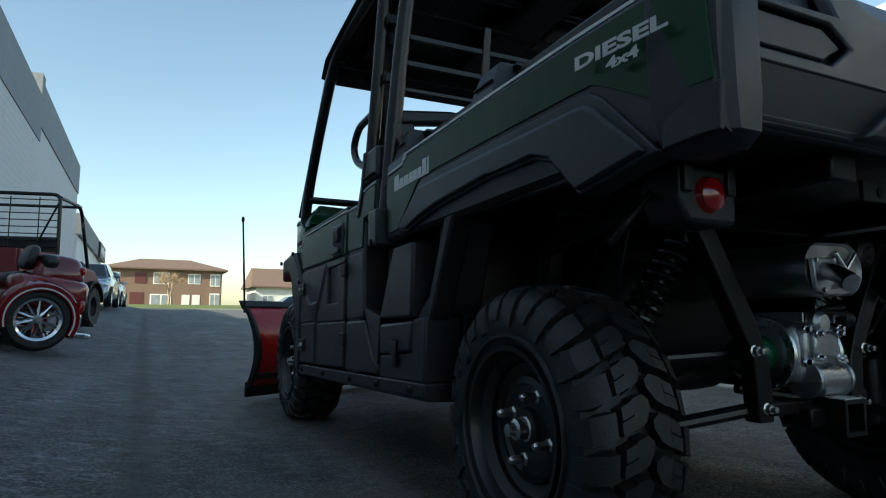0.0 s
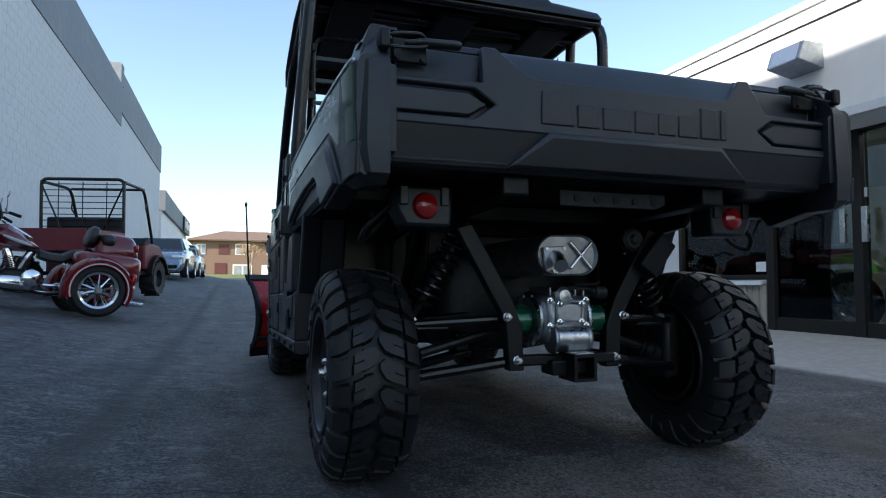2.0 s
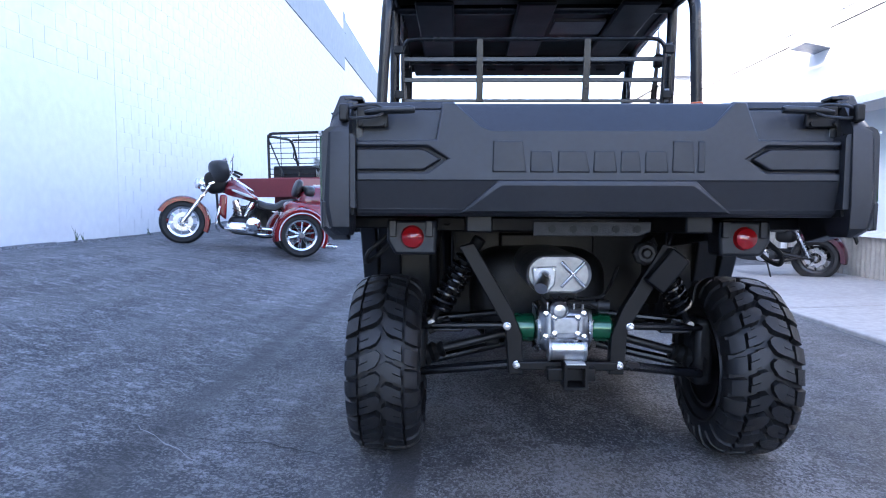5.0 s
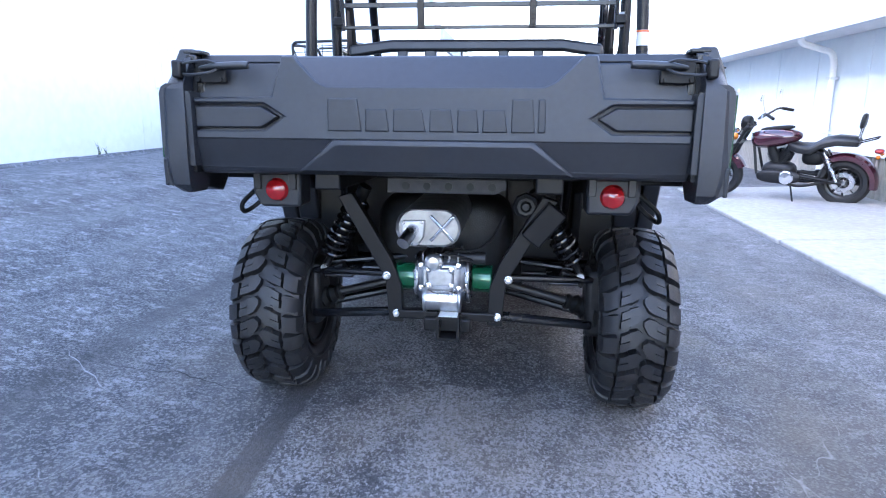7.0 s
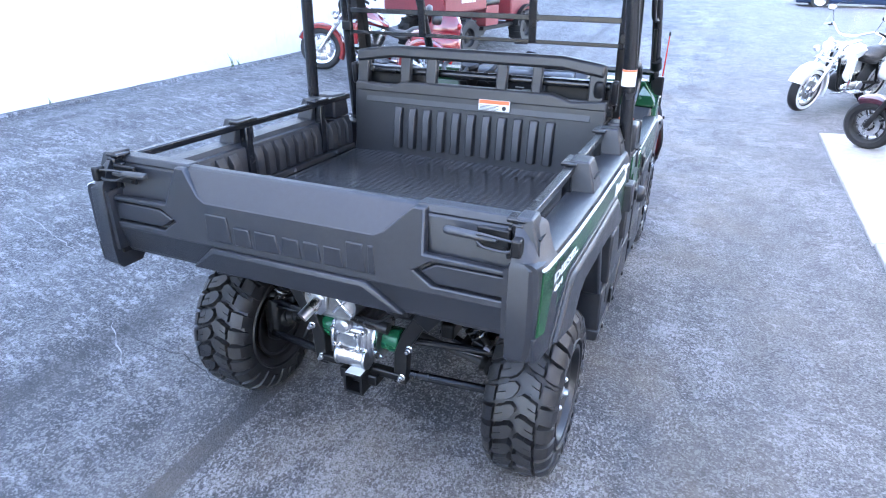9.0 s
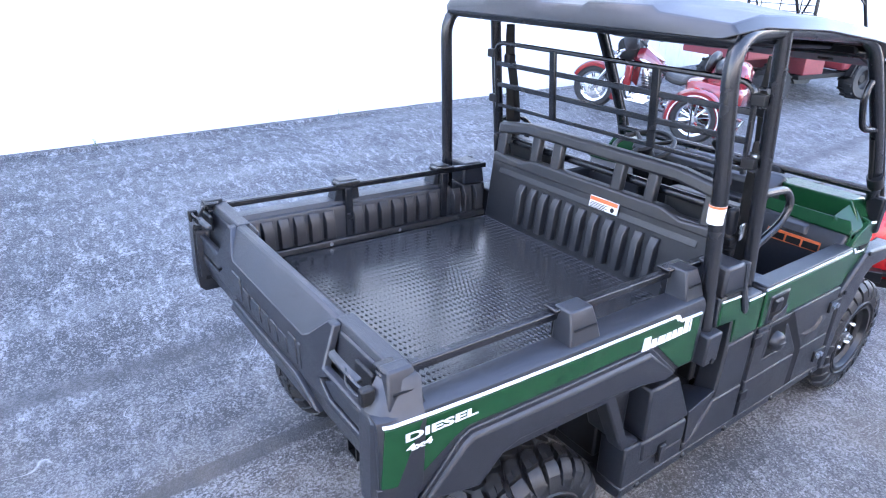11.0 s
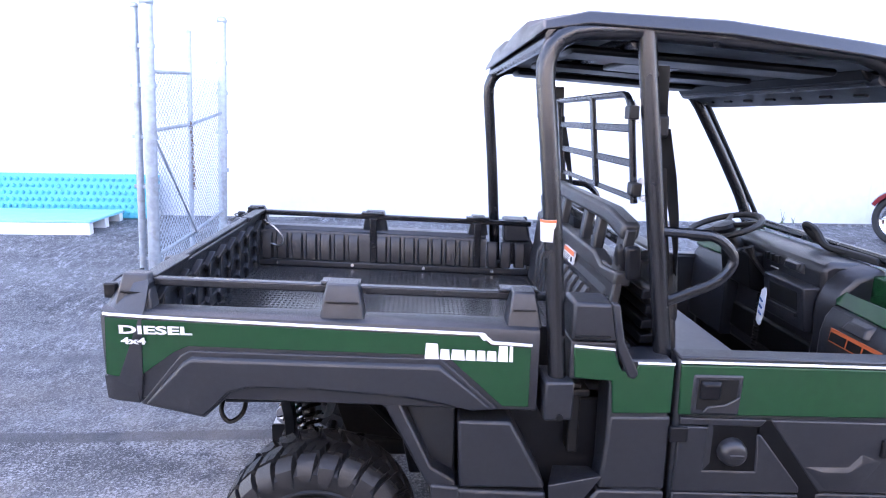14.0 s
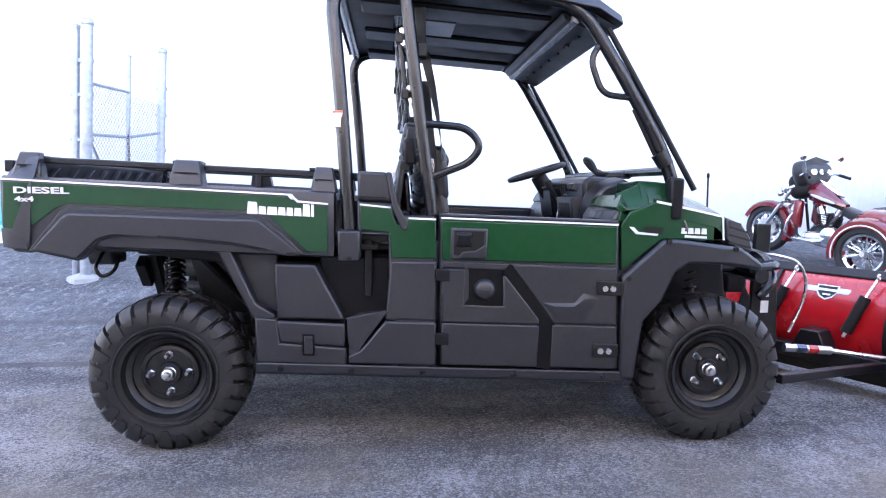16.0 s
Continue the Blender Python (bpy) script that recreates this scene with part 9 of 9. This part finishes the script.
flat = thing("plastic_pallet", "pale blue plastic pallet lying flat on the asphalt", "pallet")
bm = B()
zb = ground_z(-4.5, -4.2)
box(bm, -4.72, -3.95, -5.3, -3.08, zb + 0.1, zb + 0.13)
part("deck", bm, M["teal_light"], flat, bevel=0.006)
for x in (-4.67, -4.34, -4.0):
    bm = B()
    box(bm, x - 0.04, x + 0.04, -5.28, -3.1, zb - 0.05, zb + 0.1)
    part("runner", bm, M["white_paint"], flat, bevel=0.006)


def weed(x, y, n, h):
    w = thing("weed", "dry weeds growing at the foot of the wall", "weed", "weeds", at=pose(x, y, ground_z(x, y)))
    for k in range(n):
        a = random.uniform(0, 6.28)
        l = h * random.uniform(0.5, 1)
        d = random.uniform(0.1, 0.5) * l
        bm = B()
        tube(bm, [(0.02 * math.cos(a * 3), 0.03 * math.sin(a * 2), 0), (d * 0.4 * math.cos(a), d * 0.4 * math.sin(a), l * 0.6), (d * math.cos(a), d * math.sin(a), l)], lambda t: 0.004 * (1 - 0.8 * t), 4)
        part("stem", bm, M["weed"], w)


for x, y, n, h in ((-4.88, 4.85, 7, 0.2), (-4.9, 5.0, 5, 0.12), (-4.9, 6.6, 5, 0.14), (-4.88, 2.2, 4, 0.1), (-4.91, -0.4, 4, 0.08)):
    weed(x, y, n, h)
# broken asphalt lip along the wall's foot
for k in range(16):
    y = -3.5 + 0.85 * k + random.uniform(-0.2, 0.2)
    l, w = random.uniform(0.25, 0.5), random.uniform(0.04, 0.1)
    x = -4.86 + random.uniform(-0.02, 0.06)
    z = ground_z(x, y)
    bm = B()
    ring = [(x + w * math.cos(a) * random.uniform(0.7, 1.2), y + l * math.sin(a) * random.uniform(0.8, 1.1)) for a in (2 * math.pi * j / 9 for j in range(9))]
    loft(bm, [[(px, py, z - 0.02) for px, py in ring], [(px * 0.6 + x * 0.4, py * 0.9 + y * 0.1, z + 0.025) for px, py in ring]])
    tagged(part("asphalt_lump", bm, M["asphalt"]), "broken dark asphalt lip at the wall's foot", "rubble", "broken asphalt edge")


# ---------------------------------------------------------------- far houses and tree
def house(name, label, x0, x1, y0, y1, zb, eave, ridge, wall_mat, roof_mat, windows, hip=True):
    h = thing(name, label, "house")
    bm = B()
    box(bm, x0, x1, y0, y1, zb, eave)
    part("wall", bm, M[wall_mat], h)
    bm = B()
    o, my = 0.7, (y0 + y1) / 2
    d = (x1 - x0) * 0.28 if hip else 0.0
    base = [(x0 - o, y0 - o), (x1 + o, y0 - o), (x1 + o, y1 + o), (x0 - o, y1 + o)]
    v = [bm.verts.new((*p, eave)) for p in base] + [bm.verts.new((*p, eave + 0.2)) for p in base] + [bm.verts.new((x0 + d, my, ridge)), bm.verts.new((x1 - d, my, ridge))]
    for f in ((3, 2, 1, 0), (0, 1, 5, 4), (1, 2, 6, 5), (2, 3, 7, 6), (3, 0, 4, 7), (4, 5, 9, 8), (6, 7, 8, 9), (5, 6, 9), (7, 4, 8)):
        bm.faces.new([v[i] for i in f])
    part("roof", bm, M[roof_mat], h, smooth=10)
    for wx, wz, ww, wh, kind in windows:
        bm = B()
        wz += zb + 0.2
        box(bm, wx - ww / 2, wx + ww / 2, y0 - 0.06, y0 + 0.05, wz - wh / 2, wz + wh / 2)
        f = part("door" if kind == "door_far" else "window", bm, M["siding" if kind != "door_far" else kind], h)
        if kind == "far_glass":
            for a in (-1, 1):
                bm = B()
                box(bm, wx + a * ww * 0.24 - ww * 0.19, wx + a * ww * 0.24 + ww * 0.19, y0 - 0.09, y0 - 0.05, wz - wh * 0.4, wz + wh * 0.4)
                part("pane", bm, M["far_glass"], f)
    return h


zb = ground_z(0, 90) - 0.05
house("brick_house", "two-storey brown brick house with a low hipped roof", -6.3, 8.0, 90, 100, zb, zb + 5.55, zb + 7.35, "brick_far", "shingle",
      ((0.3, 4.2, 2.0, 1.6, "far_glass"), (4.4, 4.2, 1.6, 1.4, "far_glass"), (7.1, 4.1, 1.3, 1.7, "far_glass"), (0.3, 1.3, 2.6, 1.6, "far_glass"), (3.4, 1.0, 1.0, 2.1, "siding"),
       (4.7, 1.0, 1.0, 2.1, "siding"), (7.1, 1.4, 1.3, 1.8, "far_glass"), (-2.6, 1.1, 1.6, 2.4, "door_far"), (-2.2, 4.2, 1.4, 1.4, "door_far"), (-5.2, 4.2, 1.2, 1.4, "far_glass")))
house("white_house", "white sided house with a brown gable roof", 13.2, 24, 94, 104, zb, zb + 3.65, zb + 6.85, "siding", "shingle",
      ((15, 1.6, 1.6, 1.5, "far_glass"), (19, 1.6, 2.0, 1.6, "far_glass")), False)


# a tall grey block behind the shop, its upper storey showing over the roof
blk = thing("office_block", "plain grey rendered building rising behind the shop", "building")
bm = B()
box(bm, 15.7, 38.0, 45.0, 60.0, -0.2, 10.5)
part("wall", bm, M["far_grey"], blk)
bm = B()
box(bm, 15.5, 38.2, 44.8, 60.2, 10.5, 10.85)
part("parapet", bm, M["far_grey"], blk, bevel=0.03)
for i in range(7):
    bm = B()
    box(bm, 17.2 + 2.9 * i, 18.7 + 2.9 * i, 44.96, 45.02, 7.3, 8.9)
    part("window", bm, M["void"], blk, bevel=0.02)


def bare_tree(x, y, h, seed, leaves=60):
    rnd = random.Random(seed)
    t = thing("bare_tree", "small pale leafless tree with thin spread twigs", "tree", "bare trees", at=pose(x, y, ground_z(0, y)))
    bm = B()
    ends = []

    def grow(p, d, l, r, depth):
        q = p + d * l
        tube(bm, [p, p.lerp(q, 0.5) + Vector((rnd.uniform(-1, 1), rnd.uniform(-1, 1), 0)) * l * 0.06, q], lambda k: r * (1 - 0.35 * k), 5, caps=False)
        if depth == 0:
            ends.append(q)
            return
        for _ in range(3 if depth > 1 else 4):
            e = (d + Vector((rnd.uniform(-1, 1), rnd.uniform(-1, 1), rnd.uniform(-0.15, 0.6))) * 0.95).normalized()
            grow(q, e, l * rnd.uniform(0.62, 0.82), max(r * 0.62, 0.014), depth - 1)
    grow(Vector((0, 0, 0)), Vector((0, 0, 1)), h * 0.25, h * 0.03, 5)
    part("trunk", bm, M["twig"], t)
    bm = B()
    for e in ends:
        for _ in range(3):
            m = Matrix.Translation(e + Vector((rnd.uniform(-1, 1), rnd.uniform(-1, 1), rnd.uniform(-1, 1))) * h * 0.04) @ Euler((rnd.uniform(0, 6), rnd.uniform(0, 6), rnd.uniform(0, 6))).to_matrix().to_4x4()
            bm.faces.new([bm.verts.new(m @ Vector(c)) for c in ((-0.07, 0, 0), (0, -0.03, 0), (0.07, 0, 0.01), (0, 0.03, 0))])
    tagged(part("crown", bm, M["dry_leaf"], t), kind="stuff")


bare_tree(1.0, 78, 6.0, 3)
bare_tree(17.5, 100, 8.5, 5)
bare_tree(21.0, 104, 9.0, 8)
